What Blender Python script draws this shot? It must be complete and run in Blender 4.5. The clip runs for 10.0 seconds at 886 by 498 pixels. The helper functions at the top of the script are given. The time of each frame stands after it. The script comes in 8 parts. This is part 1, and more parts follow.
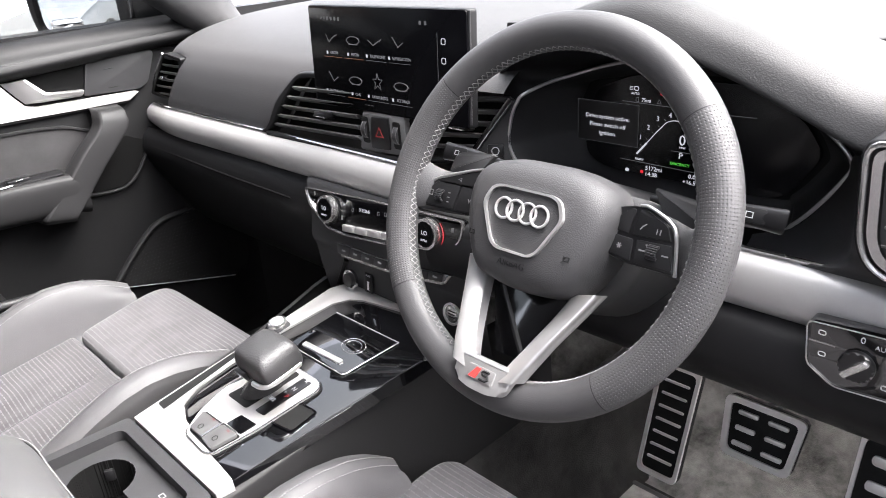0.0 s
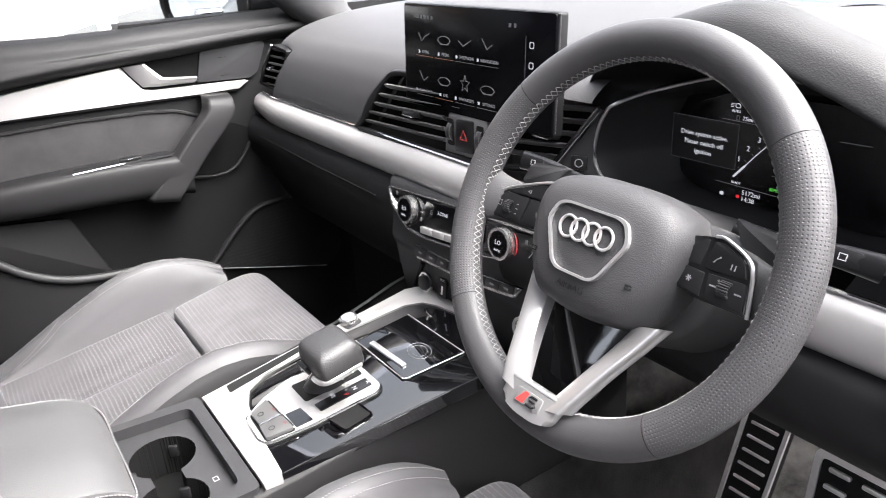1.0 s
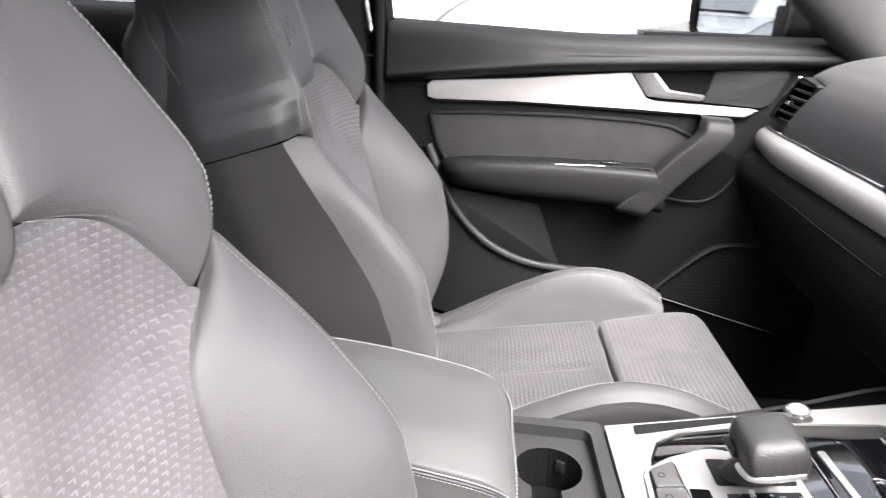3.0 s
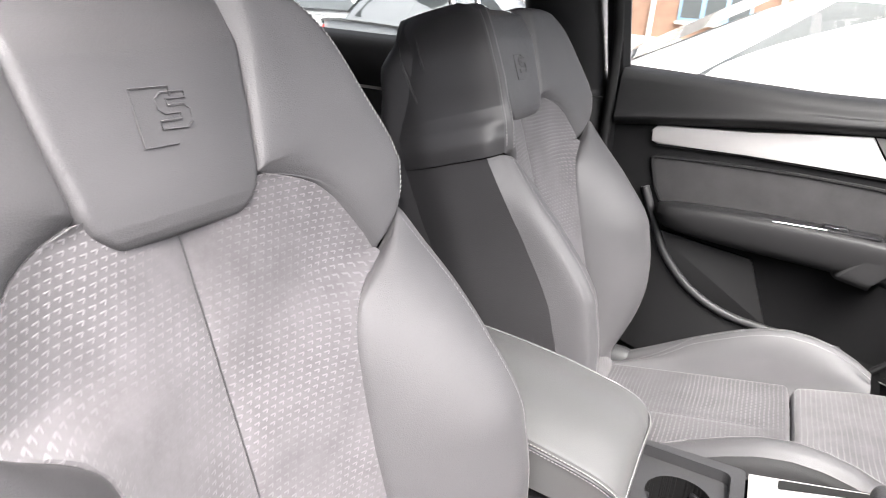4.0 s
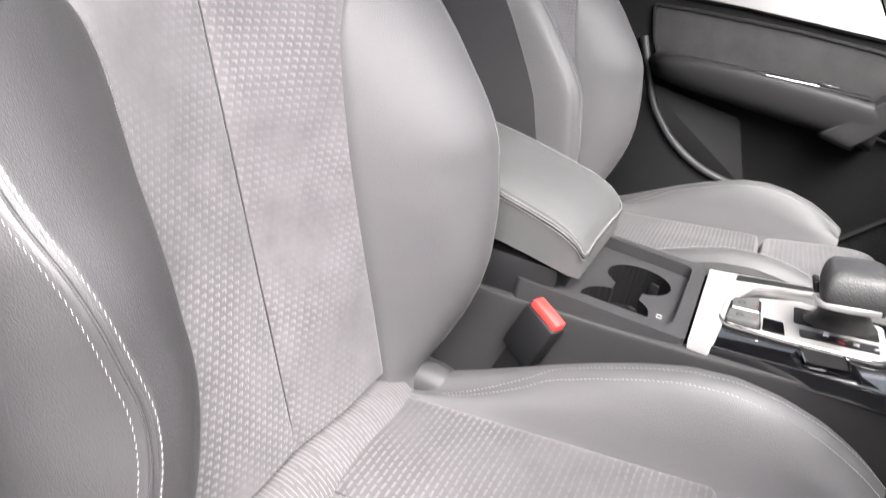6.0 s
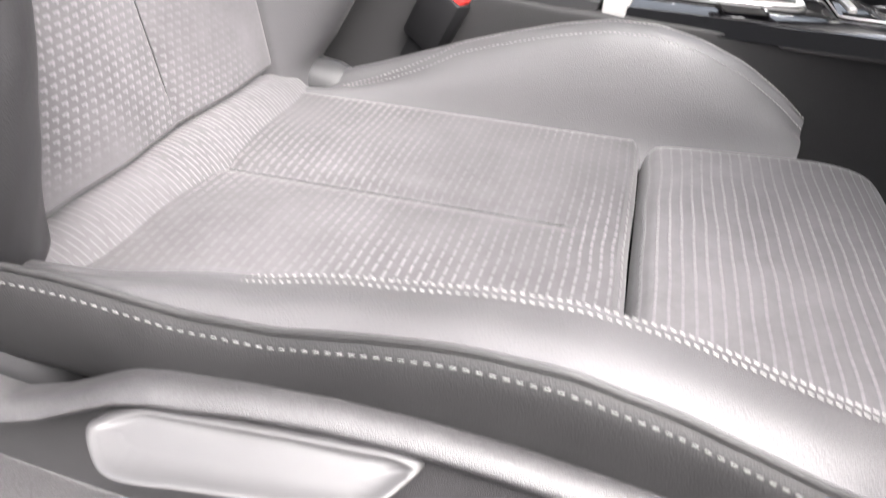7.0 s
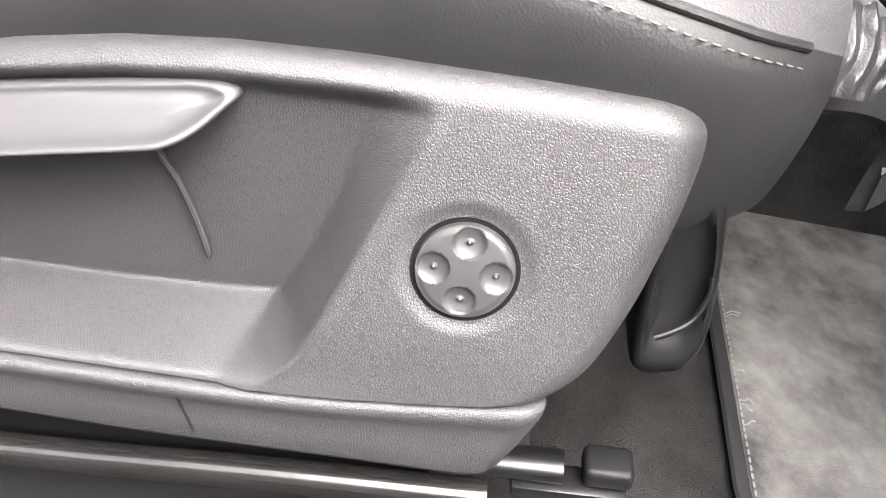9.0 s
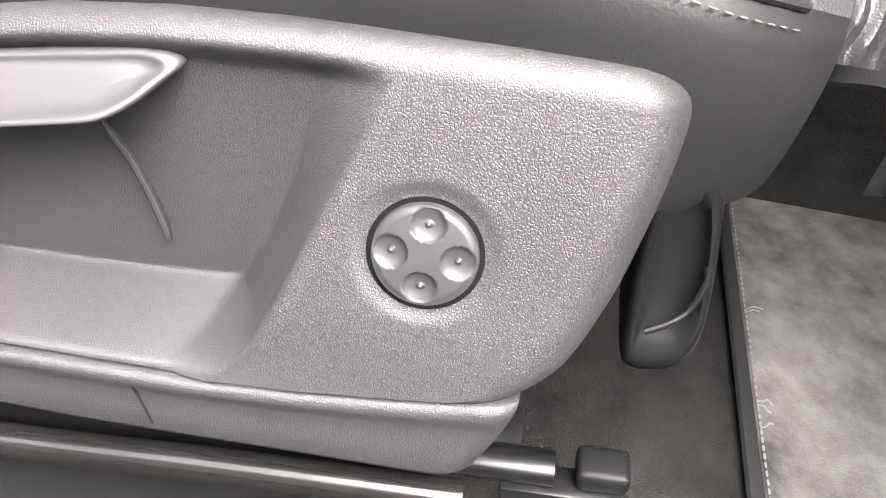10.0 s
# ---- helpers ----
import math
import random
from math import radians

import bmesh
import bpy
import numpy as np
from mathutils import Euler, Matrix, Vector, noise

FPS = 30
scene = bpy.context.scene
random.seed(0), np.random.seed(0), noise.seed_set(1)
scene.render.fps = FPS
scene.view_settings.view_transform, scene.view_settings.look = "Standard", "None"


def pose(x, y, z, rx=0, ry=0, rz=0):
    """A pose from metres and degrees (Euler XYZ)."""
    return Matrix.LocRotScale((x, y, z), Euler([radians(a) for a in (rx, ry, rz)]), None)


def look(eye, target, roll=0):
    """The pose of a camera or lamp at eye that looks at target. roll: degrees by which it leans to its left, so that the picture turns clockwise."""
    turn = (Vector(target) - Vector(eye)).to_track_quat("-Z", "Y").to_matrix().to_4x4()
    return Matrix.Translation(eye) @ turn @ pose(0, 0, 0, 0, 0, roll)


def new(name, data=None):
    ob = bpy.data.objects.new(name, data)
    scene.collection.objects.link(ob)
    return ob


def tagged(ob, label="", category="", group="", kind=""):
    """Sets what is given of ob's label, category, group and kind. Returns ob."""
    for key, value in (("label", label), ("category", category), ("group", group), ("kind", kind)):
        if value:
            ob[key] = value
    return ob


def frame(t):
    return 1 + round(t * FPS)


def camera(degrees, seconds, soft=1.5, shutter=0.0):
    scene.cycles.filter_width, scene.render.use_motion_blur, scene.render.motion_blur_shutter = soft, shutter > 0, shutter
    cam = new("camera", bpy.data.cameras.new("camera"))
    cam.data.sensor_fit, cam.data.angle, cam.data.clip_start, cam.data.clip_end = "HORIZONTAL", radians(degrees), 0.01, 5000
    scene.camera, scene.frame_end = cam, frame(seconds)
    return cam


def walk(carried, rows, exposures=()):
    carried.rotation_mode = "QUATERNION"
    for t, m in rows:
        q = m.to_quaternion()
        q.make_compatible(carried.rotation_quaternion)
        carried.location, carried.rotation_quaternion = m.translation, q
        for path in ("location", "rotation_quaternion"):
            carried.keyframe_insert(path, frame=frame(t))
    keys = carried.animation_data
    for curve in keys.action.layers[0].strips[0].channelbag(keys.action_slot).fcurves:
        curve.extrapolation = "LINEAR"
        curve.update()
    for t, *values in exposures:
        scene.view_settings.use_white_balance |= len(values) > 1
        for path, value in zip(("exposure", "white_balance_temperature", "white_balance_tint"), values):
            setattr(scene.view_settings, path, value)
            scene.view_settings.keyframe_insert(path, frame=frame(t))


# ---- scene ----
cam = camera(63.1, 10.0, soft=0.9, shutter=0.25)
PATH = [
    (0, (0.745, -0.465, 1.286), (-0.584, 0.792, 0.477), -4.3),
    (0.5, (0.744, -0.44, 1.284), (-0.669, 0.727, 0.483), -3.9),
    (1, (0.751, -0.412, 1.281), (-0.772, 0.617, 0.491), -3.1),
    (1.5, (0.761, -0.387, 1.281), (-0.872, 0.463, 0.5), -1.9),
    (2, (0.751, -0.38, 1.272), (-0.993, 0.229, 0.505), -0.4),
    (2.5, (0.688, -0.403, 1.26), (-1.139, -0.093, 0.506), 1.1),
    (3, (0.65, -0.423, 1.247), (-1.216, -0.466, 0.53), 2.8),
    (3.2, (0.655, -0.416, 1.251), (-1.204, -0.614, 0.542), 3.1),
    (4.3, (0.774, -0.28, 1.251), (-0.931, -1.118, 0.628), 6.1),
    (4.5, (0.782, -0.27, 1.242), (-0.907, -1.15, 0.632), 6.6),
    (5, (0.801, -0.25, 1.202), (-0.873, -1.161, 0.596), 7.7),
    (5.2, (0.8, -0.261, 1.171), (-0.889, -1.139, 0.559), 7.7),
    (6.3, (0.802, -0.248, 1.029), (-0.893, -0.757, 0.097), 13.0),
    (6.5, (0.803, -0.246, 0.992), (-0.881, -0.664, -0.003), 13.4),
    (6.7, (0.805, -0.234, 0.962), (-0.852, -0.591, -0.1), 12.9),
    (7, (0.811, -0.227, 0.906), (-0.821, -0.458, -0.226), 13.2),
    (7.2, (0.816, -0.216, 0.876), (-0.79, -0.378, -0.305), 12.6),
    (7.4, (0.822, -0.212, 0.856), (-0.751, -0.295, -0.376), 13.4),
    (7.5, (0.833, -0.213, 0.846), (-0.767, -0.233, -0.354), 14.3),
    (8, (0.838, -0.194, 0.822), (-0.717, -0.168, -0.435), 12.2),
    (8.5, (0.836, -0.181, 0.809), (-0.691, -0.154, -0.483), 10.8),
    (9, (0.829, -0.164, 0.795), (-0.684, -0.175, -0.512), 9.5),
    (9.5, (0.822, -0.146, 0.784), (-0.678, -0.21, -0.538), 8.4),
    (10, (0.813, -0.137, 0.782), (-0.676, -0.256, -0.548), 7.2),
]
EXPOSURES = [(0.0, 4.38, 6400, 12.5), (1.5, 4.36, 6400, 12.5), (2.5, 4.24, 6450, 12.5), (3.2, 4.24, 6450, 12.5), (4.3, 4.26, 6500, 12), (5.2, 4.22, 6500, 12), (6.5, 4.1, 6450, 12), (7.2, 4.1, 6500, 12), (8.0, 4.15, 6550, 12.5), (10.0, 4.36, 6550, 12.5)]
walk(cam, [(t, look(eye, target, roll)) for t, eye, target, roll in PATH], EXPOSURES)

# overcast daylight: a bright white sky, a wide soft sun behind the cloud
world = bpy.data.worlds.new("overcast_sky")
scene.world = world
world.use_nodes = True
wn = world.node_tree.nodes
sky = wn.new("ShaderNodeTexSky")
sky.sky_type = "NISHITA"
sky.sun_disc = False
sky.sun_elevation = radians(60)
sky.sun_rotation = radians(51)
sky.air_density = 0.7
sky.dust_density = 8.0
sky.ozone_density = 0.2
wn["Background"].inputs[1].default_value = 0.09
veil = wn.new("ShaderNodeHueSaturation")
veil.inputs["Saturation"].default_value = 0.35
world.node_tree.links.new(sky.outputs[0], veil.inputs["Color"])
world.node_tree.links.new(veil.outputs[0], wn["Background"].inputs[0])
sun = new("sun", bpy.data.lights.new("sun", "SUN"))
sun.data.energy, sun.data.angle, sun.data.color = 1.36, radians(75), (1.0, 0.97, 0.95)
sun.matrix_world = look((2.8, 2.25, 6), (0, 0, 0))


# ---------- materials ----------
def material(name, colour, rough=0.5, metal=0.0, grain=0.0, scale=800.0, vary=0.0, vary_scale=6.0,
             sheen=0.0, coat=0.0, kind="noise", spec=0.5, rvary=0.0):
    """A surface with grain (bump in metres) and slow variation of colour and gloss."""
    m = bpy.data.materials.new(name)
    m.use_nodes = True
    n, l = m.node_tree.nodes, m.node_tree.links
    b = n["Principled BSDF"]
    b.inputs["Base Color"].default_value = (*colour, 1)
    b.inputs["Roughness"].default_value = rough
    b.inputs["Metallic"].default_value = metal
    b.inputs["Specular IOR Level"].default_value = spec
    if sheen:
        b.inputs["Sheen Weight"].default_value = sheen
        b.inputs["Sheen Roughness"].default_value = 0.4
    if coat:
        b.inputs["Coat Weight"].default_value = coat
        b.inputs["Coat Roughness"].default_value = 0.03
    tc = n.new("ShaderNodeTexCoord")
    if vary or rvary:
        nz = n.new("ShaderNodeTexNoise")
        nz.inputs["Scale"].default_value = vary_scale
        nz.inputs["Detail"].default_value = 6
        nz.inputs["Roughness"].default_value = 0.65
        l.new(tc.outputs["Object"], nz.inputs["Vector"])
        if vary:
            mr = n.new("ShaderNodeMapRange")
            mr.inputs[1].default_value, mr.inputs[2].default_value = 0.3, 0.7
            mr.inputs[3].default_value, mr.inputs[4].default_value = 1 - vary, 1 + vary
            l.new(nz.outputs[0], mr.inputs[0])
            mul = n.new("ShaderNodeVectorMath")
            mul.operation = "SCALE"
            mul.inputs[0].default_value = colour
            l.new(mr.outputs[0], mul.inputs["Scale"])
            l.new(mul.outputs[0], b.inputs["Base Color"])
        if rvary:
            mr = n.new("ShaderNodeMapRange")
            mr.inputs[1].default_value, mr.inputs[2].default_value = 0.3, 0.7
            mr.inputs[3].default_value, mr.inputs[4].default_value = rough - rvary, rough + rvary
            l.new(nz.outputs[0], mr.inputs[0])
            l.new(mr.outputs[0], b.inputs["Roughness"])
    if grain:
        if kind == "pebble":
            g = n.new("ShaderNodeTexVoronoi")
            g.feature = "DISTANCE_TO_EDGE"
        elif kind == "cells":
            g = n.new("ShaderNodeTexVoronoi")
            g.feature = "SMOOTH_F1"
            g.inputs["Smoothness"].default_value = 0.35
        else:
            g = n.new("ShaderNodeTexNoise")
            g.inputs["Detail"].default_value = 3
        g.inputs["Scale"].default_value = scale
        l.new(tc.outputs["Object"], g.inputs["Vector"])
        bp = n.new("ShaderNodeBump")
        bp.inputs["Strength"].default_value = 1.0
        bp.inputs["Distance"].default_value = grain
        if kind == "pebble":
            flat = n.new("ShaderNodeMapRange")
            flat.interpolation_type = "SMOOTHSTEP"
            flat.inputs[2].default_value = 0.28
            l.new(g.outputs["Distance"], flat.inputs[0])
            l.new(flat.outputs[0], bp.inputs["Height"])
            # pebbles slightly paler, the joints between them darker
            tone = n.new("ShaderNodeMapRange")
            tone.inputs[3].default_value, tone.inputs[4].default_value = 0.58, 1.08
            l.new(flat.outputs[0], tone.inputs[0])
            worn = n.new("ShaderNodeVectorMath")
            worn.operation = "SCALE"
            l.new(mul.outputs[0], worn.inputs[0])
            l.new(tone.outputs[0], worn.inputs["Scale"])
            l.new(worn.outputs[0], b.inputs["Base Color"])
        else:
            l.new(g.outputs[0], bp.inputs["Height"])
        l.new(bp.outputs[0], b.inputs["Normal"])
    return m


def weave(name, colour, light, axes_used, pitch, dash, stagger=0.5, slant=0.0, hook=False, fade=(0.25, 1.0), rib=0.0006):
    """Woven seat cloth: rows of small raised pale dashes on a soft nap, fading out in worn patches.
    axes_used: the object axes along and across a dash; pitch: metres between dashes; dash: its share of the pitch."""
    m = material(name, colour, 0.9, sheen=0.1)
    n, l = m.node_tree.nodes, m.node_tree.links
    b = n["Principled BSDF"]

    def math_node(op, x, y=None, z=None):
        q = n.new("ShaderNodeMath")
        q.operation = op
        for i, v in enumerate((x, y, z)):
            if v is None:
                continue
            if isinstance(v, (int, float)):
                q.inputs[i].default_value = v
            else:
                l.new(v, q.inputs[i])
        return q.outputs[0]

    def inside(value, middle, width, soft=0.10):
        d = math_node("ABSOLUTE", math_node("SUBTRACT", value, middle))
        r = n.new("ShaderNodeMapRange")
        r.inputs[1].default_value, r.inputs[2].default_value = width / 2 + soft / 2, width / 2 - soft / 2
        l.new(d, r.inputs[0])
        return r.outputs[0]
    tc = n.new("ShaderNodeTexCoord")
    sp = n.new("ShaderNodeSeparateXYZ")
    warp = n.new("ShaderNodeTexNoise")
    warp.inputs["Scale"].default_value = 12
    wv = n.new("ShaderNodeVectorMath")
    wv.operation = "MULTIPLY_ADD"
    wv.inputs[1].default_value = (0.006, 0.006, 0.006)
    l.new(tc.outputs["Object"], warp.inputs["Vector"])
    l.new(warp.outputs["Color"], wv.inputs[0])
    l.new(tc.outputs["Object"], wv.inputs[2])
    l.new(wv.outputs[0], sp.inputs[0])
    v0 = math_node("DIVIDE", sp.outputs[axes_used[1]], pitch[1])
    row, v = math_node("FLOOR", v0), math_node("FRACT", v0)
    u0 = math_node("ADD", math_node("DIVIDE", sp.outputs[axes_used[0]], pitch[0]), math_node("MULTIPLY", row, stagger))
    u = math_node("FRACT", math_node("ADD", u0, math_node("MULTIPLY", math_node("SUBTRACT", v, 0.5), slant)))
    mask = math_node("MULTIPLY", inside(u, 0.5, dash[0]), inside(v, 0.62 if hook else 0.5, dash[1]))
    if hook:
        leg = math_node("MULTIPLY", inside(math_node("ADD", u, math_node("MULTIPLY", v, 0.45)), 0.5, 0.17), inside(v, 0.40, 0.40))
        mask = math_node("MAXIMUM", mask, leg)
    wear = n.new("ShaderNodeTexNoise")
    wear.inputs["Scale"].default_value = 6.0
    wear.inputs["Detail"].default_value = 2
    l.new(tc.outputs["Object"], wear.inputs["Vector"])
    mr = n.new("ShaderNodeMapRange")
    mr.inputs[1].default_value, mr.inputs[2].default_value = 0.40, 0.58
    mr.inputs[3].default_value, mr.inputs[4].default_value = fade
    l.new(wear.outputs[0], mr.inputs[0])
    worn = math_node("MULTIPLY", mask, mr.outputs[0])
    nap = n.new("ShaderNodeTexNoise")
    nap.inputs["Scale"].default_value = 13
    nap.inputs["Detail"].default_value = 8
    nap.inputs["Roughness"].default_value = 0.75
    l.new(tc.outputs["Object"], nap.inputs["Vector"])
    base = n.new("ShaderNodeMix")
    base.data_type = "RGBA"
    base.inputs[6].default_value = (*[c * 0.76 for c in colour], 1)
    base.inputs[7].default_value = (*[c * 1.22 for c in colour], 1)
    brushed = n.new("ShaderNodeMapRange")
    brushed.inputs[1].default_value, brushed.inputs[2].default_value = 0.34, 0.66
    l.new(nap.outputs[0], brushed.inputs[0])
    l.new(brushed.outputs[0], base.inputs[0])
    mix = n.new("ShaderNodeMix")
    mix.data_type = "RGBA"
    mix.inputs[7].default_value = (*light, 1)
    l.new(worn, mix.inputs[0])
    l.new(base.outputs[2], mix.inputs[6])
    l.new(mix.outputs[2], b.inputs["Base Color"])
    bp = n.new("ShaderNodeBump")
    bp.inputs["Strength"].default_value = 0.9
    bp.inputs["Distance"].default_value = rib
    l.new(worn, bp.inputs["Height"])
    l.new(bp.outputs[0], b.inputs["Normal"])
    return m


def perforated(name, colour, pitch):
    """Leather with a lattice of small punched holes, laid by the mesh's own UVs in metres."""
    m = material(name, colour, 0.5, grain=0.00012, scale=1400, kind="cells", vary=0.1, vary_scale=30, spec=0.35)
    n, l = m.node_tree.nodes, m.node_tree.links
    b = n["Principled BSDF"]
    uv = n.new("ShaderNodeUVMap")
    sc = n.new("ShaderNodeVectorMath")
    sc.operation = "SCALE"
    sc.inputs["Scale"].default_value = 1 / pitch
    l.new(uv.outputs[0], sc.inputs[0])
    vo = n.new("ShaderNodeTexVoronoi")
    vo.voronoi_dimensions = "2D"
    vo.inputs["Scale"].default_value = 1
    vo.inputs["Randomness"].default_value = 0
    l.new(sc.outputs[0], vo.inputs["Vector"])
    mr = n.new("ShaderNodeMapRange")
    mr.inputs[1].default_value, mr.inputs[2].default_value = 0.15, 0.27
    l.new(vo.outputs["Distance"], mr.inputs[0])
    mix = n.new("ShaderNodeMix")
    mix.data_type = "RGBA"
    mix.inputs[6].default_value = (*[c * 0.38 for c in colour], 1)
    mix.inputs[7].default_value = (*colour, 1)
    l.new(mr.outputs[0], mix.inputs[0])
    l.new(mix.outputs[2], b.inputs["Base Color"])
    bp = n.new("ShaderNodeBump")
    bp.inputs["Distance"].default_value = 0.0005
    l.new(mr.outputs[0], bp.inputs["Height"])
    l.new(bp.outputs[0], b.inputs["Normal"])
    return m


def glowing(name, colour, power):
    m = bpy.data.materials.new(name)
    m.use_nodes = True
    b = m.node_tree.nodes["Principled BSDF"]
    b.inputs["Base Color"].default_value = (0.02, 0.02, 0.02, 1)
    b.inputs["Emission Color"].default_value = (*colour, 1)
    b.inputs["Emission Strength"].default_value = power
    return m


def clear_glass(name, tint=(1, 1, 1), gloss=0.06):
    m = bpy.data.materials.new(name)
    m.use_nodes = True
    n, l = m.node_tree.nodes, m.node_tree.links
    t, g, x = n.new("ShaderNodeBsdfTransparent"), n.new("ShaderNodeBsdfGlossy"), n.new("ShaderNodeMixShader")
    t.inputs[0].default_value = (*tint, 1)
    g.inputs["Roughness"].default_value = 0.01
    x.inputs[0].default_value = gloss
    l.new(t.outputs[0], x.inputs[1])
    l.new(g.outputs[0], x.inputs[2])
    l.new(x.outputs[0], n["Material Output"].inputs[0])
    return m


LEATHER = material("seat_leather", (0.042, 0.041, 0.0428), 0.57, grain=0.00016, scale=900, kind="cells", vary=0.10, vary_scale=9, rvary=0.07, spec=0.42)
# darker copy of the seat leather, carrying the shade on its sides
LEATHER_DARK_SHADED = material("dark_and_shaded_leather", (0.0200, 0.0195, 0.0205), 0.46, grain=0.00015, scale=1000, kind="cells", vary=0.08, vary_scale=14, spec=0.45)
ARM_LEATHER = material("armrest_leather", (0.045, 0.045, 0.045), 0.54, grain=0.00012, scale=1100, kind="cells", vary=0.06, vary_scale=14, rvary=0.05)
# cushion leather darkened to hold the shade of its down-turned flank
LEATHER_SHADED = material("shaded_cushion_leather", (0.0082, 0.0080, 0.0084), 0.58, grain=0.00010, scale=1000, kind="cells", vary=0.12, vary_scale=16, rvary=0.08)
CLOTH_BACK = weave("seat_cloth_back", (0.050, 0.0472, 0.0502), (0.105, 0.101, 0.105), ("X", "Z"), (0.0086, 0.0058), (0.60, 0.20), 0.3, 0.0, True, (0.04, 0.85), 0.0004)
CLOTH_BASE = weave("seat_cloth_base", (0.036, 0.0342, 0.0364), (0.078, 0.075, 0.078), ("X", "Y"), (0.0105, 0.0068), (0.74, 0.26), 0.5, 0.25, False, (0.25, 1.0), 0.0005)
CLOTH_PAD = weave("seat_cloth_pad", (0.058, 0.0555, 0.0585), (0.100, 0.0965, 0.100), ("X", "Y"), (0.0085, 0.0075), (0.86, 0.22), 0.5, 0.4, False, (0.45, 1.0), 0.0005)
CLOTH_ROLL = weave("seat_cloth_roll", (0.046, 0.0438, 0.0465), (0.09, 0.0875, 0.09), ("Z", "X"), (0.011, 0.0050), (0.86, 0.26), 0.4, 0.2, False, (0.4, 0.9), 0.0004)
THREAD = material("pale_thread", (0.19, 0.187, 0.184), 0.7)
THREAD_WHEEL = material("dull_thread", (0.20, 0.197, 0.193), 0.7)
THREAD_DARK = material("grey_thread", (0.072, 0.071, 0.070), 0.7)
DASH = material("soft_dashboard_skin", (0.033, 0.0326, 0.0336), 0.60, grain=0.00022, scale=800, kind="cells", vary=0.06, vary_scale=9, spec=0.24)
# lower door's shadow is put into this near-black moulding
DOOR_LOWER_SHADED = material("shaded_door_moulding", (0.0055, 0.0055, 0.0058), 0.7, grain=0.00015, scale=800, kind="cells", vary=0.08, vary_scale=9, spec=0.1)
# dashboard skin in a darker tone for the shadow on the hood's front
HOOD_SHADED = material("shaded_hood_skin", (0.016, 0.016, 0.0165), 0.6, grain=0.0002, scale=800, kind="cells", vary=0.06, vary_scale=9, spec=0.25)
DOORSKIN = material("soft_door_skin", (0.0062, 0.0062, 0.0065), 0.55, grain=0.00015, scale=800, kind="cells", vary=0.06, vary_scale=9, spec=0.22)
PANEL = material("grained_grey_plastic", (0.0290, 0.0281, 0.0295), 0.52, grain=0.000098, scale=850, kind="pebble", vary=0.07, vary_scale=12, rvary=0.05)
SWITCH = material("smooth_dark_switch", (0.020, 0.020, 0.0205), 0.52, grain=0.00003, scale=2200, vary=0.05, vary_scale=60)
PANEL_SMOOTH = material("fine_grey_plastic", (0.030, 0.0295, 0.0305), 0.56, grain=0.00005, scale=1800, vary=0.06, vary_scale=30)
PLASTIC = material("black_plastic", (0.0065, 0.0065, 0.007), 0.5, grain=0.0001, scale=900, vary=0.1, vary_scale=20, spec=0.16)
PLASTIC_GREY = material("dark_grey_plastic", (0.019, 0.019, 0.020), 0.5, grain=0.0001, scale=1200, vary=0.1, vary_scale=20, spec=0.3)
SATIN_BLACK = material("satin_black_keys", (0.005, 0.005, 0.0055), 0.30, vary=0.1, vary_scale=40, spec=0.4)
LEVER_BLACK = material("worn_black_plastic", (0.006, 0.006, 0.0063), 0.30, vary=0.1, vary_scale=40, spec=0.11, grain=0.00003, scale=1500)
CONSOLE_SIDE = material("grained_console_side", (0.0125, 0.0123, 0.0127), 0.6, grain=0.00012, scale=900, kind="cells", vary=0.08, vary_scale=12, spec=0.25)
DIM_RED = material("dim_red_print", (0.20, 0.02, 0.02), 0.5)
PIANO = material("gloss_black_lacquer", (0.002, 0.002, 0.0024), 0.04, coat=1.0, spec=0.5)
SILVER = material("satin_silver_trim", (0.50, 0.495, 0.49), 0.26, metal=0.92, vary=0.03, vary_scale=25, grain=0.00003, scale=2500)
SILVER_WHITE = material("brushed_pale_silver_trim", (0.35, 0.343, 0.337), 0.42, metal=0.50, vary=0.03, vary_scale=25, grain=0.00003, scale=2500)
STEEL = material("polished_steel", (0.66, 0.655, 0.65), 0.3, metal=0.85, vary=0.05, vary_scale=60)
PEDAL_STEEL = material("brushed_pedal_steel", (0.60, 0.585, 0.565), 0.38, metal=0.5, vary=0.05, vary_scale=60)
BRIGHT = material("bright_satin_metal", (0.40, 0.397, 0.394), 0.30, metal=0.8, vary=0.03, vary_scale=40)
KEYGREY = material("grey_keys", (0.050, 0.050, 0.050), 0.45, vary=0.04, vary_scale=40)
CHROME = material("chrome", (0.82, 0.82, 0.83), 0.07, metal=1.0)
DARK_STEEL = material("dark_polished_steel", (0.075, 0.072, 0.070), 0.20, metal=0.9, vary=0.15, vary_scale=40)
RUBBER = material("black_rubber", (0.006, 0.006, 0.006), 0.7, vary=0.2, vary_scale=40, spec=0.18)
SUEDE = material("grey_suede", (0.0080, 0.0078, 0.0082), 0.95, sheen=0.05, vary=0.5, vary_scale=22, grain=0.0003, scale=900)
CARPET = material("dusty_dark_carpet", (0.017, 0.0166, 0.0162), 1.0, spec=0.1, vary=0.60, vary_scale=14, grain=0.0015, scale=700)
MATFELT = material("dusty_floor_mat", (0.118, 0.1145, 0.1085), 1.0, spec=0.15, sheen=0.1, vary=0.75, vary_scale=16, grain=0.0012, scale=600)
RIM_LEATHER = material("smooth_wheel_leather", (0.031, 0.0306, 0.0317), 0.46, grain=0.00012, scale=1300, kind="cells", vary=0.1, vary_scale=20, spec=0.35)
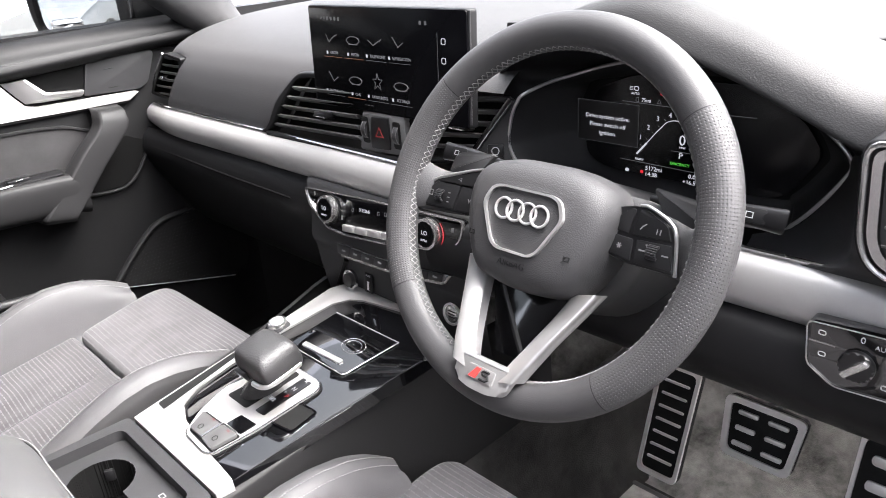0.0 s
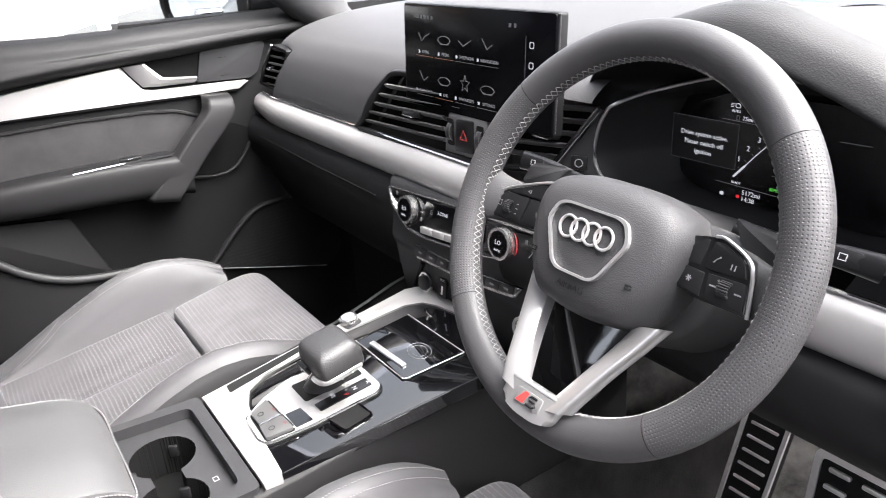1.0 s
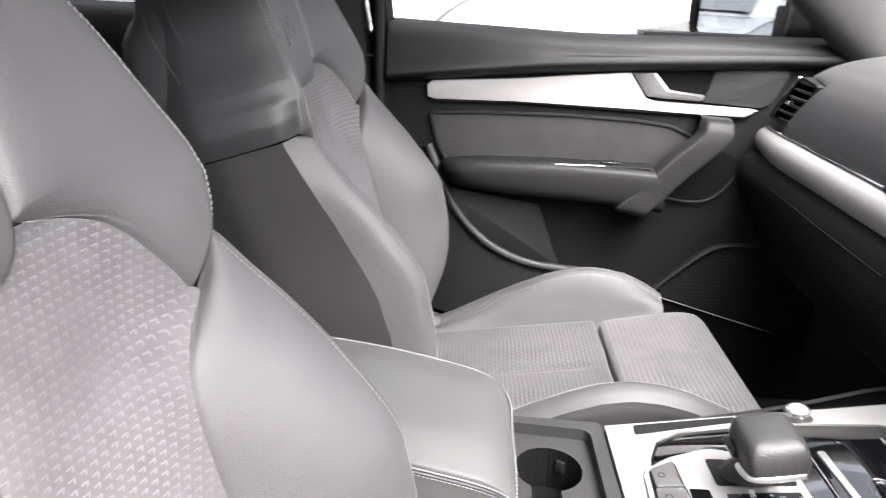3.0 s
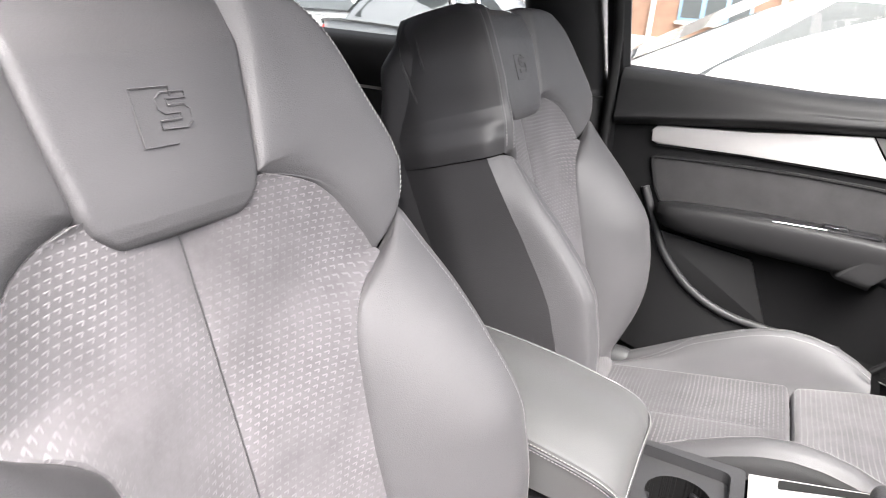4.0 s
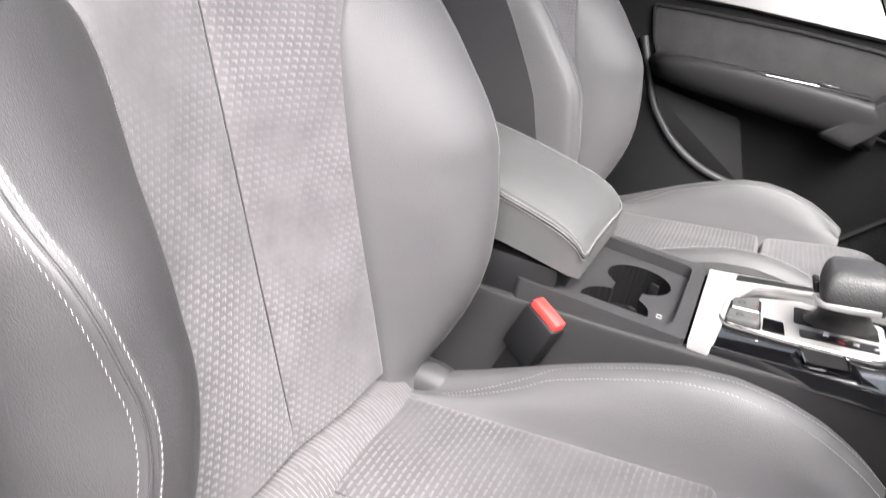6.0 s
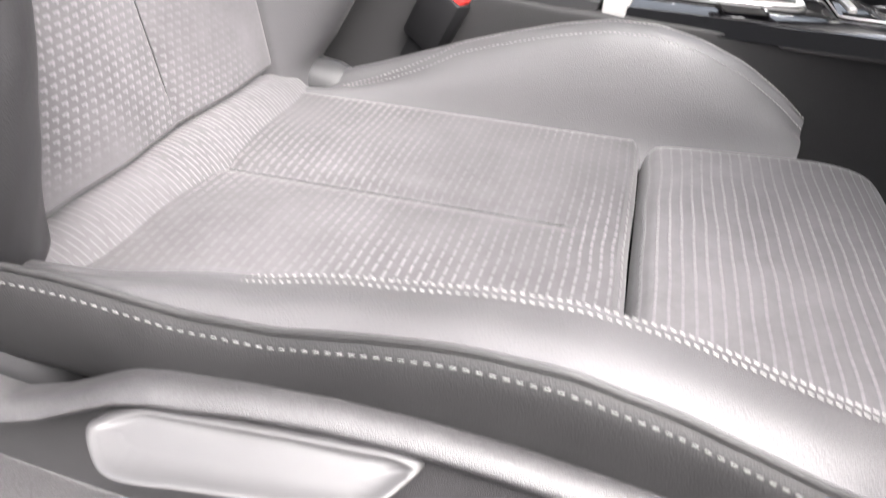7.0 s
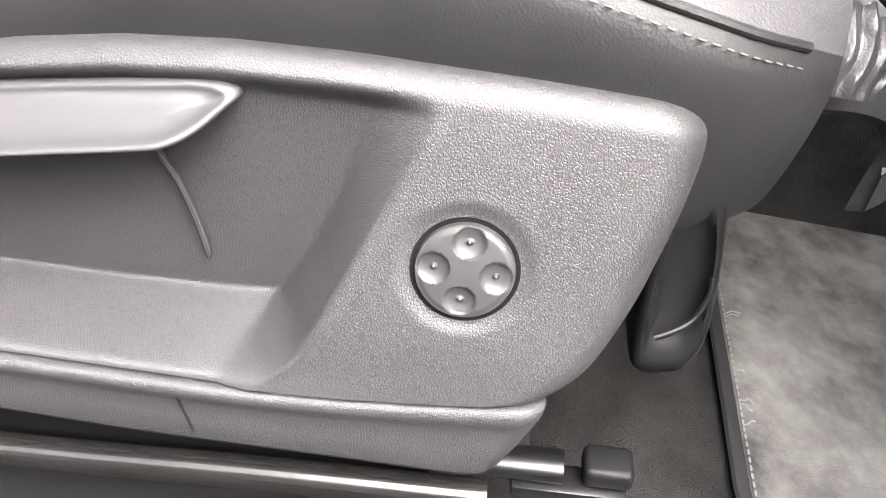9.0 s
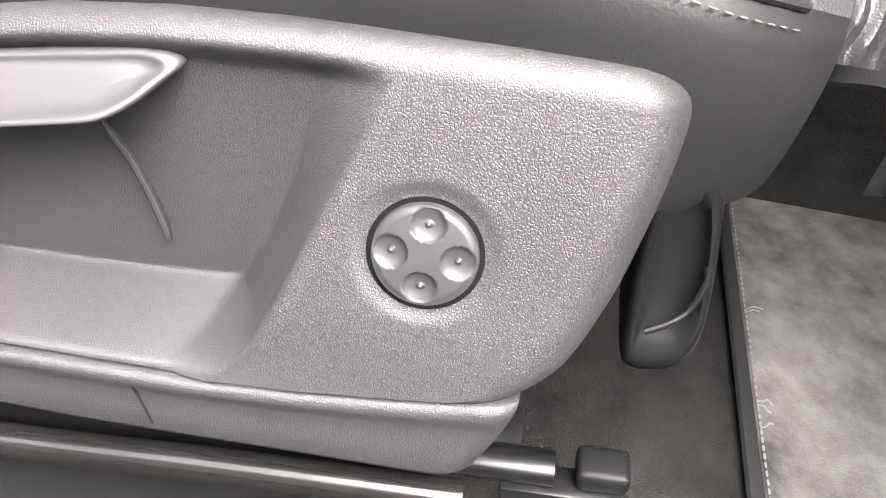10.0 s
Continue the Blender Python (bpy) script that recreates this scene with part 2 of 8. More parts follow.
RIM_PERF = perforated("perforated_wheel_leather", (0.037, 0.0366, 0.0377), 0.0027)
AIRBAG = material("airbag_skin", (0.030, 0.0297, 0.0308), 0.55, grain=0.0002, scale=900, kind="cells", vary=0.06, vary_scale=14, spec=0.35)
SCREEN = material("dark_display_glass", (0.002, 0.002, 0.0025), 0.16, spec=0.05)
MATT_DISPLAY = material("matt_display_glass", (0.004, 0.004, 0.005), 0.25)
INK = glowing("lit_white_graphics", (0.9, 0.92, 1.0), 0.032)
INK_MID = glowing("menu_lettering", (0.8, 0.82, 0.88), 0.011)
INK_DIM = glowing("dim_grey_graphics", (0.7, 0.72, 0.78), 0.0052)
INK_RED = glowing("lit_red_graphics", (1.0, 0.03, 0.05), 0.035)
INK_GREEN = glowing("lit_green_graphics", (0.15, 0.9, 0.1), 0.03)
INK_ORANGE = glowing("lit_orange_line", (0.9, 0.35, 0.15), 0.011)
PRINT = material("pale_print", (0.3, 0.3, 0.3), 0.6)
PRINT_DIM = material("grey_print", (0.13, 0.13, 0.13), 0.6)
FIELD = material("grey_message_field", (0.010, 0.010, 0.011), 0.4)
RED = material("red_plastic", (0.42, 0.03, 0.026), 0.4, vary=0.05, vary_scale=40)
HEADLINER = material("black_headlining", (0.014, 0.014, 0.0145), 0.95, vary=0.05, vary_scale=20, grain=0.0004, scale=700)
GLASS = clear_glass("car_window_glass", (0.38, 0.39, 0.385), 0.05)
GLASS_DARK = clear_glass("tinted_window_glass", (0.24, 0.25, 0.245), 0.05)
GLASS_FRONT = clear_glass("windscreen_glass", (0.60, 0.62, 0.61), 0.04)
MIRROR = material("mirror_glass", (0.55, 0.57, 0.58), 0.01, metal=1.0)
SLAT = material("vent_grey_plastic", (0.085, 0.085, 0.086), 0.45, vary=0.08, vary_scale=30)
# rubber of the cup wells; elsewhere black that stands for shade in recesses
WELL = material("deep_black_rubber_and_shade", (0.003, 0.003, 0.003), 0.8, spec=0.08)


# ---------- building helpers ----------
def thing(name, label, category, at=(0, 0, 0), group="", kind=""):
    ob = new(name)
    ob.location = at
    ob.empty_display_size = 0.05
    return tagged(ob, label, category, group, kind)


def mesh_of(name, bm, mat, smooth=True, angle=38):
    bmesh.ops.recalc_face_normals(bm, faces=bm.faces)
    me = bpy.data.meshes.new(name)
    bm.to_mesh(me)
    bm.free()
    me.materials.append(mat)
    me.polygons.foreach_set("use_smooth", [smooth] * len(me.polygons))
    if smooth:
        me.set_sharp_from_angle(angle=radians(angle))
    return me


def part(name, bm, mat, parent=None, label="", angle=38):
    """One mesh object under a thing or a part; the mesh is given in world coordinates."""
    me = mesh_of(name, bm, mat, True, angle) if isinstance(bm, bmesh.types.BMesh) else bm
    ob = new(name, me)
    if parent is not None:
        ob.parent = parent
        ob.matrix_parent_inverse = Matrix.Translation(-parent.location)
    if label:
        ob["label"] = label
    return ob


def structure(name, bm, mat, label, category="", angle=38):
    return tagged(part(name, bm, mat, None, "", angle), label, category or name.replace("_", " "), "", "structure")


def axes(origin, xd, yd):
    x = Vector(xd).normalized()
    z = x.cross(Vector(yd)).normalized()
    y = z.cross(x)
    m = Matrix((x, y, z)).transposed().to_4x4()
    m.translation = Vector(origin)
    return m


def crs(p, n, closed=False):
    """Catmull-Rom resampling of rows of points along their first axis."""
    p = np.asarray(p, float)
    k = len(p)
    if closed:
        q = np.concatenate([p[-1:], p, p[:2]])
        u = np.linspace(0, k, n, endpoint=False)
    else:
        q = np.concatenate([2 * p[:1] - p[1:2], p, 2 * p[-1:] - p[-2:-1]])
        u = np.linspace(0, k - 1, n)
    i = np.minimum(u.astype(int), k - 1 if closed else k - 2)
    f = (u - i).reshape((-1,) + (1,) * (p.ndim - 1))
    a, b, c, d = q[i], q[i + 1], q[i + 2], q[i + 3]
    return 0.5 * (2 * b + (c - a) * f + (2 * a - 5 * b + 4 * c - d) * f**2 + (3 * b - 3 * c + d - a) * f**3)


def interp(t, keys):
    xs, ys = zip(*keys)
    return float(np.interp(t, xs, ys))


def grid(pts, wrap_u=False, wrap_v=False, caps=False):
    """A mesh over rows of points; caps close the first and last row."""
    bm = bmesh.new()
    pts = np.asarray(pts, float)
    r, c = pts.shape[:2]
    vs = [[bm.verts.new(pts[i, j]) for j in range(c)] for i in range(r)]
    for i in range(r if wrap_u else r - 1):
        for j in range(c if wrap_v else c - 1):
            bm.faces.new((vs[i][j], vs[i][(j + 1) % c], vs[(i + 1) % r][(j + 1) % c], vs[(i + 1) % r][j]))
    if caps:
        bm.faces.new(vs[0])
        bm.faces.new(vs[-1])
    return bm


def loft(sections, nu, nv, caps=False, wrap_v=False):
    """A smooth skin through cross-sections, each a list of as many points."""
    s = crs(np.asarray(sections, float), nu)
    s = np.swapaxes(crs(np.swapaxes(s, 0, 1), nv, wrap_v), 0, 1)
    return grid(s, False, wrap_v, caps)


def rounded(poly, r, n=4):
    """A polygon with its corners rounded by the radius r."""
    out = []
    k = len(poly)
    for i in range(k):
        p, a, b = Vector(poly[i]), Vector(poly[i - 1]), Vector(poly[(i + 1) % k])
        da, db = (a - p), (b - p)
        rr = min(r, da.length * 0.48, db.length * 0.48)
        s, e = p + da.normalized() * rr, p + db.normalized() * rr
        for j in range(n + 1):
            t = j / n
            q = s * (1 - t) ** 2 + p * 2 * t * (1 - t) + e * t * t
            out.append((q.x, q.y))
    return out


def slab(poly, z0, z1, frame=None, bevel=0.0, segs=2, bm=None):
    """A plate with the outline poly, from z0 up to z1 of its frame, its upper edge rounded."""
    bm = bm or bmesh.new()
    frame = frame or Matrix()
    lo = [bm.verts.new((x, y, z0)) for x, y in poly]
    hi = [bm.verts.new((x, y, z1)) for x, y in poly]
    made = lo + hi
    top = bm.faces.new(hi)
    bm.faces.new(lo[::-1])
    for i in range(len(poly)):
        j = (i + 1) % len(poly)
        bm.faces.new((lo[i], lo[j], hi[j], hi[i]))
    if bevel:
        res = bmesh.ops.bevel(bm, geom=list(top.edges), offset=bevel, segments=segs, profile=0.5, affect="EDGES")
        made = list(set([v for v in made if v.is_valid] + res["verts"]))
    bmesh.ops.transform(bm, matrix=frame, verts=[v for v in made if v.is_valid])
    return bm


def ring_plate(outer, inner, z0, z1, frame=None, bm=None):
    """A flat frame between two outlines of as many points."""
    bm = bm or bmesh.new()
    frame = frame or Matrix()
    k = len(outer)
    rows = [[(x, y, z) for x, y in loop] for loop, z in ((outer, z0), (outer, z1), (inner, z1), (inner, z0))]
    vs = [[bm.verts.new(frame @ Vector(p)) for p in row] for row in rows]
    for a in range(4):
        b = (a + 1) % 4
        for i in range(k):
            j = (i + 1) % k
            bm.faces.new((vs[a][i], vs[a][j], vs[b][j], vs[b][i]))
    return bm


def box(sx, sy, sz, frame=None, bevel=0.003, bm=None, segs=2):
    bm = bm or bmesh.new()
    m = (frame or Matrix()) @ Matrix.Diagonal((sx, sy, sz, 1))
    res = bmesh.ops.create_cube(bm, size=1, matrix=m)
    if bevel:
        es = list({e for v in res["verts"] for e in v.link_edges})
        bmesh.ops.bevel(bm, geom=es, offset=bevel, segments=segs, profile=0.5, affect="EDGES")
    return bm


def rect(w, h, x=0, y=0):
    return [(x - w / 2, y - h / 2), (x + w / 2, y - h / 2), (x + w / 2, y + h / 2), (x - w / 2, y + h / 2)]


def disc(r, n=32, x=0, y=0, ry=None):
    return [(x + r * math.cos(a), y + (ry or r) * math.sin(a)) for a in np.linspace(0, 2 * math.pi, n, endpoint=False)]


def tube(path, r, sides=8, closed=False, flat=1.0, up=(0, 0, 1), bm=None, caps=True, rs=None):
    """A round or flattened bar along a path."""
    bm = bm or bmesh.new()
    p = [Vector(q) for q in path]
    k = len(p)
    rows = []
    for i in range(k):
        a, b = (p[i - 1], p[(i + 1) % k]) if closed else (p[max(i - 1, 0)], p[min(i + 1, k - 1)])
        t = (b - a).normalized()
        s = t.cross(Vector(up))
        s = s.normalized() if s.length > 1e-4 else t.orthogonal().normalized()
        w = s.cross(t)
        rr = rs[i] if rs is not None else r
        rows.append([bm.verts.new(p[i] + s * (rr * math.cos(g)) + w * (rr * flat * math.sin(g)))
                     for g in np.linspace(0, 2 * math.pi, sides, endpoint=False)])
    for i in range(k if closed else k - 1):
        for j in range(sides):
            bm.faces.new((rows[i][j], rows[i][(j + 1) % sides], rows[(i + 1) % k][(j + 1) % sides], rows[(i + 1) % k][j]))
    if caps and not closed:
        bm.faces.new(rows[0][::-1])
        bm.faces.new(rows[-1])
    return bm


def along(path, step):
    """Points at even steps along a path, with their directions."""
    p = np.asarray(path, float)
    d = np.r_[0, np.cumsum(np.linalg.norm(np.diff(p, axis=0), axis=1))]
    n = max(int(d[-1] / step), 1)
    at = (np.arange(n) + 0.5) * d[-1] / n
    pos = np.stack([np.interp(at, d, p[:, i]) for i in range(3)], 1)
    ahead = np.stack([np.interp(np.minimum(at + step * 0.3, d[-1]), d, p[:, i]) for i in range(3)], 1)
    back = np.stack([np.interp(np.maximum(at - step * 0.3, 0), d, p[:, i]) for i in range(3)], 1)
    t = ahead - back
    return pos, t / np.linalg.norm(t, axis=1)[:, None]


def stitches(path, pitch=0.005, long=0.0036, r=0.0006, slant=0.0, up=(0, 0, 1), bm=None):
    """A seam of single stitches: short rounded threads along a path."""
    bm = bm or bmesh.new()
    pos, tan = along(path, pitch)
    for q, t in zip(pos, tan):
        q, t = Vector(q), Vector(t)
        s = t.cross(Vector(up)).normalized()
        d = (t + s * slant).normalized() * (long / 2)
        tube([q - d, q - d * 0.6, q + d * 0.6, q + d], r, 5, up=up, bm=bm, rs=[r * 0.4, r, r, r * 0.4])
    return bm


def words(string, size, frame, mat, parent, name="lettering", align="CENTER", thick=0.0002):
    cu = bpy.data.curves.new(name, "FONT")
    cu.body, cu.size, cu.align_x, cu.align_y, cu.extrude, cu.resolution_u = string, size, align, "CENTER", thick, 2
    ob = bpy.data.objects.new(name, cu)
    me = bpy.data.meshes.new_from_object(ob)
    bpy.data.objects.remove(ob)
    bpy.data.curves.remove(cu)
    me.transform(frame)
    me.materials.clear()
    me.materials.append(mat)
    return part(name, me, mat, parent)


def T(x, y, z=0.0):
    return Matrix.Translation((x, y, z))


# ---------- car body round the cabin (setting) ----------
bm = box(1.5, 2.6, 0.06, T(0, -0.35, 0.37), 0.0)
structure("floor", bm, CARPET, "dark grey carpeted car floor", "car floor")
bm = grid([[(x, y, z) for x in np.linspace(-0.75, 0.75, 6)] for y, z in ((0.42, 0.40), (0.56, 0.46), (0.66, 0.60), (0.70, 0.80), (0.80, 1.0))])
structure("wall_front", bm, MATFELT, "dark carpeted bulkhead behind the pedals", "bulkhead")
structure("wall_rear", box(1.5, 0.06, 1.2, T(0, -1.66, 0.9), 0.0), DOORSKIN, "dark rear wall of the cabin", "cabin wall")
structure("wall_kick", box(0.06, 1.0, 0.8, T(-0.80, 0.40, 0.76), 0.0), PLASTIC, "black footwell side", "footwell side")
structure("wall_kick_driver", box(0.05, 0.60, 0.62, T(0.775, 0.45, 0.70), 0.0), PLASTIC, "black footwell side by the open doorway", "footwell side")
structure("door_sill", box(0.12, 1.9, 0.09, T(0.76, -0.25, 0.385), 0.015), PLASTIC, "black plastic door sill", "door sill")
bm = loft([[(x, y, z + 0.03 * (1 - (x / 0.6) ** 2)) for x in np.linspace(-0.60, 0.60, 7)] for y, z in ((-1.68, 1.46), (-1.2, 1.56), (-0.7, 1.60), (-0.3, 1.585), (-0.18, 1.555))], 41, 41)
bmesh.ops.solidify(bm, geom=list(bm.faces), thickness=-0.03)
structure("ceiling", bm, HEADLINER, "charcoal cloth headlining", "headlining")
structure("carpet_tunnel", loft([[(x + 0.02 * max(y - 0.1, 0), y, z) for x, z in ((0.176, 0.612), (0.190, 0.600), (0.197, 0.56), (0.206, 0.49), (0.224, 0.43), (0.262, 0.404))] for y in (-0.45, -0.1, 0.12, 0.3, 0.45, 0.60)], 24, 20), CARPET, "dusty carpet up the side of the tunnel", "carpet")
# pillars
structure("trim_a_pillar", loft([[(-0.735 + dx, y + dy * (k if dy > 0 else 1), z) for dx, dy in ((0.0, -0.04), (0.05, -0.02), (0.06, 0.05), (0.0, 0.09), (-0.03, 0.05))] for y, z, k in ((0.335, 1.10, 1.0), (0.25, 1.17, 1.3), (0.10, 1.30, 2.9), (-0.11, 1.50, 1.7), (-0.18, 1.57, 1.2))], 20, 20, wrap_v=True), DASH, "dark grey windscreen pillar trim", "pillar trim")
structure("trim_a_pillar_driver", loft([[(0.735 - dx, y + dy, z) for dx, dy in ((0.0, -0.04), (0.05, -0.02), (0.06, 0.05), (0.0, 0.09), (-0.03, 0.05))] for y, z in ((0.47, 1.06), (0.36, 1.17), (0.15, 1.30), (-0.10, 1.50), (-0.18, 1.57))], 20, 20, wrap_v=True), DASH, "dark grey windscreen pillar trim by the doorway", "pillar trim")
structure("trim_b_pillar", loft([[(-0.775 + dx * k, y0 + dy, z) for dx, dy in ((0.0, 0.075), (0.045, 0.065), (0.07, 0.0), (0.06, -0.07), (0.0, -0.09))] for z, k, y0 in ((0.45, 1.0, -0.665), (0.95, 1.05, -0.672), (1.09, 1.0, -0.68), (1.16, 1.2, -0.69), (1.57, 2.8, -0.74))], 30, 20), PLASTIC, "black door pillar trim", "pillar trim")
structure("trim_roof_rail", loft([[(x, y, z - 0.05 * max(y + 0.05, 0)) for x, z in ((-0.722, 1.435), (-0.695, 1.425), (-0.640, 1.46), (-0.590, 1.52), (-0.570, 1.585), (-0.66, 1.60))] for y in (-1.60, -0.75, -0.2, -0.02, 0.03)], 24, 20), HEADLINER, "black trim along the roof rail", "roof trim")
structure("pillar_joint", tube([(-0.700, -0.60, 1.098), (-0.694, -0.68, 1.098), (-0.70, -0.75, 1.098)], 0.002, 6), RUBBER, "thin joint across the pillar trim", "joint")
structure("door_seal", tube(crs([(-0.728, -0.588, 0.50), (-0.728, -0.590, 0.80), (-0.725, -0.592, 1.16), (-0.70, -0.600, 1.30), (-0.64, -0.625, 1.56)], 24), 0.010, 10), RUBBER, "black rubber door seal", "door seal")
structure("window_pillar", tube([(-0.772, -0.588, 0.46), (-0.768, -0.588, 1.14), (-0.71, -0.605, 1.32), (-0.62, -0.63, 1.56)], 0.024, 8), PLASTIC, "black window frame upright", "window frame")
# rear side: door panel, belt and rear bench behind the front seats
structure("wall_rear_door", loft([[(x, y, z) for x, z in ((-0.80, 0.42), (-0.755, 0.45), (-0.75, 0.80), (-0.745, 1.02), (-0.73, 1.10), (-0.745, 1.15), (-0.79, 1.165))] for y in (-0.77, -1.2, -1.64)], 8, 30), DOORSKIN, "dark rear door panel", "rear door")
structure("trim_rear_door", box(0.012, 0.34, 0.035, T(-0.747, -1.02, 1.06), 0.004), SILVER_WHITE, "silver strip on the rear door", "door trim")
structure("wall_rear_door_driver", loft([[(-x, y, z) for x, z in ((-0.80, 0.42), (-0.755, 0.45), (-0.75, 0.80), (-0.745, 1.02), (-0.73, 1.10), (-0.745, 1.15), (-0.79, 1.165))] for y in (-0.80, -1.2, -1.64)], 8, 30), DOORSKIN, "dark rear door panel behind the driver", "rear door")
structure("trim_b_pillar_driver", loft([[(0.775 - dx * k, y0 + dy, z) for dx, dy in ((0.0, 0.06), (0.045, 0.05), (0.06, 0.0), (0.06, -0.07), (0.0, -0.09))] for z, k, y0 in ((0.45, 1.0, -0.72), (0.95, 1.0, -0.72), (1.09, 1.0, -0.72), (1.16, 1.2, -0.73), (1.57, 2.8, -0.78))], 30, 20), PLASTIC, "black pillar trim at the open doorway", "pillar trim")
bench = thing("rear_bench", "dark grey rear bench seat in the shade", "rear seat", (0, -1.3, 0.42))
part("bench_cushion", box(1.3, 0.5, 0.24, T(0, -1.22, 0.56), 0.05, None, 3), LEATHER_DARK_SHADED, bench)
part("bench_back", box(1.3, 0.16, 0.62, T(0, -1.50, 0.90) @ pose(0, 0, 0, -14, 0, 0), 0.05, None, 3), LEATHER_DARK_SHADED, bench)
# glass
for nm, pts, lb in (("window_1", ((-0.775, -0.58, 1.145), (-0.775, 0.28, 1.155), (-0.65, -0.14, 1.55), (-0.65, -0.60, 1.56)), "clear passenger door window"),
                    ("window_2", ((-0.79, -1.60, 1.16), (-0.79, -0.78, 1.155), (-0.65, -0.74, 1.56), (-0.65, -1.5, 1.50)), "clear rear door window"),
                    ("window_3", ((-0.72, 0.82, 1.13), (0.72, 0.82, 1.13), (0.60, -0.16, 1.57), (-0.60, -0.16, 1.57)), "clear windscreen with fine drops of rain")):
    bm = bmesh.new()
    bm.faces.new([bm.verts.new(p) for p in pts])
    w = structure(nm, bm, {"window_2": GLASS_DARK, "window_3": GLASS_FRONT}.get(nm, GLASS), lb, "window")
    w.visible_shadow = False
# bonnet outside the windscreen, wet
BONNET = material("wet_dark_grey_paint", (0.05, 0.052, 0.056), 0.18, coat=1.0, grain=0.0012, scale=55, vary=0.3, vary_scale=60)
structure("bonnet", loft([[(x, y, z - 0.10 * (abs(x) / 0.9) ** 3) for x in np.linspace(-0.88, 0.88, 9)] for y, z in ((0.80, 1.09), (1.2, 1.07), (1.6, 1.0), (1.9, 0.90), (2.0, 0.75))], 30, 24), BONNET, "wet dark grey car bonnet", "bonnet")


# ---------- dashboard ----------
dash = thing("dashboard", "dark grey soft-touch dashboard with a satin silver band", "dashboard", (0, 0.3, 0.55))
PAD = [(0.128, 1.008), (0.130, 1.03), (0.139, 1.065), (0.156, 1.098), (0.188, 1.126), (0.25, 1.146), (0.35, 1.160), (0.50, 1.166), (0.70, 1.164), (0.84, 1.15)]
rows = []
for y, z in crs(PAD, 90):
    end = interp(z, [(1.0, -0.278), (1.012, -0.270), (1.03, -0.250), (1.058, -0.226), (1.085, -0.200), (1.100, -0.178), (1.1065, -0.150), (1.1075, 0.20)])
    row = []
    start = interp(z, [(1.0, -0.632), (1.01, -0.625), (1.10, -0.565), (1.104, -0.57), (1.110, -0.715)])
    for x in np.linspace(start, end, 60):
        e = max(-0.60 - x, 0) / 0.115
        row.append((x, y + 0.03 * e * e, z - 0.035 * e * e * (1 if z > 1.05 else 0.2)))
    rows.append(row)
part("upper_pad", grid(rows), DASH, dash, "grained dark grey upper pad")
# hood over the instruments, running on to the screen-side end
arch = [(0.163, 1.102), (0.172, 1.118), (0.191, 1.140), (0.255, 1.168), (0.375, 1.184), (0.465, 1.160), (0.537, 1.130), (0.585, 1.109), (0.625, 1.104), (0.74, 1.10)]
bez = [(0.207, 0.182, 1.098), (0.214, 0.187, 1.107), (0.240, 0.216, 1.121), (0.29, 0.236, 1.137), (0.375, 0.238, 1.147), (0.462, 0.238, 1.135), (0.530, 0.238, 1.094), (0.555, 0.238, 1.070)]


def hood_y(x):
    """The hood's front edge runs back towards the middle of the car."""
    return interp(x, [(0.16, 0.192), (0.19, 0.182), (0.25, 0.152), (0.31, 0.137), (0.375, 0.134), (0.74, 0.134)])


def roll(x):
    """Height of the padded roll above the hood's front edge."""
    return interp(x, [(0.16, 0.006), (0.20, 0.012), (0.28, 0.024), (0.375, 0.033), (0.60, 0.036), (0.74, 0.036)])


secs = [[(x, hood_y(x) + d, z + u + k * roll(x)) for x, z in arch] for d, u, k in ((0.009, -0.005, 0), (0.0, 0.0, 0), (0.003, 0.004, 0.2), (0.012, 0.004, 0.62), (0.026, 0.003, 0.92), (0.040, 0.003, 1.0))]
# the roll's shadow is in its colour
part("hood_roll", loft(secs, 30, 60), HOOD_SHADED, dash, "padded front of the hood, toned dark for shade")
secs = [[(x, hood_y(x) + d, z + 0.003 + k * roll(x)) for x, z in arch] for d, k in ((0.040, 0.998), (0.060, 1.0))] + [[(x, 0.29, 0.55 * (z + roll(x)) + 0.45 * 1.180) for x, z in arch], [(x, 0.40, 0.2 * z + 0.8 * 1.175 + 0.002) for x, z in arch], [(x, 0.60, 1.168) for x, z in arch], [(x, 0.84, 1.152) for x, z in arch]]
part("instrument_hood", loft(secs, 44, 60), DASH, dash, "arched grained hood")
secs = [[(x, hood_y(x) + 0.007, z - 0.004) for x, z in arch[:8]], [(x * 0.6 + bx * 0.4, (hood_y(x) + 0.007) * 0.6 + by * 0.4, z * 0.6 + bz * 0.4 - 0.002) for (x, z), (bx, by, bz) in zip(arch[:8], bez)], [(bx, by + 0.002, bz + 0.001) for bx, by, bz in bez]]
part("hood_lining", loft(secs, 16, 50), PLASTIC, dash, "black lining under the hood")
part("hood_end", loft([[(0.163, 0.196, 1.100), (0.168, 0.22, 1.120), (0.175, 0.26, 1.140)], [(0.207, 0.184, 1.098), (0.205, 0.22, 1.110), (0.205, 0.26, 1.130)]], 6, 8), PLASTIC, dash)
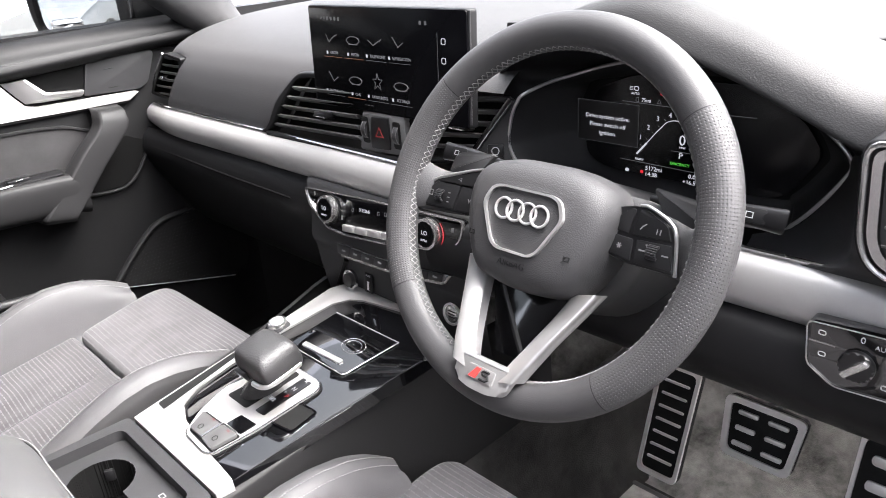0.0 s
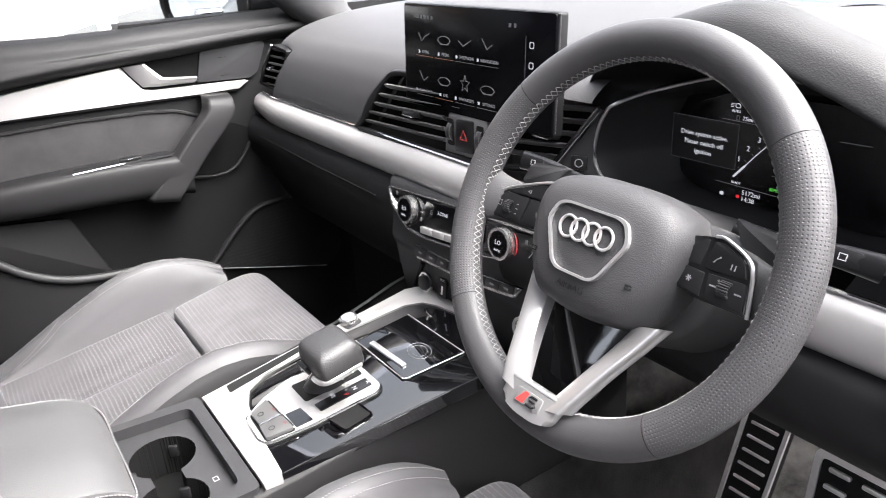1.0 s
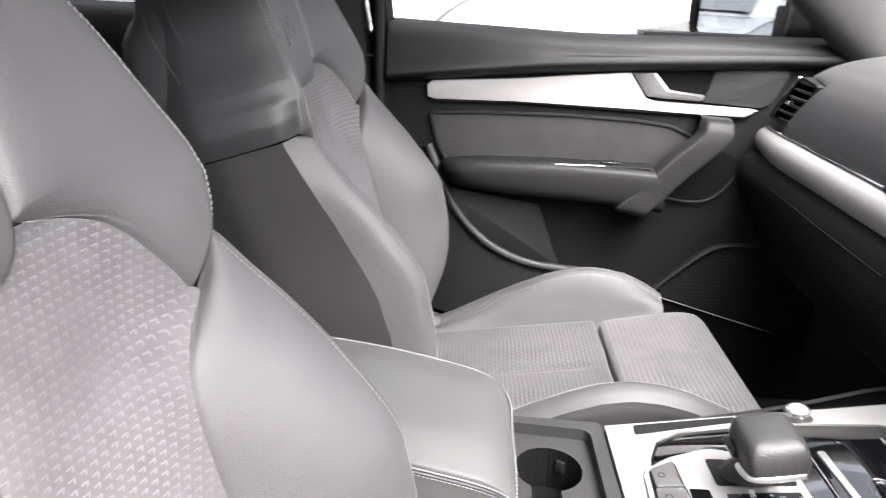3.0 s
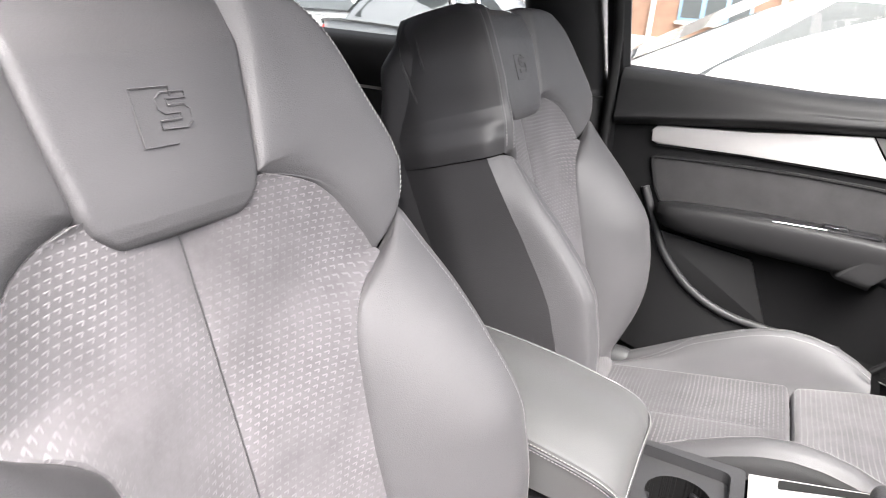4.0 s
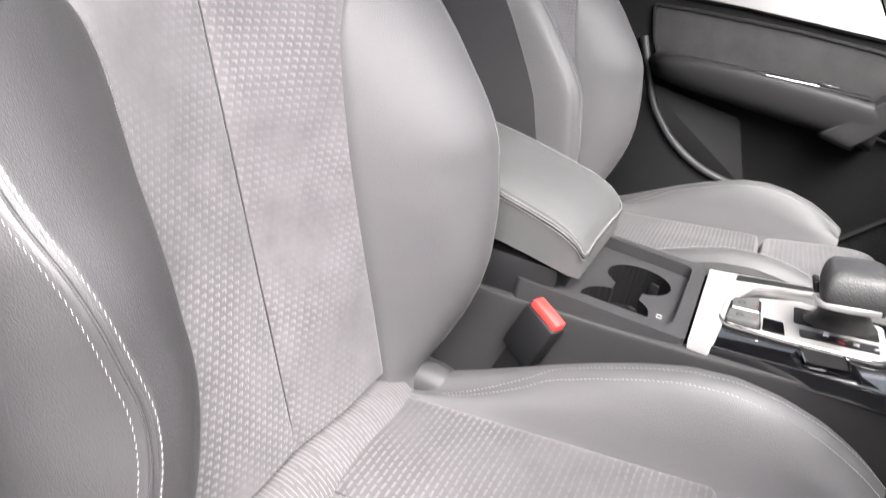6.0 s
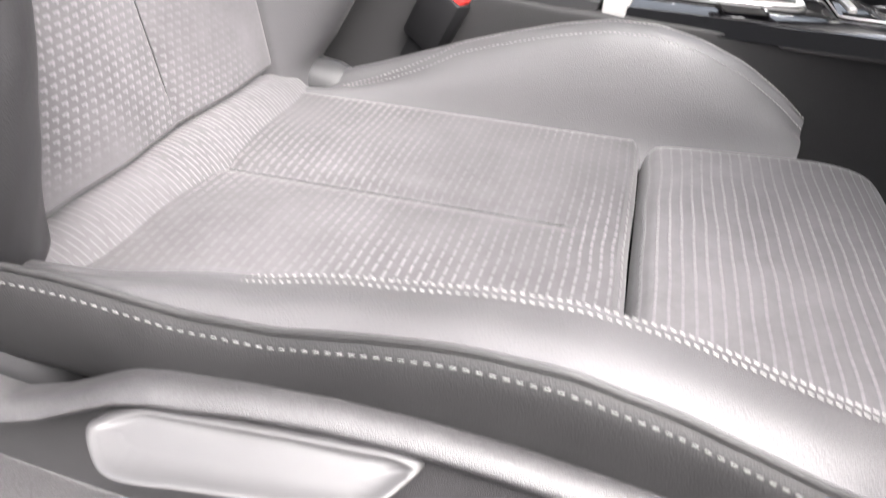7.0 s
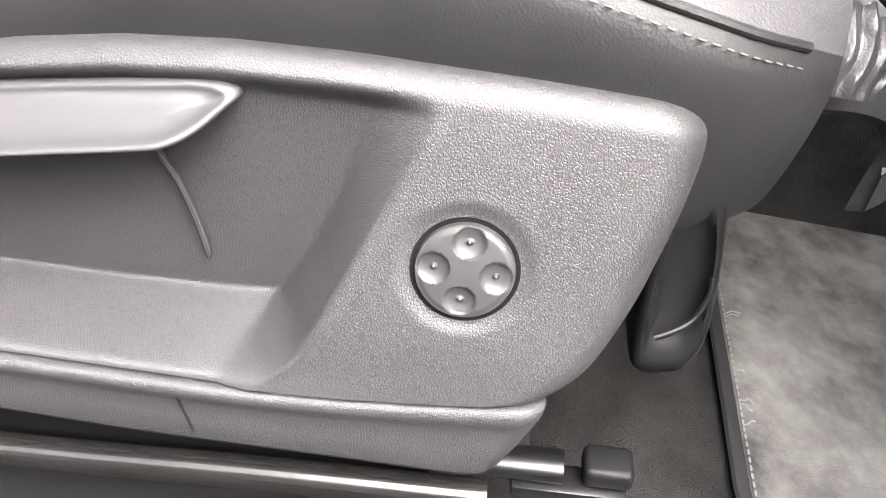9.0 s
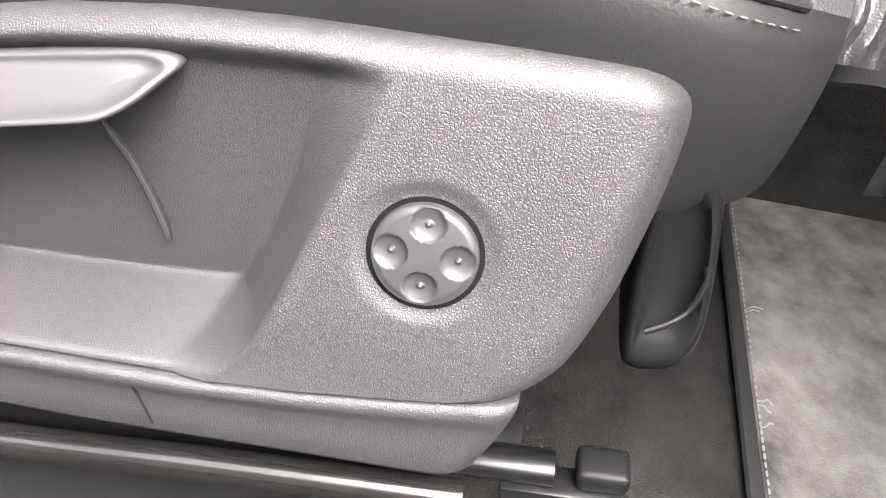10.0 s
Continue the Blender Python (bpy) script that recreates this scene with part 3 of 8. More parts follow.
# face right of the instruments and below them
part("end_face", loft([[(0.590, 0.200, 1.116), (0.556, 0.228, 1.076), (0.551, 0.230, 1.050), (0.516, 0.230, 0.998), (0.475, 0.226, 0.980)], [(0.597, 0.150, 1.118), (0.590, 0.150, 1.078), (0.586, 0.150, 1.045), (0.572, 0.150, 1.010), (0.50, 0.150, 0.985)], [(0.612, 0.104, 1.122), (0.612, 0.103, 1.08), (0.612, 0.103, 1.05), (0.610, 0.112, 1.022), (0.56, 0.128, 1.004)], [(0.74, 0.104, 1.122), (0.74, 0.104, 1.08), (0.74, 0.104, 1.05), (0.74, 0.112, 1.02), (0.74, 0.128, 1.0)]], 24, 20), PLASTIC_GREY, dash, "smooth dark face beside the instruments")
part("lower_face", loft([[(x, y, z) for x in np.linspace(0.12, 0.74, 6)] for y, z in ((0.125, 0.958), (0.102, 0.94), (0.098, 0.90), (0.13, 0.86), (0.22, 0.80), (0.34, 0.74))], 30, 12), PLASTIC, dash, "dark knee panel")
part("knee_face", loft([[(x, y, z) for x in np.linspace(-0.74, -0.145, 6)] for y, z in ((0.128, 0.955), (0.112, 0.935), (0.11, 0.90), (0.14, 0.84), (0.20, 0.74), (0.30, 0.66), (0.40, 0.62))], 30, 12), PLASTIC, dash, "black glovebox lid")
part("lid_gap", tube([(-0.70, 0.1105, 0.925), (-0.4, 0.1075, 0.918), (-0.20, 0.1075, 0.916)], 0.0015, 5), RUBBER, dash)
# silver band with a bright upper line
BAND = [(0.134, 1.010), (0.126, 1.008), (0.115, 1.000), (0.110, 0.985), (0.112, 0.968), (0.120, 0.957), (0.134, 0.953)]
for x0, x1 in ((-0.735, 0.185), (0.475, 0.74)):
    secs = []
    for x in np.linspace(x0, x1, 12):
        e = max(-0.55 - x, 0) / 0.185
        secs.append([(x, y + 0.02 * e * e, z - 0.002 - 0.004 * e + 0.35 * e * e * (1.0 - z) * 0.6) for y, z in BAND])
    part("silver_band", loft(secs, 30, 24, caps=True), SILVER_WHITE, dash, "broad satin silver band")
    part("bright_line", tube([(x, 0.1265 + 0.02 * (max(-0.55 - x, 0) / 0.185) ** 2, 1.0105 - 0.006 * max(-0.55 - x, 0) / 0.185) for x in np.linspace(x0, x1, 14)], 0.0018, 6), CHROME, dash, "thin chrome line")




# centre vents: black housing with a raised frame, slats and sliders
hf = axes((0, 0, 0), (1, 0, 0), (0, 0, 1))
cvs = thing("centre_vents", "wide black air vents with thin slats under the screen", "air vent", (0, 0.15, 1.02))


def vent_y(x):
    return float(np.interp(x, [-0.28, 0.0, 0.08, 0.21], [0.128, 0.137, 0.150, 0.192]))


rows = []
for k in np.linspace(0, 1, 12):
    row = []
    for u in np.linspace(0, 1, 40):
        xl = -0.262 + 0.095 * k
        xr = 0.178 + 0.028 * k
        x = xl + u * (xr - xl)
        row.append((x, vent_y(x) + 0.034 - 0.008 * k, 1.012 + 0.012 * u + k * (0.086 - 0.018 * u)))
    rows.append(row)
part("vent_back", grid(rows), RUBBER, cvs)
out_l = [(-0.275, 1.009), (-0.255, 1.022), (-0.225, 1.058), (-0.190, 1.092), (-0.165, 1.104), (-0.10, 1.106)]
rim = []
for dx, dz, dy in ((-0.009, 0.005, 0.0035), (-0.006, 0.0035, -0.0035), (0.0, 0.0, -0.0045), (0.006, -0.003, -0.002), (0.009, -0.005, 0.020)):
    rim.append([(x + dx * (1.0 if z < 1.09 else 0.3), vent_y(x) + dy + 0.20 * max(z - 1.05, 0), z + dz * (1.0 if z > 1.03 else 0.4)) for x, z in out_l])
part("vent_surround", loft(rim, 16, 36), PLASTIC, cvs, "black arched surround")
part("vent_sill", tube(crs([(-0.265, 0.1265, 1.0085), (-0.10, 0.131, 1.0085), (0.05, 0.140, 1.012), (0.178, 0.172, 1.026)], 20), 0.0045, 8), PLASTIC, cvs)
part("vent_trim", tube([(0.199, 0.179, 1.099), (0.179, 0.163, 1.066), (0.159, 0.147, 1.032)], 0.0046, 8, flat=0.6, up=(0, 1, 0)), CHROME, cvs, "bright diagonal trim")
for k in range(5):
    z = 1.0215 + k * 0.0152
    xl = -0.250 + 0.0172 * k
    sl = []
    for x in np.linspace(xl, -0.043, 8):
        sl.append((x, vent_y(x) + 0.006, z + 0.01 * (x + 0.25) / 0.4))
    part("slat", tube(sl, 0.0095, 6, flat=0.32, up=(0, 0.5, 1)), SLAT, cvs)
    sl = [(x, vent_y(x) + 0.006, z + 0.01 * (x + 0.25) / 0.4 + 0.002) for x in np.linspace(0.062, 0.170 + 0.005 * k, 8)]
    part("slat", tube(sl, 0.0095, 6, flat=0.32, up=(0, 0.5, 1)), SLAT, cvs)
for x, z in ((-0.108, 1.055), (0.132, 1.062)):
    part("slider", box(0.028, 0.02, 0.008, T(x, vent_y(x) - 0.004, z) @ pose(0, 0, 0, -14, 0, 3), 0.0025), SATIN_BLACK, cvs, "vent slider with a bright edge")
    part("slider_edge", box(0.026, 0.0016, 0.0016, T(x, vent_y(x) - 0.0145, z - 0.001), 0.0004), CHROME, cvs)
hz = part("hazard_block", slab(rounded([(-0.039, 1.014), (0.055, 1.018), (0.058, 1.073), (-0.026, 1.069)], 0.004, 2), -0.145, -0.1335, hf, 0.002), SLAT, cvs, "grey switch block")
part("hazard_switch", slab(rounded([(-0.012, 1.020), (0.027, 1.022), (0.029, 1.066), (-0.007, 1.064)], 0.003, 2), -0.134, -0.1312, hf, 0.0012), SATIN_BLACK, hz, "black hazard switch")
tri, tri2 = [(-0.001, 1.037), (0.017, 1.038), (0.0085, 1.052)], [(0.0022, 1.0388), (0.0142, 1.0395), (0.0085, 1.049)]
part("hazard_triangle", ring_plate(tri, tri2, -0.1312, -0.1307, hf), DIM_RED, hz, "red triangle")
for x in (-0.022, 0.042):
    part("wheel_slot", slab(rounded(rect(0.014, 0.036, x, 1.044), 0.003, 2), -0.134, -0.1325, hf), RUBBER, hz)
    part("vent_wheel", tube([(x - 0.003, 0.1415, 1.044), (x + 0.003, 0.1415, 1.044)], 0.0145, 28), PLASTIC_GREY, hz)
    for dx in (-0.0038, 0.0038):
        part("wheel_ring", tube([(x + dx, 0.1415 + 0.0145 * math.cos(a), 1.044 + 0.0145 * math.sin(a)) for a in np.linspace(0, 2 * math.pi, 32, endpoint=False)], 0.0005, 6, True), KEYGREY, hz)


# end vents
def end_vent(corners, y, label, lean):
    v = thing("end_vent", label, "air vent", (corners[0][0], y, corners[0][1]))
    fr = axes((0, y, 0), (1, lean, 0), (0, 0, 1))
    x0 = corners[0][0]
    fr = axes((x0, y, 0), (1, lean, 0), (0, 0, 1))
    loc = [(x - x0, z) for x, z in corners]
    ro = rounded(loc, 0.01, 4)
    c = np.mean(loc, 0)
    ri = [(c[0] + (x - c[0]) * 0.86, c[1] + (z - c[1]) * 0.90) for x, z in ro]
    part("vent_back", slab(ro, -0.04, -0.025, fr), RUBBER, v)
    part("vent_frame", ring_plate(ro, ri, -0.03, 0.003, fr), PLASTIC, v)
    zs = [z for _, z in loc]
    for k in range(6):
        z = min(zs) + (max(zs) - min(zs)) * (k + 0.8) / 6.6
        inter = []
        for i in range(len(ri)):
            (xa, za), (xb, zb) = ri[i], ri[(i + 1) % len(ri)]
            if (za - z) * (zb - z) < 0:
                inter.append(xa + (xb - xa) * (z - za) / (zb - za))
        if len(inter) >= 2:
            part("slat", tube([fr @ Vector((min(inter), z, -0.006)), fr @ Vector((max(inter), z, -0.006))], 0.008, 6, flat=0.3, up=(0, 0.5, 1)), SLAT, v)
    return v, fr, ro


ev, fr, ro = end_vent([(-0.722, 1.022), (-0.628, 1.012), (-0.568, 1.10), (-0.635, 1.108)], 0.146, "small black air vent at the door end of the dashboard", 0.04)
part("slider", box(0.012, 0.014, 0.007, T(-0.652, 0.146, 1.06), 0.002), CHROME, ev)
part("bright_edge", tube([(-0.722, 0.143, 1.022), (-0.69, 0.143, 1.058), (-0.64, 0.148, 1.106)], 0.002, 6), CHROME, ev)


def inset(d, r):
    return rounded([(0.600 + d * 1.0, 1.128 - d * 0.6), (0.605 + d, 1.055 + d * 0.2), (0.613 + d * 0.9, 1.036 + d * 0.6), (0.630 + d * 0.5, 1.026 + d), (0.74, 1.020 + d), (0.74, 1.128 - d * 0.6)], r, 4)


ev2 = thing("end_vent", "black air vent in a silver double surround beside the driver's doorway", "air vent", (0.66, 0.09, 1.03))
fr2 = axes((0, 0.094, 0), (1, 0, 0), (0, 0, 1))
part("vent_body", slab(inset(-0.004, 0.014), -0.035, 0.0, fr2, 0.004, 3), PLASTIC, ev2, "black vent housing")
part("silver_rim", tube([fr2 @ Vector((x, z, 0.001)) for x, z in inset(0.0, 0.014)], 0.0024, 8, True, up=(0, 1, 0)), SILVER, ev2, "thin silver rim")
part("silver_frame", ring_plate(inset(0.005, 0.012), inset(0.012, 0.010), -0.004, 0.003, fr2), SILVER, ev2, "flat silver frame")
part("inner_frame", ring_plate(inset(0.014, 0.009), inset(0.018, 0.008), -0.01, 0.0025, fr2), PLASTIC_GREY, ev2)
part("vent_back", slab(inset(0.015, 0.008), -0.004, 0.0005, fr2), RUBBER, ev2)
for k in range(5):
    z = 1.052 + k * 0.0145
    part("slat", tube([fr2 @ Vector((0.621, z, 0.0)), fr2 @ Vector((0.738, z - 0.001, 0.0))], 0.0055, 6, flat=0.25, up=(0, 0.5, 1)), SLAT, ev2)
for x in (0.655, 0.69, 0.72):
    part("vane", box(0.0016, 0.004, 0.075, T(x, 0.0935, 1.078), 0.0004), PLASTIC, ev2)

# climate panel
climate = thing("climate_panel", "black climate control panel with two round dials and a small display", "climate control", (0.02, 0.1, 0.92))
cf = axes((0, 0.1005, 0), (1, 0.02, 0), (0, 0.16, 1))
cp = rounded([(-0.148, 0.958), (0.0, 0.969), (0.182, 0.978), (0.179, 0.954), (0.161, 0.933), (0.105, 0.924), (0.05, 0.914), (-0.05, 0.9045), (-0.09, 0.9065), (-0.137, 0.934)], 0.006, 3)
cpi = [(0.02 + (x - 0.02) * 0.984, 0.942 + (z - 0.942) * 0.93) for x, z in cp]
cf = axes((0, 0.1005 - 0.16 * 0.93, 0), (1, 0.0, 0), (0, 0.158, 0.987))
part("panel", slab(cp, -0.02, 0.0, cf, 0.002), PIANO, climate, "black panel")
part("panel_edge", ring_plate(cp, cpi, -0.002, 0.0016, cf), SILVER, climate, "silver outline")
part("climate_display", slab(rounded([(-0.047, 0.9235), (0.088, 0.938), (0.086, 0.9705), (-0.045, 0.960)], 0.002, 2), 0.0, 0.0012, cf, 0.0003), SCREEN, climate, "black display")
words("3-ZONE", 0.0066, cf @ T(-0.004, 0.9505, 0.0014) @ pose(0, 0, 0, 0, 0, 3), INK, climate)
for x, z in ((-0.030, 0.947), (0.025, 0.953), (0.040, 0.955)):
    part("symbol", ring_plate(rounded(rect(0.0042, 0.0058, x, z), 0.001, 2), rounded(rect(0.0032, 0.0048, x, z), 0.0008, 2), 0.0012, 0.0014, cf), INK_MID, climate)
for i in range(4):
    x = -0.0365 + i * 0.0283
    part("key", slab(rounded(rect(0.0272, 0.0098, 0, 0), 0.0012, 2), 0.0, 0.005, cf @ T(x, 0.9182 + 0.098 * (x + 0.0365), 0) @ pose(0, 0, 0, 0, 0, 5.5), 0.001), SILVER_WHITE, climate, "silver key")
for x, z in ((-0.083, 0.938), (0.126, 0.950)):
    df = cf @ T(x, z, 0)
    part("dial_seat", ring_plate(disc(0.0225, 40), disc(0.0205, 40), 0.0, 0.0015, df), PLASTIC, climate)
    dl = part("dial", slab(disc(0.0200, 48), 0.0, 0.0115, df, 0.002, 3), SILVER, climate, "silver ringed temperature dial")
    part("dial_face", slab(disc(0.0162, 40), 0.0115, 0.0122, df, 0.0003), SCREEN, dl, "black dial face")
    words("LO", 0.0082, df @ T(0, 0.002, 0.0124), INK, dl)
    words("AUTO", 0.0042, df @ T(0, -0.0078, 0.0124), INK, dl)
    if x > 0:
        part("heat_arc", tube([df @ Vector((0.0232 * math.cos(a), 0.0232 * math.sin(a), 0.0016)) for a in np.linspace(-1.0, 0.8, 14)], 0.0007, 6), INK_RED, dl, "red arc")
for x, z in ((-0.122, 0.953), (0.163, 0.962), (-0.054, 0.951), (-0.056, 0.930)):
    part("symbol", slab(rounded(rect(0.0035, 0.006, x, z), 0.0012, 2), 0.0, 0.0006, cf), PRINT_DIM, climate)
for x, z in ((-0.128, 0.9425), (0.162, 0.948), (-0.055, 0.9405)):
    part("divider", slab(rect(0.013, 0.0009, x, z), 0.0, 0.0008, cf), SILVER, climate)
# row of drive switches with a chrome sill
sr = thing("switch_row", "row of black keys over a chrome sill", "switches", (0.05, 0.09, 0.87))
sf = axes((0, 0.0925 - 0.25 * 0.868, 0), (1, 0, 0), (0, 0.2425, 0.970))
TOP = [(-0.074, 0.9035), (0.03, 0.9045), (0.158, 0.9165)]
LOW = [(-0.066, 0.8845), (0.036, 0.8885), (0.105, 0.8950), (0.148, 0.9010)]
srp = rounded(TOP + LOW[::-1], 0.003, 3)
part("sill", slab(srp, -0.02, -0.002, sf, 0.003), SILVER, sr, "silver sill")
for i in range(8):
    x0, x1 = -0.067 + i * 0.0268, -0.0407 + i * 0.0268
    q = [(x0, interp(x0, LOW) + 0.0042), (x1, interp(x1, LOW) + 0.0042), (x1 + 0.001, interp(x1, TOP) - 0.0006), (x0 + 0.001, interp(x0, TOP) - 0.0006)]
    if i == 0:
        q[3] = (x0 - 0.004, interp(x0, TOP) - 0.0006)
    part("key", slab(rounded(q, 0.001, 2), -0.003, 0.001, sf, 0.0006), SATIN_BLACK, sr)
    part("symbol", slab(rounded(rect(0.008, 0.0026, (x0 + x1) / 2, interp(x0, LOW) + 0.0112), 0.001, 2), 0.001, 0.0012, sf), PRINT_DIM, sr)
stack = thing("centre_stack", "dark grey centre stack with a socket and start button", "centre stack", (0.03, 0.12, 0.8))
part("stack_body", loft([[(x, y, z) for x in (-0.145, -0.08, 0.05, 0.15, 0.205)] for y, z in ((0.130, 0.962), (0.106, 0.955), (0.106, 0.90), (0.102, 0.868), (0.108, 0.85), (0.112, 0.82), (0.120, 0.775), (0.14, 0.70))], 30, 20), PLASTIC_GREY, stack, "dark grey facia")
kf = axes((0, 0.1095, 0.82), (1, 0, 0), (0, 0.12, 0.993))
for x, z, r, m in ((-0.066, -0.007, 0.0155, CHROME), (0.148, 0.0065, 0.0155, STEEL)):
    part("ring", ring_plate(disc(r, 32, x, z), disc(r * 0.82, 32, x, z), 0.0, 0.005, kf), m, stack, "bright ring")
part("power_socket", slab(disc(0.0115, 28, -0.066, -0.007), 0.0, 0.010, kf, 0.003), SATIN_BLACK, stack, "black socket cap")
part("start_button", slab(disc(0.0122, 32, 0.148, 0.0065), 0.0, 0.0045, kf, 0.001), SILVER, stack, "silver start button")
for i in range(3):
    part("symbol", slab(rect(0.012, 0.0014, 0.148, 0.0105 - i * 0.004), 0.0045, 0.0047, kf), PLASTIC, stack)
part("usb_socket", slab(rounded(rect(0.018, 0.030, -0.024, -0.001), 0.002, 2), 0.0, 0.003, kf, 0.001), PLASTIC, stack)
part("usb_slot", slab(rect(0.004, 0.013, -0.024, -0.005), 0.003, 0.0034, kf), STEEL, stack)
words("AUX", 0.005, kf @ T(-0.024, 0.0105, 0.0032), PRINT, stack)
part("stack_edge", tube([(-0.07, 0.106, 0.845), (-0.112, 0.116, 0.790)], 0.004, 8), PLASTIC, stack)

# headlight switch
lsw = thing("headlight_switch", "black headlight switch panel with a silver rotary knob", "light switch", (0.62, 0.09, 0.95))
lf = axes((0, 0.0965, 0), (1, 0, 0), (0, 0.0, 1))
lp = rounded([(0.579, 0.978), (0.70, 0.984), (0.70, 0.930), (0.605, 0.924), (0.583, 0.938)], 0.006, 3)
lpi = [(0.64 + (x - 0.64) * 0.984, 0.953 + (z - 0.953) * 0.972) for x, z in lp]
part("panel", slab(lp, -0.01, 0.006, lf, 0.001), PIANO, lsw)
part("panel_edge", ring_plate(lp, lpi, 0.006, 0.0068, lf), BRIGHT, lsw, "thin chrome outline")
kb = part("knob", slab(disc(0.0135, 36, 0.6205, 0.9505), 0.006, 0.011, lf, 0.002), SATIN_BLACK, lsw, "black rotary knob")
part("knob_bar", slab(rounded([(0.6100, 0.9440), (0.6145, 0.9400), (0.6310, 0.9570), (0.6265, 0.9610)], 0.002, 2), 0.011, 0.016, lf, 0.0015), SILVER, kb, "silver grip bar")
words("0", 0.008, lf @ T(0.6215, 0.9735, 0.0064), PRINT, lsw)
words("AUTO", 0.0055, lf @ T(0.638, 0.9705, 0.0064), PRINT, lsw)
for x, z in ((0.592, 0.970), (0.594, 0.951), (0.645, 0.962), (0.646, 0.951), (0.642, 0.938)):
    part("symbol", ring_plate(rounded(rect(0.0060, 0.0044, x, z), 0.0018, 2), rounded(rect(0.0046, 0.0030, x, z), 0.0012, 2), 0.006, 0.0064, lf), PRINT, lsw)
part("divider", slab(rect(0.020, 0.0012, 0.593, 0.961), 0.006, 0.0066, lf), SILVER, lsw)

# instrument cluster
clu = thing("instrument_cluster", "wide black digital instrument display in a chrome outline", "instrument display", (0.36, 0.24, 1.07))
cl = axes((0, 0.236, 0), (1, 0, 0), (0, 0, 1))
ring = [(0.206, 0.180, 1.022, 0.248, 1.018), (0.196, 0.180, 1.035, 0.238, 1.036), (0.192, 0.180, 1.050, 0.232, 1.050), (0.197, 0.180, 1.075, 0.232, 1.075), (0.205, 0.181, 1.094, 0.240, 1.096), (0.214, 0.187, 1.106, 0.250, 1.108), (0.245, 0.220, 1.121, 0.285, 1.115), (0.331, 0.236, 1.143, 0.335, 1.123),
        (0.437, 0.236, 1.138, 0.437, 1.123), (0.510, 0.236, 1.104, 0.498, 1.093), (0.551, 0.236, 1.070, 0.522, 1.062), (0.546, 0.236, 1.045, 0.518, 1.045), (0.510, 0.236, 0.996, 0.494, 1.014), (0.480, 0.236, 0.985, 0.470, 1.004), (0.30, 0.210, 0.985, 0.300, 1.004), (0.225, 0.185, 1.003, 0.262, 1.008)]
co = crs([q[:3] for q in ring], 110, True)
ci = crs([(q[3], 0.272, q[4]) for q in ring], 110, True)
part("surround", tube(co, 0.0021, 8, True, up=(0, 1, 0)), BRIGHT, clu, "chrome outline")
part("well", grid([co * (1 - k) + ci * k + np.array((0, 0.010 * math.sin(math.pi * k), 0)) for k in np.linspace(0, 1, 8)], False, True), PLASTIC_GREY, clu, "dark sloping surround", 60)
dp = rounded([(0.243, 1.065), (0.262, 1.103), (0.31, 1.121), (0.44, 1.121), (0.50, 1.09), (0.520, 1.06), (0.492, 1.014), (0.47, 1.006), (0.29, 1.006), (0.248, 1.018)], 0.01, 3)
part("display", slab(dp, -0.034, -0.028, cl, 0.001), MATT_DISPLAY, clu, "black display")
ct = cl @ T(0, 0, -0.0276)
part("message_field", slab(rect(0.083, 0.049, 0.2755, 1.0622), -0.0002, 0.0001, ct), FIELD, clu, "dark grey message field")
part("message_frame", ring_plate(rect(0.0836, 0.0496, 0.2755, 1.0622), rect(0.083, 0.049, 0.2755, 1.0622), 0, 0.0003, ct), INK_DIM, clu)
for i, s in enumerate(("Drive system active.", "Please switch off", "ignition")):
    words(s, 0.0074, ct @ T(0.2755, 1.0685 - i * 0.0098, 0.0003), INK, clu)
for s, x, z, h in (("1", 0.3207, 1.0507, 0.008), ("2", 0.3303, 1.0634, 0.008), ("3", 0.3417, 1.0746, 0.008), ("4", 0.3566, 1.0803, 0.008), ("75mi", 0.326, 1.0937, 0.006), ("0", 0.3727, 1.0535, 0.017), ("MPH", 0.3730, 1.0455, 0.0036),
                   ("P", 0.3718, 1.036, 0.010), ("5172mi", 0.3393, 1.0151, 0.0072), ("14:38", 0.3361, 1.0078, 0.0072), ("0.0mi", 0.3904, 1.0142, 0.0072), ("+16.5\u00b0C", 0.3875, 1.007, 0.0068), ("READY", 0.3205, 1.0242, 0.0036), ("AUTO", 0.3118, 1.1003, 0.0038)):
    words(s, h, ct @ T(x, z, 0.0003), INK, clu)
words("EFFICIENCY", 0.0045, ct @ T(0.3712, 1.026, 0.0003), INK_GREEN, clu)
part("gauge_needle", tube([ct @ Vector(p) for p in ((0.3165, 1.0304, 0), (0.3285, 1.0445, 0))], 0.0012, 6), INK, clu, "white gauge needle")
part("gauge_arc", tube([ct @ Vector(p) for p in ((0.3285, 1.0445, 0), (0.3400, 1.0585, 0), (0.3523, 1.0721, 0), (0.3600, 1.0748, 0), (0.395, 1.0765, 0))], 0.0005, 6), INK, clu, "white gauge line")
for k in range(5):
    part("gauge_tick", tube([ct @ Vector((0.3225 + k * 0.0072, 1.0405 + k * 0.0083, 0)), ct @ Vector((0.3205 + k * 0.0072, 1.0422 + k * 0.0083, 0))], 0.0004, 4), INK_DIM, clu)
for a, b in (((0.2947, 1.0214), (0.4032, 1.0195)), ((0.36, 1.0405), (0.385, 1.0405)), ((0.295, 1.0905), (0.36, 1.0895)), ((0.4223, 1.0882), (0.4517, 1.0888))):
    part("divider", tube([ct @ Vector((*a, 0)), ct @ Vector((*b, 0))], 0.00035, 4), INK_DIM, clu)
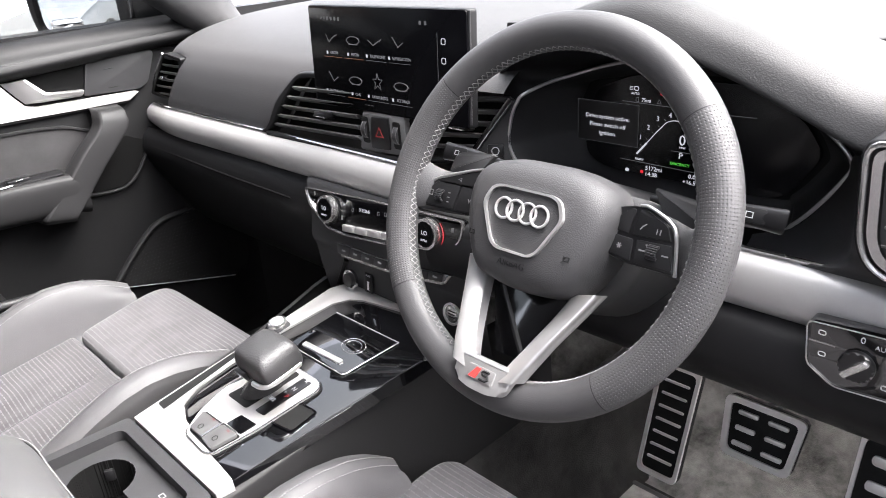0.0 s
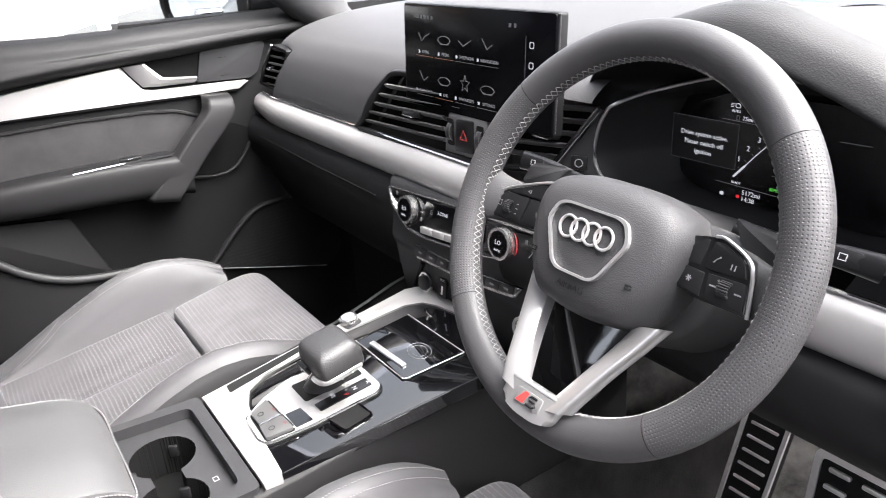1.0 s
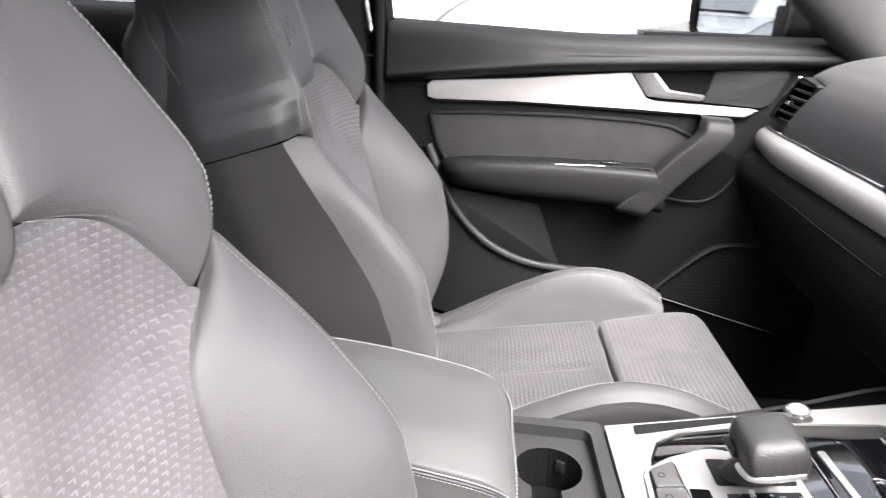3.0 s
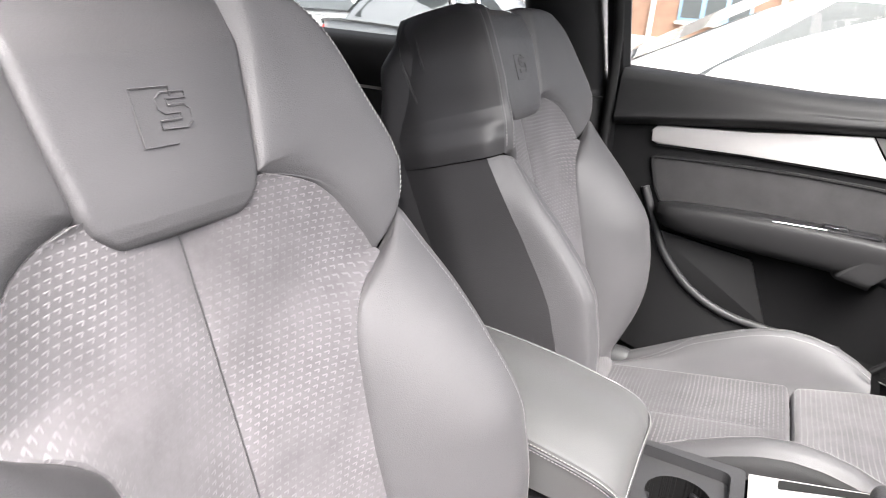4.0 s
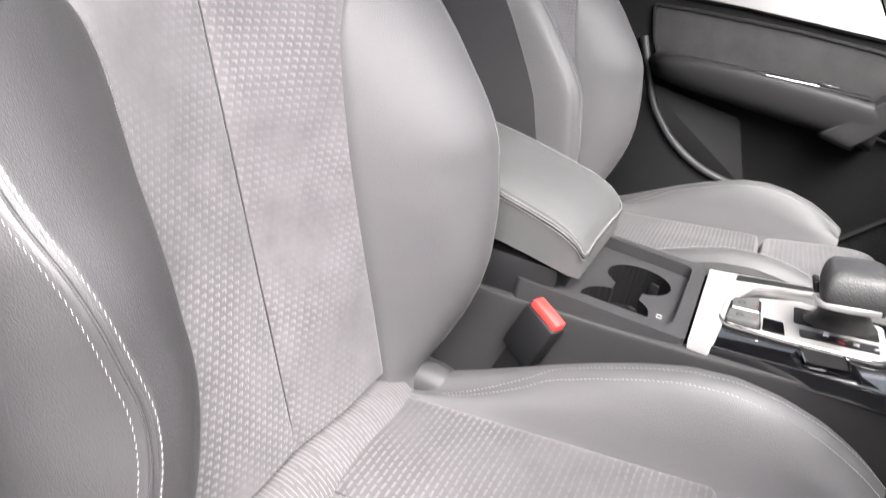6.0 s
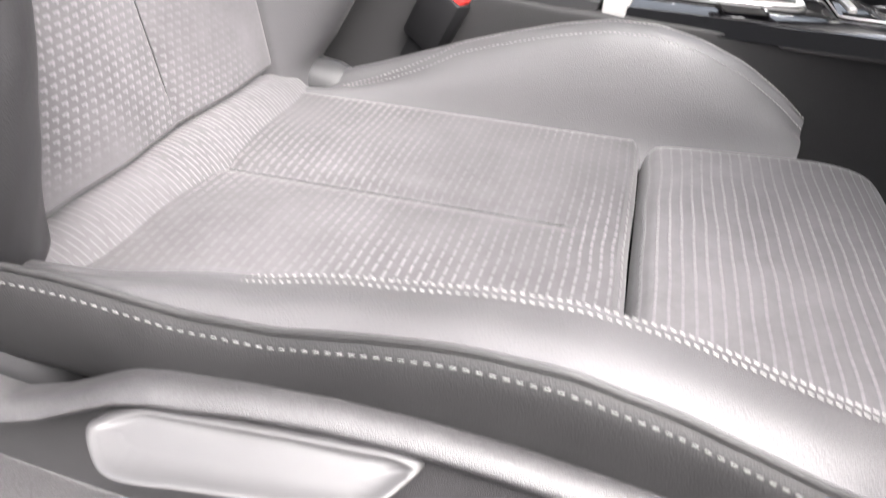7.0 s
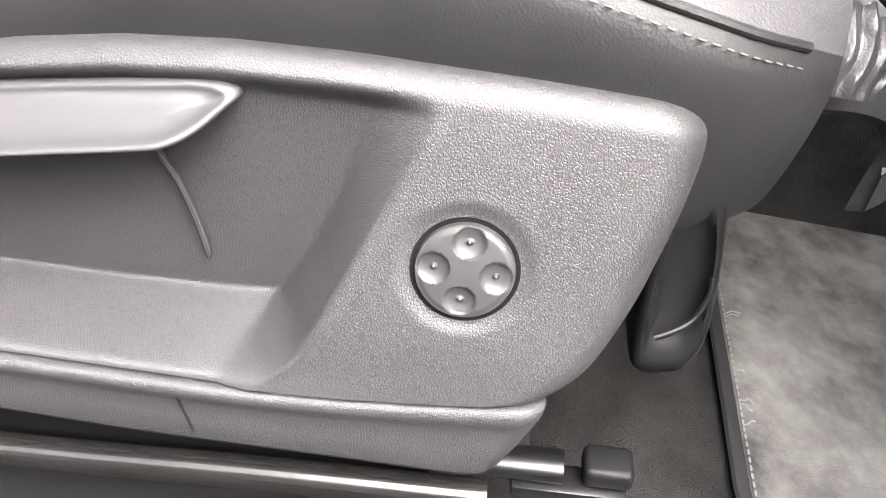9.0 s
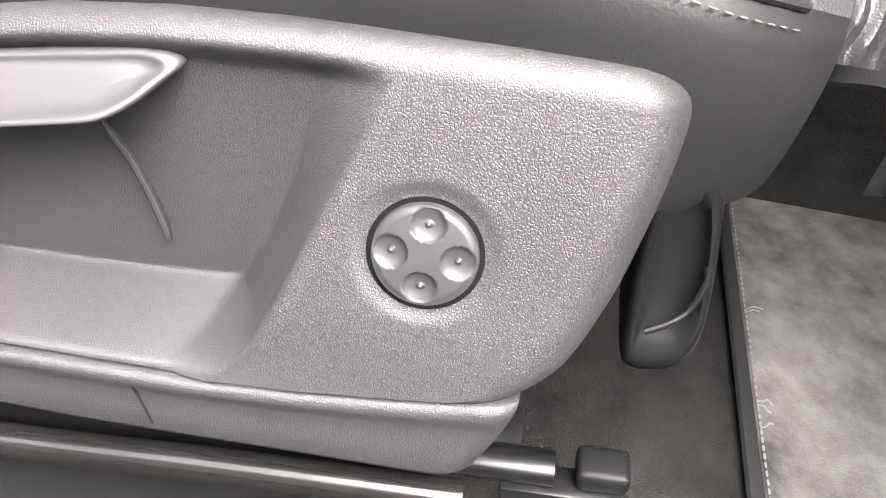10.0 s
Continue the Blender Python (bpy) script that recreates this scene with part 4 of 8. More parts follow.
for x, z, m, w in ((0.3468, 1.105, INK_RED, 0.008), (0.3045, 1.0089, INK, 0.0045), (0.3242, 1.0096, INK_RED, 0.004)):
    part("symbol", slab(rounded(rect(w, w * 0.9, x, z), 0.0012, 2), 0, 0.0003, ct), m, clu)
part("lamp_symbol", ring_plate(rounded(rect(0.006, 0.005, 0.313, 1.1062), 0.0018, 2), rounded(rect(0.0045, 0.0035, 0.313, 1.1062), 0.0014, 2), 0, 0.0003, ct), INK, clu)
for k in range(3):
    part("lamp_symbol", slab(rect(0.004, 0.0006, 0.3065, 1.1045 + k * 0.0017), 0, 0.0003, ct), INK, clu)
part("warning_symbol", ring_plate([(0.339, 1.0915), (0.345, 1.0915), (0.342, 1.0970)], [(0.3400, 1.0921), (0.3440, 1.0921), (0.342, 1.0958)], 0, 0.0003, ct), INK_DIM, clu)
part("pump_symbol", ring_plate(rect(0.0036, 0.0052, 0.3145, 1.0937), rect(0.0026, 0.0042, 0.3145, 1.0937), 0, 0.0003, ct), INK_DIM, clu)
part("lower_lip", tube(crs([(0.36, 0.20, 0.985), (0.43, 0.195, 0.985), (0.46, 0.195, 0.975), (0.50, 0.19, 0.955)], 20), 0.003, 8), CHROME, clu)
part("start_stop_key", slab(rounded(rect(0.020, 0.016, 0, 0), 0.003, 2), 0, 0.003, axes((0.184, 0.1655, 1.038), (0.85, 0.45, 0), (0, 0.15, 1)), 0.001), SATIN_BLACK, clu)
part("start_stop_mark", ring_plate(disc(0.005, 16), disc(0.004, 16), 0.003, 0.0034, axes((0.184, 0.1655, 1.038), (0.85, 0.45, 0), (0, 0.15, 1))), PRINT, clu)
part("side_cheek", loft([[(0.150, 0.150, 0.998), (0.160, 0.151, 1.034), (0.179, 0.167, 1.066), (0.197, 0.183, 1.098)], [(0.180, 0.165, 0.998), (0.178, 0.164, 1.030), (0.186, 0.172, 1.066), (0.201, 0.183, 1.098)], [(0.225, 0.183, 0.998), (0.198, 0.180, 1.030), (0.196, 0.180, 1.066), (0.206, 0.182, 1.097)]], 12, 24), PLASTIC_GREY, clu, "smooth dark grey cheek beside the display")

part("display_backing", box(0.50, 0.012, 0.26, T(0.36, 0.285, 1.04), 0.002), PLASTIC, clu, "black housing behind the display")

# touch screen
scr = thing("touch_screen", "black free-standing touch screen showing a dark menu", "touch screen", (0.02, 0.15, 1.06))
sfz = axes((0.021, 0.1365, 1.1365), (1, 0.0, 0), (0, 0.052, 1))
part("housing", slab(rounded(rect(0.302, 0.135), 0.004, 3), -0.016, -0.002, sfz, 0.002), PLASTIC, scr, "black housing")
part("bright_edge", tube([sfz @ Vector((0.1515, 0.066, -0.004)), sfz @ Vector((0.1515, -0.062, -0.004))], 0.0012, 6), PLASTIC_GREY, scr, "dark side edge")
part("glass", slab(rounded(rect(0.300, 0.133), 0.004, 3), -0.002, 0.0, sfz, 0.0008), SCREEN, scr, "gloss black glass")
part("foot", box(0.12, 0.03, 0.03, T(0.02, 0.158, 1.062), 0.005), PLASTIC, scr)
st = sfz @ T(0, 0, 0.0002)
for i, s in enumerate(("RADIO", "MEDIA", "TELEPHONE", "NAVIGATION", "PHONE APPS", "CAR", "FAVOURITES", "SETTINGS")):
    c, r = i % 4, i // 4
    x, y = -0.101 + c * 0.0455, 0.006 - r * 0.052
    words(s, 0.0056, st @ T(x + 0.003, y, 0), INK_MID, scr)
    part("underline", slab(rect(0.040, 0.0006, x, y - 0.0055), 0, 0.0002, st), INK_ORANGE if i in (0, 1, 5) else INK_DIM, scr)
    g = [((-0.013, 0.024), (-0.006, 0.014), (0.002, 0.02), (0.012, 0.024)), ((-0.014, 0.018), (-0.008, 0.013), (0.008, 0.013), (0.014, 0.018)), ((-0.014, 0.02), (-0.004, 0.014), (0.012, 0.022)), ((-0.012, 0.026), (-0.002, 0.014), (0.008, 0.02))][c if r == 0 else (3, 1, 2, 1)[c]]
    if i == 6:
        g = [(0.010 * (1 if k % 2 == 0 else 0.42) * math.sin(k * math.pi / 5), 0.020 + 0.011 * (1 if k % 2 == 0 else 0.42) * math.cos(k * math.pi / 5)) for k in range(11)]
    part("icon", tube([st @ Vector((x + a, y + b, 0)) for a, b in g], 0.0007, 5), INK_DIM, scr, "dim grey line icon")
    if i in (1, 5, 7):
        part("icon", tube([st @ Vector((x + 0.013 * math.cos(a), y + 0.018 + 0.005 * math.sin(a), 0)) for a in np.linspace(0, 2 * math.pi, 24)], 0.0006, 5), INK_DIM, scr)
    part("symbol", slab(rect(0.0035, 0.004, x - 0.0025 * len(s) * 0.62 - 0.004, y), 0, 0.0002, st), INK, scr)
words("14:38", 0.0052, st @ T(-0.118, 0.0505, 0), INK_DIM, scr)
for x in (-0.107, -0.099, -0.091, -0.083, 0.075, 0.084):
    part("symbol", slab(rounded(rect(0.0042, 0.0046, x, 0.0505), 0.001, 2), 0, 0.0002, st), INK_DIM, scr)
part("divider", slab(rect(0.0006, 0.085, 0.103, -0.002), 0, 0.0002, st), INK_DIM, scr)
for y in (0.031, 0.009, -0.013, -0.035):
    part("symbol", ring_plate(rounded(rect(0.0075, 0.0075, 0.113, y), 0.002, 2), rounded(rect(0.0055, 0.0055, 0.113, y), 0.0015, 2), 0, 0.0002, st), INK, scr)
for dx in (-0.006, 0.0, 0.006):
    part("page_mark", slab(rect(0.004, 0.0007, -0.03 + dx, -0.058), 0, 0.0002, st), INK_DIM, scr)


# ---------- steering wheel ----------
WHEEL = axes((0.376, 0.001, 1.053), (1, 0, 0), (0, 0.43, 0.903))
wheel = thing("steering_wheel", "black leather three-spoke sports steering wheel with a flat lower spoke", "steering wheel", WHEEL.translation)
RW = 0.1645


def rim_at(x, y, z):
    """A point of the rim, whose centre lies a little off the hub."""
    return WHEEL @ Vector((x - 0.0035, y * 0.99 - 0.001, z))


def rim_section(a):
    return [(RW + 0.0165 * math.cos(g) * (1.0 if math.cos(g) > 0 else 1.05), 0.0155 * math.sin(g)) for g in np.linspace(0, 2 * math.pi, 28, endpoint=False)]


def rim_arc(a0, a1, n, extra=0.0, uv=False):
    rows = []
    for a in np.linspace(radians(a0), radians(a1), n):
        c, s = math.cos(a), math.sin(a)
        rows.append([tuple(rim_at(((r - RW) * (1 + extra) + RW) * c, ((r - RW) * (1 + extra) + RW) * s, z * (1 + extra))) for r, z in rim_section(a)])
    return rows


def uv_metres(me, n_v, step_u, step_v):
    uv = me.uv_layers.new(name="UVMap")
    for poly in me.polygons:
        cols = [v % n_v for v in poly.vertices]
        for li, vi in zip(poly.loop_indices, poly.vertices):
            i, j = divmod(vi, n_v)
            if j == 0 and max(cols) == n_v - 1 and n_v - 2 not in cols[:0] and (n_v - 1) in cols:
                j = n_v
            uv.data[li].uv = (i * step_u, j * step_v)


for a0, a1, perf in ((39, 142, False), (142, 219, True), (219, 311, False), (-49, 39, True)):
    n = max(int((a1 - a0) / 1.6), 8)
    me = mesh_of("rim_section", grid(rim_arc(a0 + 0.12, a1 - 0.12, n, 0.0), False, True), RIM_PERF if perf else RIM_LEATHER)
    uv_metres(me, 28, radians(a1 - a0) * RW / (n - 1), 2 * math.pi * 0.016 / 28)
    part("rim_section", me, None, wheel, "perforated leather grip" if perf else "smooth leather rim")
part("rim_core", grid(rim_arc(0, 360, 180, -0.05), False, True), RUBBER, wheel)
# cross stitching round the inside of the rim
bm = bmesh.new()
for a in np.linspace(0, 2 * math.pi, 150, endpoint=False):
    r = RW - 0.0172
    for sl in (-1, 1):
        p, q = a, a + 0.038
        z0, z1 = (-0.0026, 0.0058) if sl > 0 else (0.0058, -0.0026)
        k0, k1 = [math.sqrt(max(1 - (z / 0.0155) ** 2, 0)) * 0.0178 for z in (z0, z1)]
        tube([rim_at((RW - k0) * math.cos(p), (RW - k0) * math.sin(p), z0), rim_at((RW - k1) * math.cos(q), (RW - k1) * math.sin(q), z1)], 0.00038, 4, bm=bm)
part("stitching", bm, THREAD_WHEEL, wheel, "pale cross stitching")
# arms from the hub to the rim on both sides
for side in (-1, 1):
    secs = []
    for u, z, w, t, v0 in ((0.055, -0.040, 0.028, 0.012, 0.006), (0.09, -0.036, 0.026, 0.011, 0.006), (0.125, -0.027, 0.021, 0.011, -0.002), (0.146, -0.010, 0.023, 0.010, -0.002), (0.160, -0.001, 0.030, 0.009, 0.0)):
        secs.append([WHEEL @ Vector((side * u, v0 + w * math.cos(g), z + t * math.sin(g))) for g in np.linspace(0, 2 * math.pi, 16, endpoint=False)])
    part("spoke", loft([[tuple(p) for p in s] for s in secs], 24, 40, caps=True, wrap_v=True), AIRBAG, wheel, "leather covered spoke")
    # switch pod
    if side < 0:
        pod = [(-0.060, 0.029), (-0.085, 0.0245), (-0.1366, 0.0068), (-0.149, -0.006), (-0.151, -0.0135), (-0.146, -0.0205), (-0.10, -0.0195), (-0.059, -0.018)]
        silver = [(-0.060, 0.0298), (-0.085, 0.0255), (-0.113, 0.0168), (-0.1372, 0.0075), (-0.1495, -0.0055), (-0.1515, -0.0140)]
        keys = ([(-0.060, 0.027), (-0.085, 0.0225), (-0.1300, 0.0075), (-0.062, 0.0090)], [(-0.064, 0.0075), (-0.0985, 0.0062), (-0.102, -0.0178), (-0.060, -0.0165)], [(-0.101, 0.0060), (-0.1325, 0.0060), (-0.146, -0.0060), (-0.147, -0.0125), (-0.143, -0.0188), (-0.1045, -0.0178)])
        rx = -0.124
    else:
        pod = [(0.068, 0.022), (0.0852, 0.0255), (0.0987, 0.0262), (0.1182, 0.0177), (0.1251, 0.007), (0.1317, -0.0206), (0.0897, -0.0206), (0.0670, -0.0166)]
        silver = [(0.0900, 0.0268), (0.0990, 0.0268), (0.1190, 0.0184), (0.1262, 0.0074), (0.1330, -0.0210)]
        keys = ([(0.074, 0.0035), (0.0862, 0.0028), (0.0880, 0.0232), (0.0835, 0.0235), (0.0745, 0.0150)], [(0.0895, 0.0025), (0.1235, 0.0045), (0.1172, 0.0155), (0.0985, 0.0238), (0.0912, 0.0232)], [(0.071, 0.0005), (0.0915, -0.0005), (0.0935, -0.0185), (0.0690, -0.0150)], [(0.0945, 0.0000), (0.1245, 0.0015), (0.1290, -0.0186), (0.0965, -0.0186)])
        rx = 0.111
    pod = rounded(pod, 0.003, 3)
    pf = WHEEL @ T(0, 0, -0.0235)
    podob = part("switch_pod", slab(pod, 0.0, 0.016, pf, 0.002), SATIN_BLACK, wheel, "black multifunction switches with a silver edge")
    part("silver_edge", tube(crs([tuple(pf @ Vector((x, y, 0.0158))) for x, y in silver], 30), 0.0015, 8), BRIGHT, podob, "silver edge")
    for pl in keys:
        part("key", slab(rounded(pl, 0.0015, 2), 0.0152, 0.0172, pf, 0.0006), PLASTIC, podob)
    rw = pf @ T(rx, -0.007, 0.0160) @ pose(0, 0, 0, 0, 90, 0)
    bm = bmesh.new()
    for k in range(18):
        a = k * 2 * math.pi / 18
        box(0.009, 0.0022, 0.0012, rw @ pose(0, 0, 0, 0, 0, 0) @ Matrix.Rotation(a, 4, "X" if False else "Z") @ T(0.0, 0.0052, 0) @ pose(0, 0, 0, 0, 90, 0), 0.0003, bm, 1)
    part("roller", bm, PLASTIC_GREY, podob)
    tf = pf @ T(0, 0, 0.0174)
    if side < 0:
        words("VIEW", 0.0062, tf @ T(-0.080, -0.006), PRINT_DIM, podob)
        for x, z, d in ((-0.103, 0.0125, -1), (-0.081, 0.0165, 1)):
            part("arrow", ring_plate([(x - d * 0.002, z - 0.002), (x + d * 0.0028, z), (x - d * 0.002, z + 0.002)], [(x - d * 0.0012, z - 0.001), (x + d * 0.0014, z), (x - d * 0.0012, z + 0.001)], 0, 0.0002, tf), PRINT_DIM, podob)
        part("symbol", ring_plate(rect(0.0065, 0.0055, -0.138, -0.006), rect(0.0053, 0.0043, -0.138, -0.006), 0, 0.0002, tf), PRINT_DIM, podob)
        for dy in (0.0045, 0.0, -0.0045):
            part("symbol", slab(rect(0.003, 0.0008, -0.113, -0.007 + dy), 0, 0.0002, tf), PRINT_DIM, podob)
    else:
        for k in range(3):
            a = k * math.pi / 3
            part("symbol", slab([(0.081 + 0.0024 * math.cos(a) * s + 0.0004 * math.sin(a) * w, -0.008 + 0.0024 * math.sin(a) * s - 0.0004 * math.cos(a) * w) for s, w in ((1, 1), (1, -1), (-1, -1), (-1, 1))], 0, 0.0002, tf), PRINT_DIM, podob)
        part("symbol", tube([tf @ Vector(p) for p in ((0.0955, 0.0085, 0), (0.0972, 0.0112, 0), (0.1000, 0.0135, 0))], 0.0006, 5), PRINT_DIM, podob)
        for dx in (0, 0.003):
            part("symbol", slab(rect(0.0009, 0.0042, 0.110 + dx, 0.0095), 0, 0.0002, tf), PRINT_DIM, podob)
        for dx in (0.0, 0.020):
            part("symbol", slab(rect(0.0055, 0.0012, 0.1015 + dx, -0.0075), 0, 0.0002, tf), PRINT_DIM, podob)
        words("+", 0.0045, tf @ T(0.1045, -0.0028), PRINT_DIM, podob)
# padded centre
half = [(0.0, 0.046), (0.030, 0.045), (0.058, 0.038), (0.072, 0.026), (0.077, 0.008), (0.073, -0.020), (0.062, -0.046), (0.046, -0.064), (0.020, -0.070), (0.0, -0.071)]
outl = [(x, y) for x, y in half] + [(-x, y) for x, y in half[-2:0:-1]]
outl = [tuple(p) for p in crs(outl, 72, True)]
loops = []
for k, z in ((0.96, -0.045), (1.0, -0.030), (1.0, -0.014), (0.985, -0.003), (0.94, 0.008), (0.86, 0.0145), (0.74, 0.0185), (0.6, 0.0205), (0.35, 0.0218), (0.05, 0.022)):
    loops.append([tuple(WHEEL @ Vector((x * k, y * k - 0.006 * (1 - k), z))) for x, y in outl])
pad = part("airbag_cover", grid(loops, False, True, True), AIRBAG, wheel, "soft grained black airbag cover", 60)
bd = [(-0.037, 0.015), (-0.028, 0.018), (0.028, 0.018), (0.037, 0.015), (0.044, 0.0), (0.026, -0.033), (0.018, -0.038), (-0.018, -0.038), (-0.026, -0.033), (-0.044, 0.0)]
bd_o, bd_i = rounded(bd, 0.006, 3), rounded([(x * 0.93, (y + 0.01) * 0.93 - 0.01) for x, y in bd], 0.0055, 3)
bfz = WHEEL @ T(0, 0, 0.0)
part("emblem_field", slab(bd_i, 0.012, 0.0222, bfz, 0.0006), AIRBAG, pad)
part("emblem_frame", ring_plate(bd_o, bd_i, 0.015, 0.0248, bfz), STEEL, pad, "bright chrome frame")
for i in range(4):
    cx = -0.0195 + i * 0.013
    part("ring", tube([bfz @ Vector((cx + 0.0088 * math.cos(a), -0.002 + 0.0088 * math.sin(a), 0.0236 + 0.0004 * (i % 2))) for a in np.linspace(0, 2 * math.pi, 40, endpoint=False)], 0.0013, 8, True, up=(0, -0.9, 0.43)), STEEL, pad, "chrome ring")
words("AIRBAG", 0.0085, bfz @ T(0.0, -0.0475, 0.0202), PLASTIC, pad)
for x in (-0.052, 0.052):
    part("horn_mark", ring_plate(rect(0.006, 0.004, x, -0.030), rect(0.0045, 0.0025, x, -0.030), 0.0185, 0.0192, bfz), PLASTIC, pad)
# lower spoke: a silver fork round a dark opening
def fork(k):
    return WHEEL @ Vector(k)


for side in (-1, 1):
    secs = []
    for u, v, z, w in ((0.060, -0.056, -0.016, 0.0130), (0.052, -0.078, -0.008, 0.0118), (0.041, -0.105, 0.003, 0.0110), (0.031, -0.130, 0.012, 0.0115), (0.024, -0.146, 0.016, 0.0120)):
        secs.append([tuple(WHEEL @ Vector((side * (u + w * a), v + 0.25 * w * b, z + c))) for a, b, c in ((-1, -1, -0.008), (-1.0, -1, 0.0), (-0.7, -0.8, 0.004), (0.5, 0.5, 0.0075), (0.9, 0.8, 0.006), (1, 1, 0.0), (1, 1, -0.008))])
    part("lower_spoke", loft(secs, 24, 24, caps=True, wrap_v=True), BRIGHT, wheel, "satin silver fork of the lower spoke")
foot = rounded([(-0.036, -0.133), (0.036, -0.133), (0.028, -0.158), (0.012, -0.1625), (-0.012, -0.1625), (-0.028, -0.158)], 0.006, 3)
ff = axes(WHEEL @ Vector((0, 0, 0.012)), WHEEL.to_3x3() @ Vector((1, 0, 0)), WHEEL.to_3x3() @ Vector((0, 0.97, -0.14)))
footob = part("spoke_foot", slab(foot, -0.018, -0.012, ff, 0.004, 3), BRIGHT, wheel, "satin silver spoke foot")
part("badge", slab(rounded(rect(0.030, 0.0125, 0, -0.1475), 0.002, 2), -0.0125, -0.0108, ff, 0.0004), BRIGHT, footob, "small bright badge")
part("badge_mark", slab([(-0.0125, -0.1525), (-0.004, -0.1525), (-0.0005, -0.1425), (-0.0055, -0.1425)], -0.0108, -0.0104, ff), RED, footob, "red bar")
curl = [(0.0095, -0.1437), (0.003, -0.1437), (0.001, -0.1455), (0.003, -0.1475), (0.008, -0.1478), (0.0095, -0.1500), (0.0075, -0.1518), (0.0, -0.1518)]
part("badge_mark", tube([ff @ Vector((x, y, -0.0104)) for x, y in curl], 0.0011, 5), PLASTIC, footob)
part("opening_back", slab([(-0.05, -0.06), (0.05, -0.06), (0.024, -0.134), (-0.024, -0.134)], -0.030, -0.024, WHEEL), PIANO, wheel, "gloss black panel behind the fork")
# column shroud and the two stalks
column = thing("steering_column", "black plastic steering column shroud with two stalks", "steering column", WHEEL @ Vector((0, 0, -0.15)))
secs = [[tuple(WHEEL @ Vector((w * math.cos(a), -0.010 + h * math.sin(a) * (1.0 if math.sin(a) > 0 else 1.35), z))) for a in np.linspace(0, 2 * math.pi, 20, endpoint=False)] for z, w, h in ((-0.045, 0.052, 0.042), (-0.06, 0.075, 0.055), (-0.10, 0.078, 0.056), (-0.25, 0.08, 0.06))]
part("shroud", loft(secs, 16, 40, caps=True, wrap_v=True), PLASTIC_GREY, column, "dark grey column shroud")
for side in (-1, 1):
    q = [(0.065, 0.036, -0.075), (0.105, 0.038, -0.070), (0.150, 0.040, -0.064), (0.181, 0.040, -0.060)]
    secs = []
    for i, (u, v, z) in enumerate(q):
        h = (0.004, 0.005, 0.0080, 0.0095)[i]
        d = (0.008, 0.009, 0.010, 0.010)[i]
        secs.append([tuple(WHEEL @ Vector((side * u + (0.006 * b if i == 3 else 0), v + h * a, z + d * b))) for a, b in ((-1, -0.6), (-1, 0.6), (-0.6, 1), (0.6, 1), (1, 0.6), (1, -0.6), (0.6, -1), (-0.6, -1))])
    st = part("stalk", loft(secs, 20, 24, caps=True, wrap_v=True), SATIN_BLACK, column, "black control stalk")
    sf = WHEEL @ T(side * 0.158, 0.040, -0.0528)
    part("stalk_key", slab(rounded(rect(0.028, 0.012), 0.003, 2), 0, 0.0014, sf, 0.0005), PLASTIC, st)
    part("symbol", ring_plate(rect(0.006, 0.005), rect(0.0048, 0.0038), 0.0014, 0.0017, sf), PRINT, st)
    part("shift_paddle", slab(rounded([(side * 0.085, 0.045), (side * 0.135, 0.040), (side * 0.142, 0.018), (side * 0.11, 0.012)], 0.006, 3), -0.034, -0.028, WHEEL, 0.002), PLASTIC_GREY, wheel, "grey shift paddle")
words("+", 0.009, WHEEL @ T(0.131, 0.028, -0.0278), PRINT, wheel)


# ---------- centre console ----------
CF = axes((0, -0.23, 0.738), (1, 0, 0), (0, 0.98585, 0.1676))
con = thing("centre_console", "dark centre console with silver and gloss black trim", "console", (0, -0.2, 0.40))


def side_w(y):
    return interp(y, [(-0.75, 0.105), (-0.25, 0.112), (0.0, 0.135), (0.13, 0.165), (0.3, 0.17)])


def top_z(y):
    return interp(y, [(-0.75, 0.70), (-0.42, 0.715), (-0.24, 0.728), (0.10, 0.785), (0.2, 0.785)])


for sg in (-1, 1):
    secs = [[(sg * (side_w(y) + d), y, z) for d, z in ((-0.012, top_z(y)), (-0.002, top_z(y) - 0.002), (0.001, top_z(y) - 0.012), (0.004, top_z(y) - 0.06), (0.012, 0.56), (0.016, 0.40))] for y in np.linspace(-0.75, 0.28, 14)]
    part("side_wall", loft(secs, 40, 24), CONSOLE_SIDE, con, "dark grey console side")
part("core", box(0.20, 0.46, 0.14, T(0, 0.05, 0.61), 0.01), PLASTIC, con)
inner = [(0.104, 0.021), (0.027, 0.027), (-0.034, 0.036), (-0.066, 0.050), (-0.080, 0.078), (-0.082, 0.133), (-0.077, 0.215), (-0.064, 0.300), (-0.048, 0.322), (-0.025, 0.330), (0.05, 0.343)]
sil = [(-0.103, -0.003), (0.109, -0.003), (0.113, 0.017)] + inner + [(0.075, 0.350), (0.06, 0.372), (-0.03, 0.362), (-0.085, 0.350), (-0.101, 0.325)]
part("silver_trim", slab(sil, -0.012, 0.002, CF, 0.0012), SILVER_WHITE, con, "pale silver console trim")
part("slot", slab(rounded([(-0.098, 0.030), (-0.0985, 0.150), (-0.088, 0.148), (-0.079, 0.029)], 0.003, 2), 0.0, 0.0026, CF), RUBBER, con, "long black slot")
glo = inner + [(0.10, 0.335), (0.150, 0.282), (0.106, 0.020)]
part("gloss_panel", slab(glo, -0.02, -0.001, CF, 0.0008), PIANO, con, "gloss black panel")
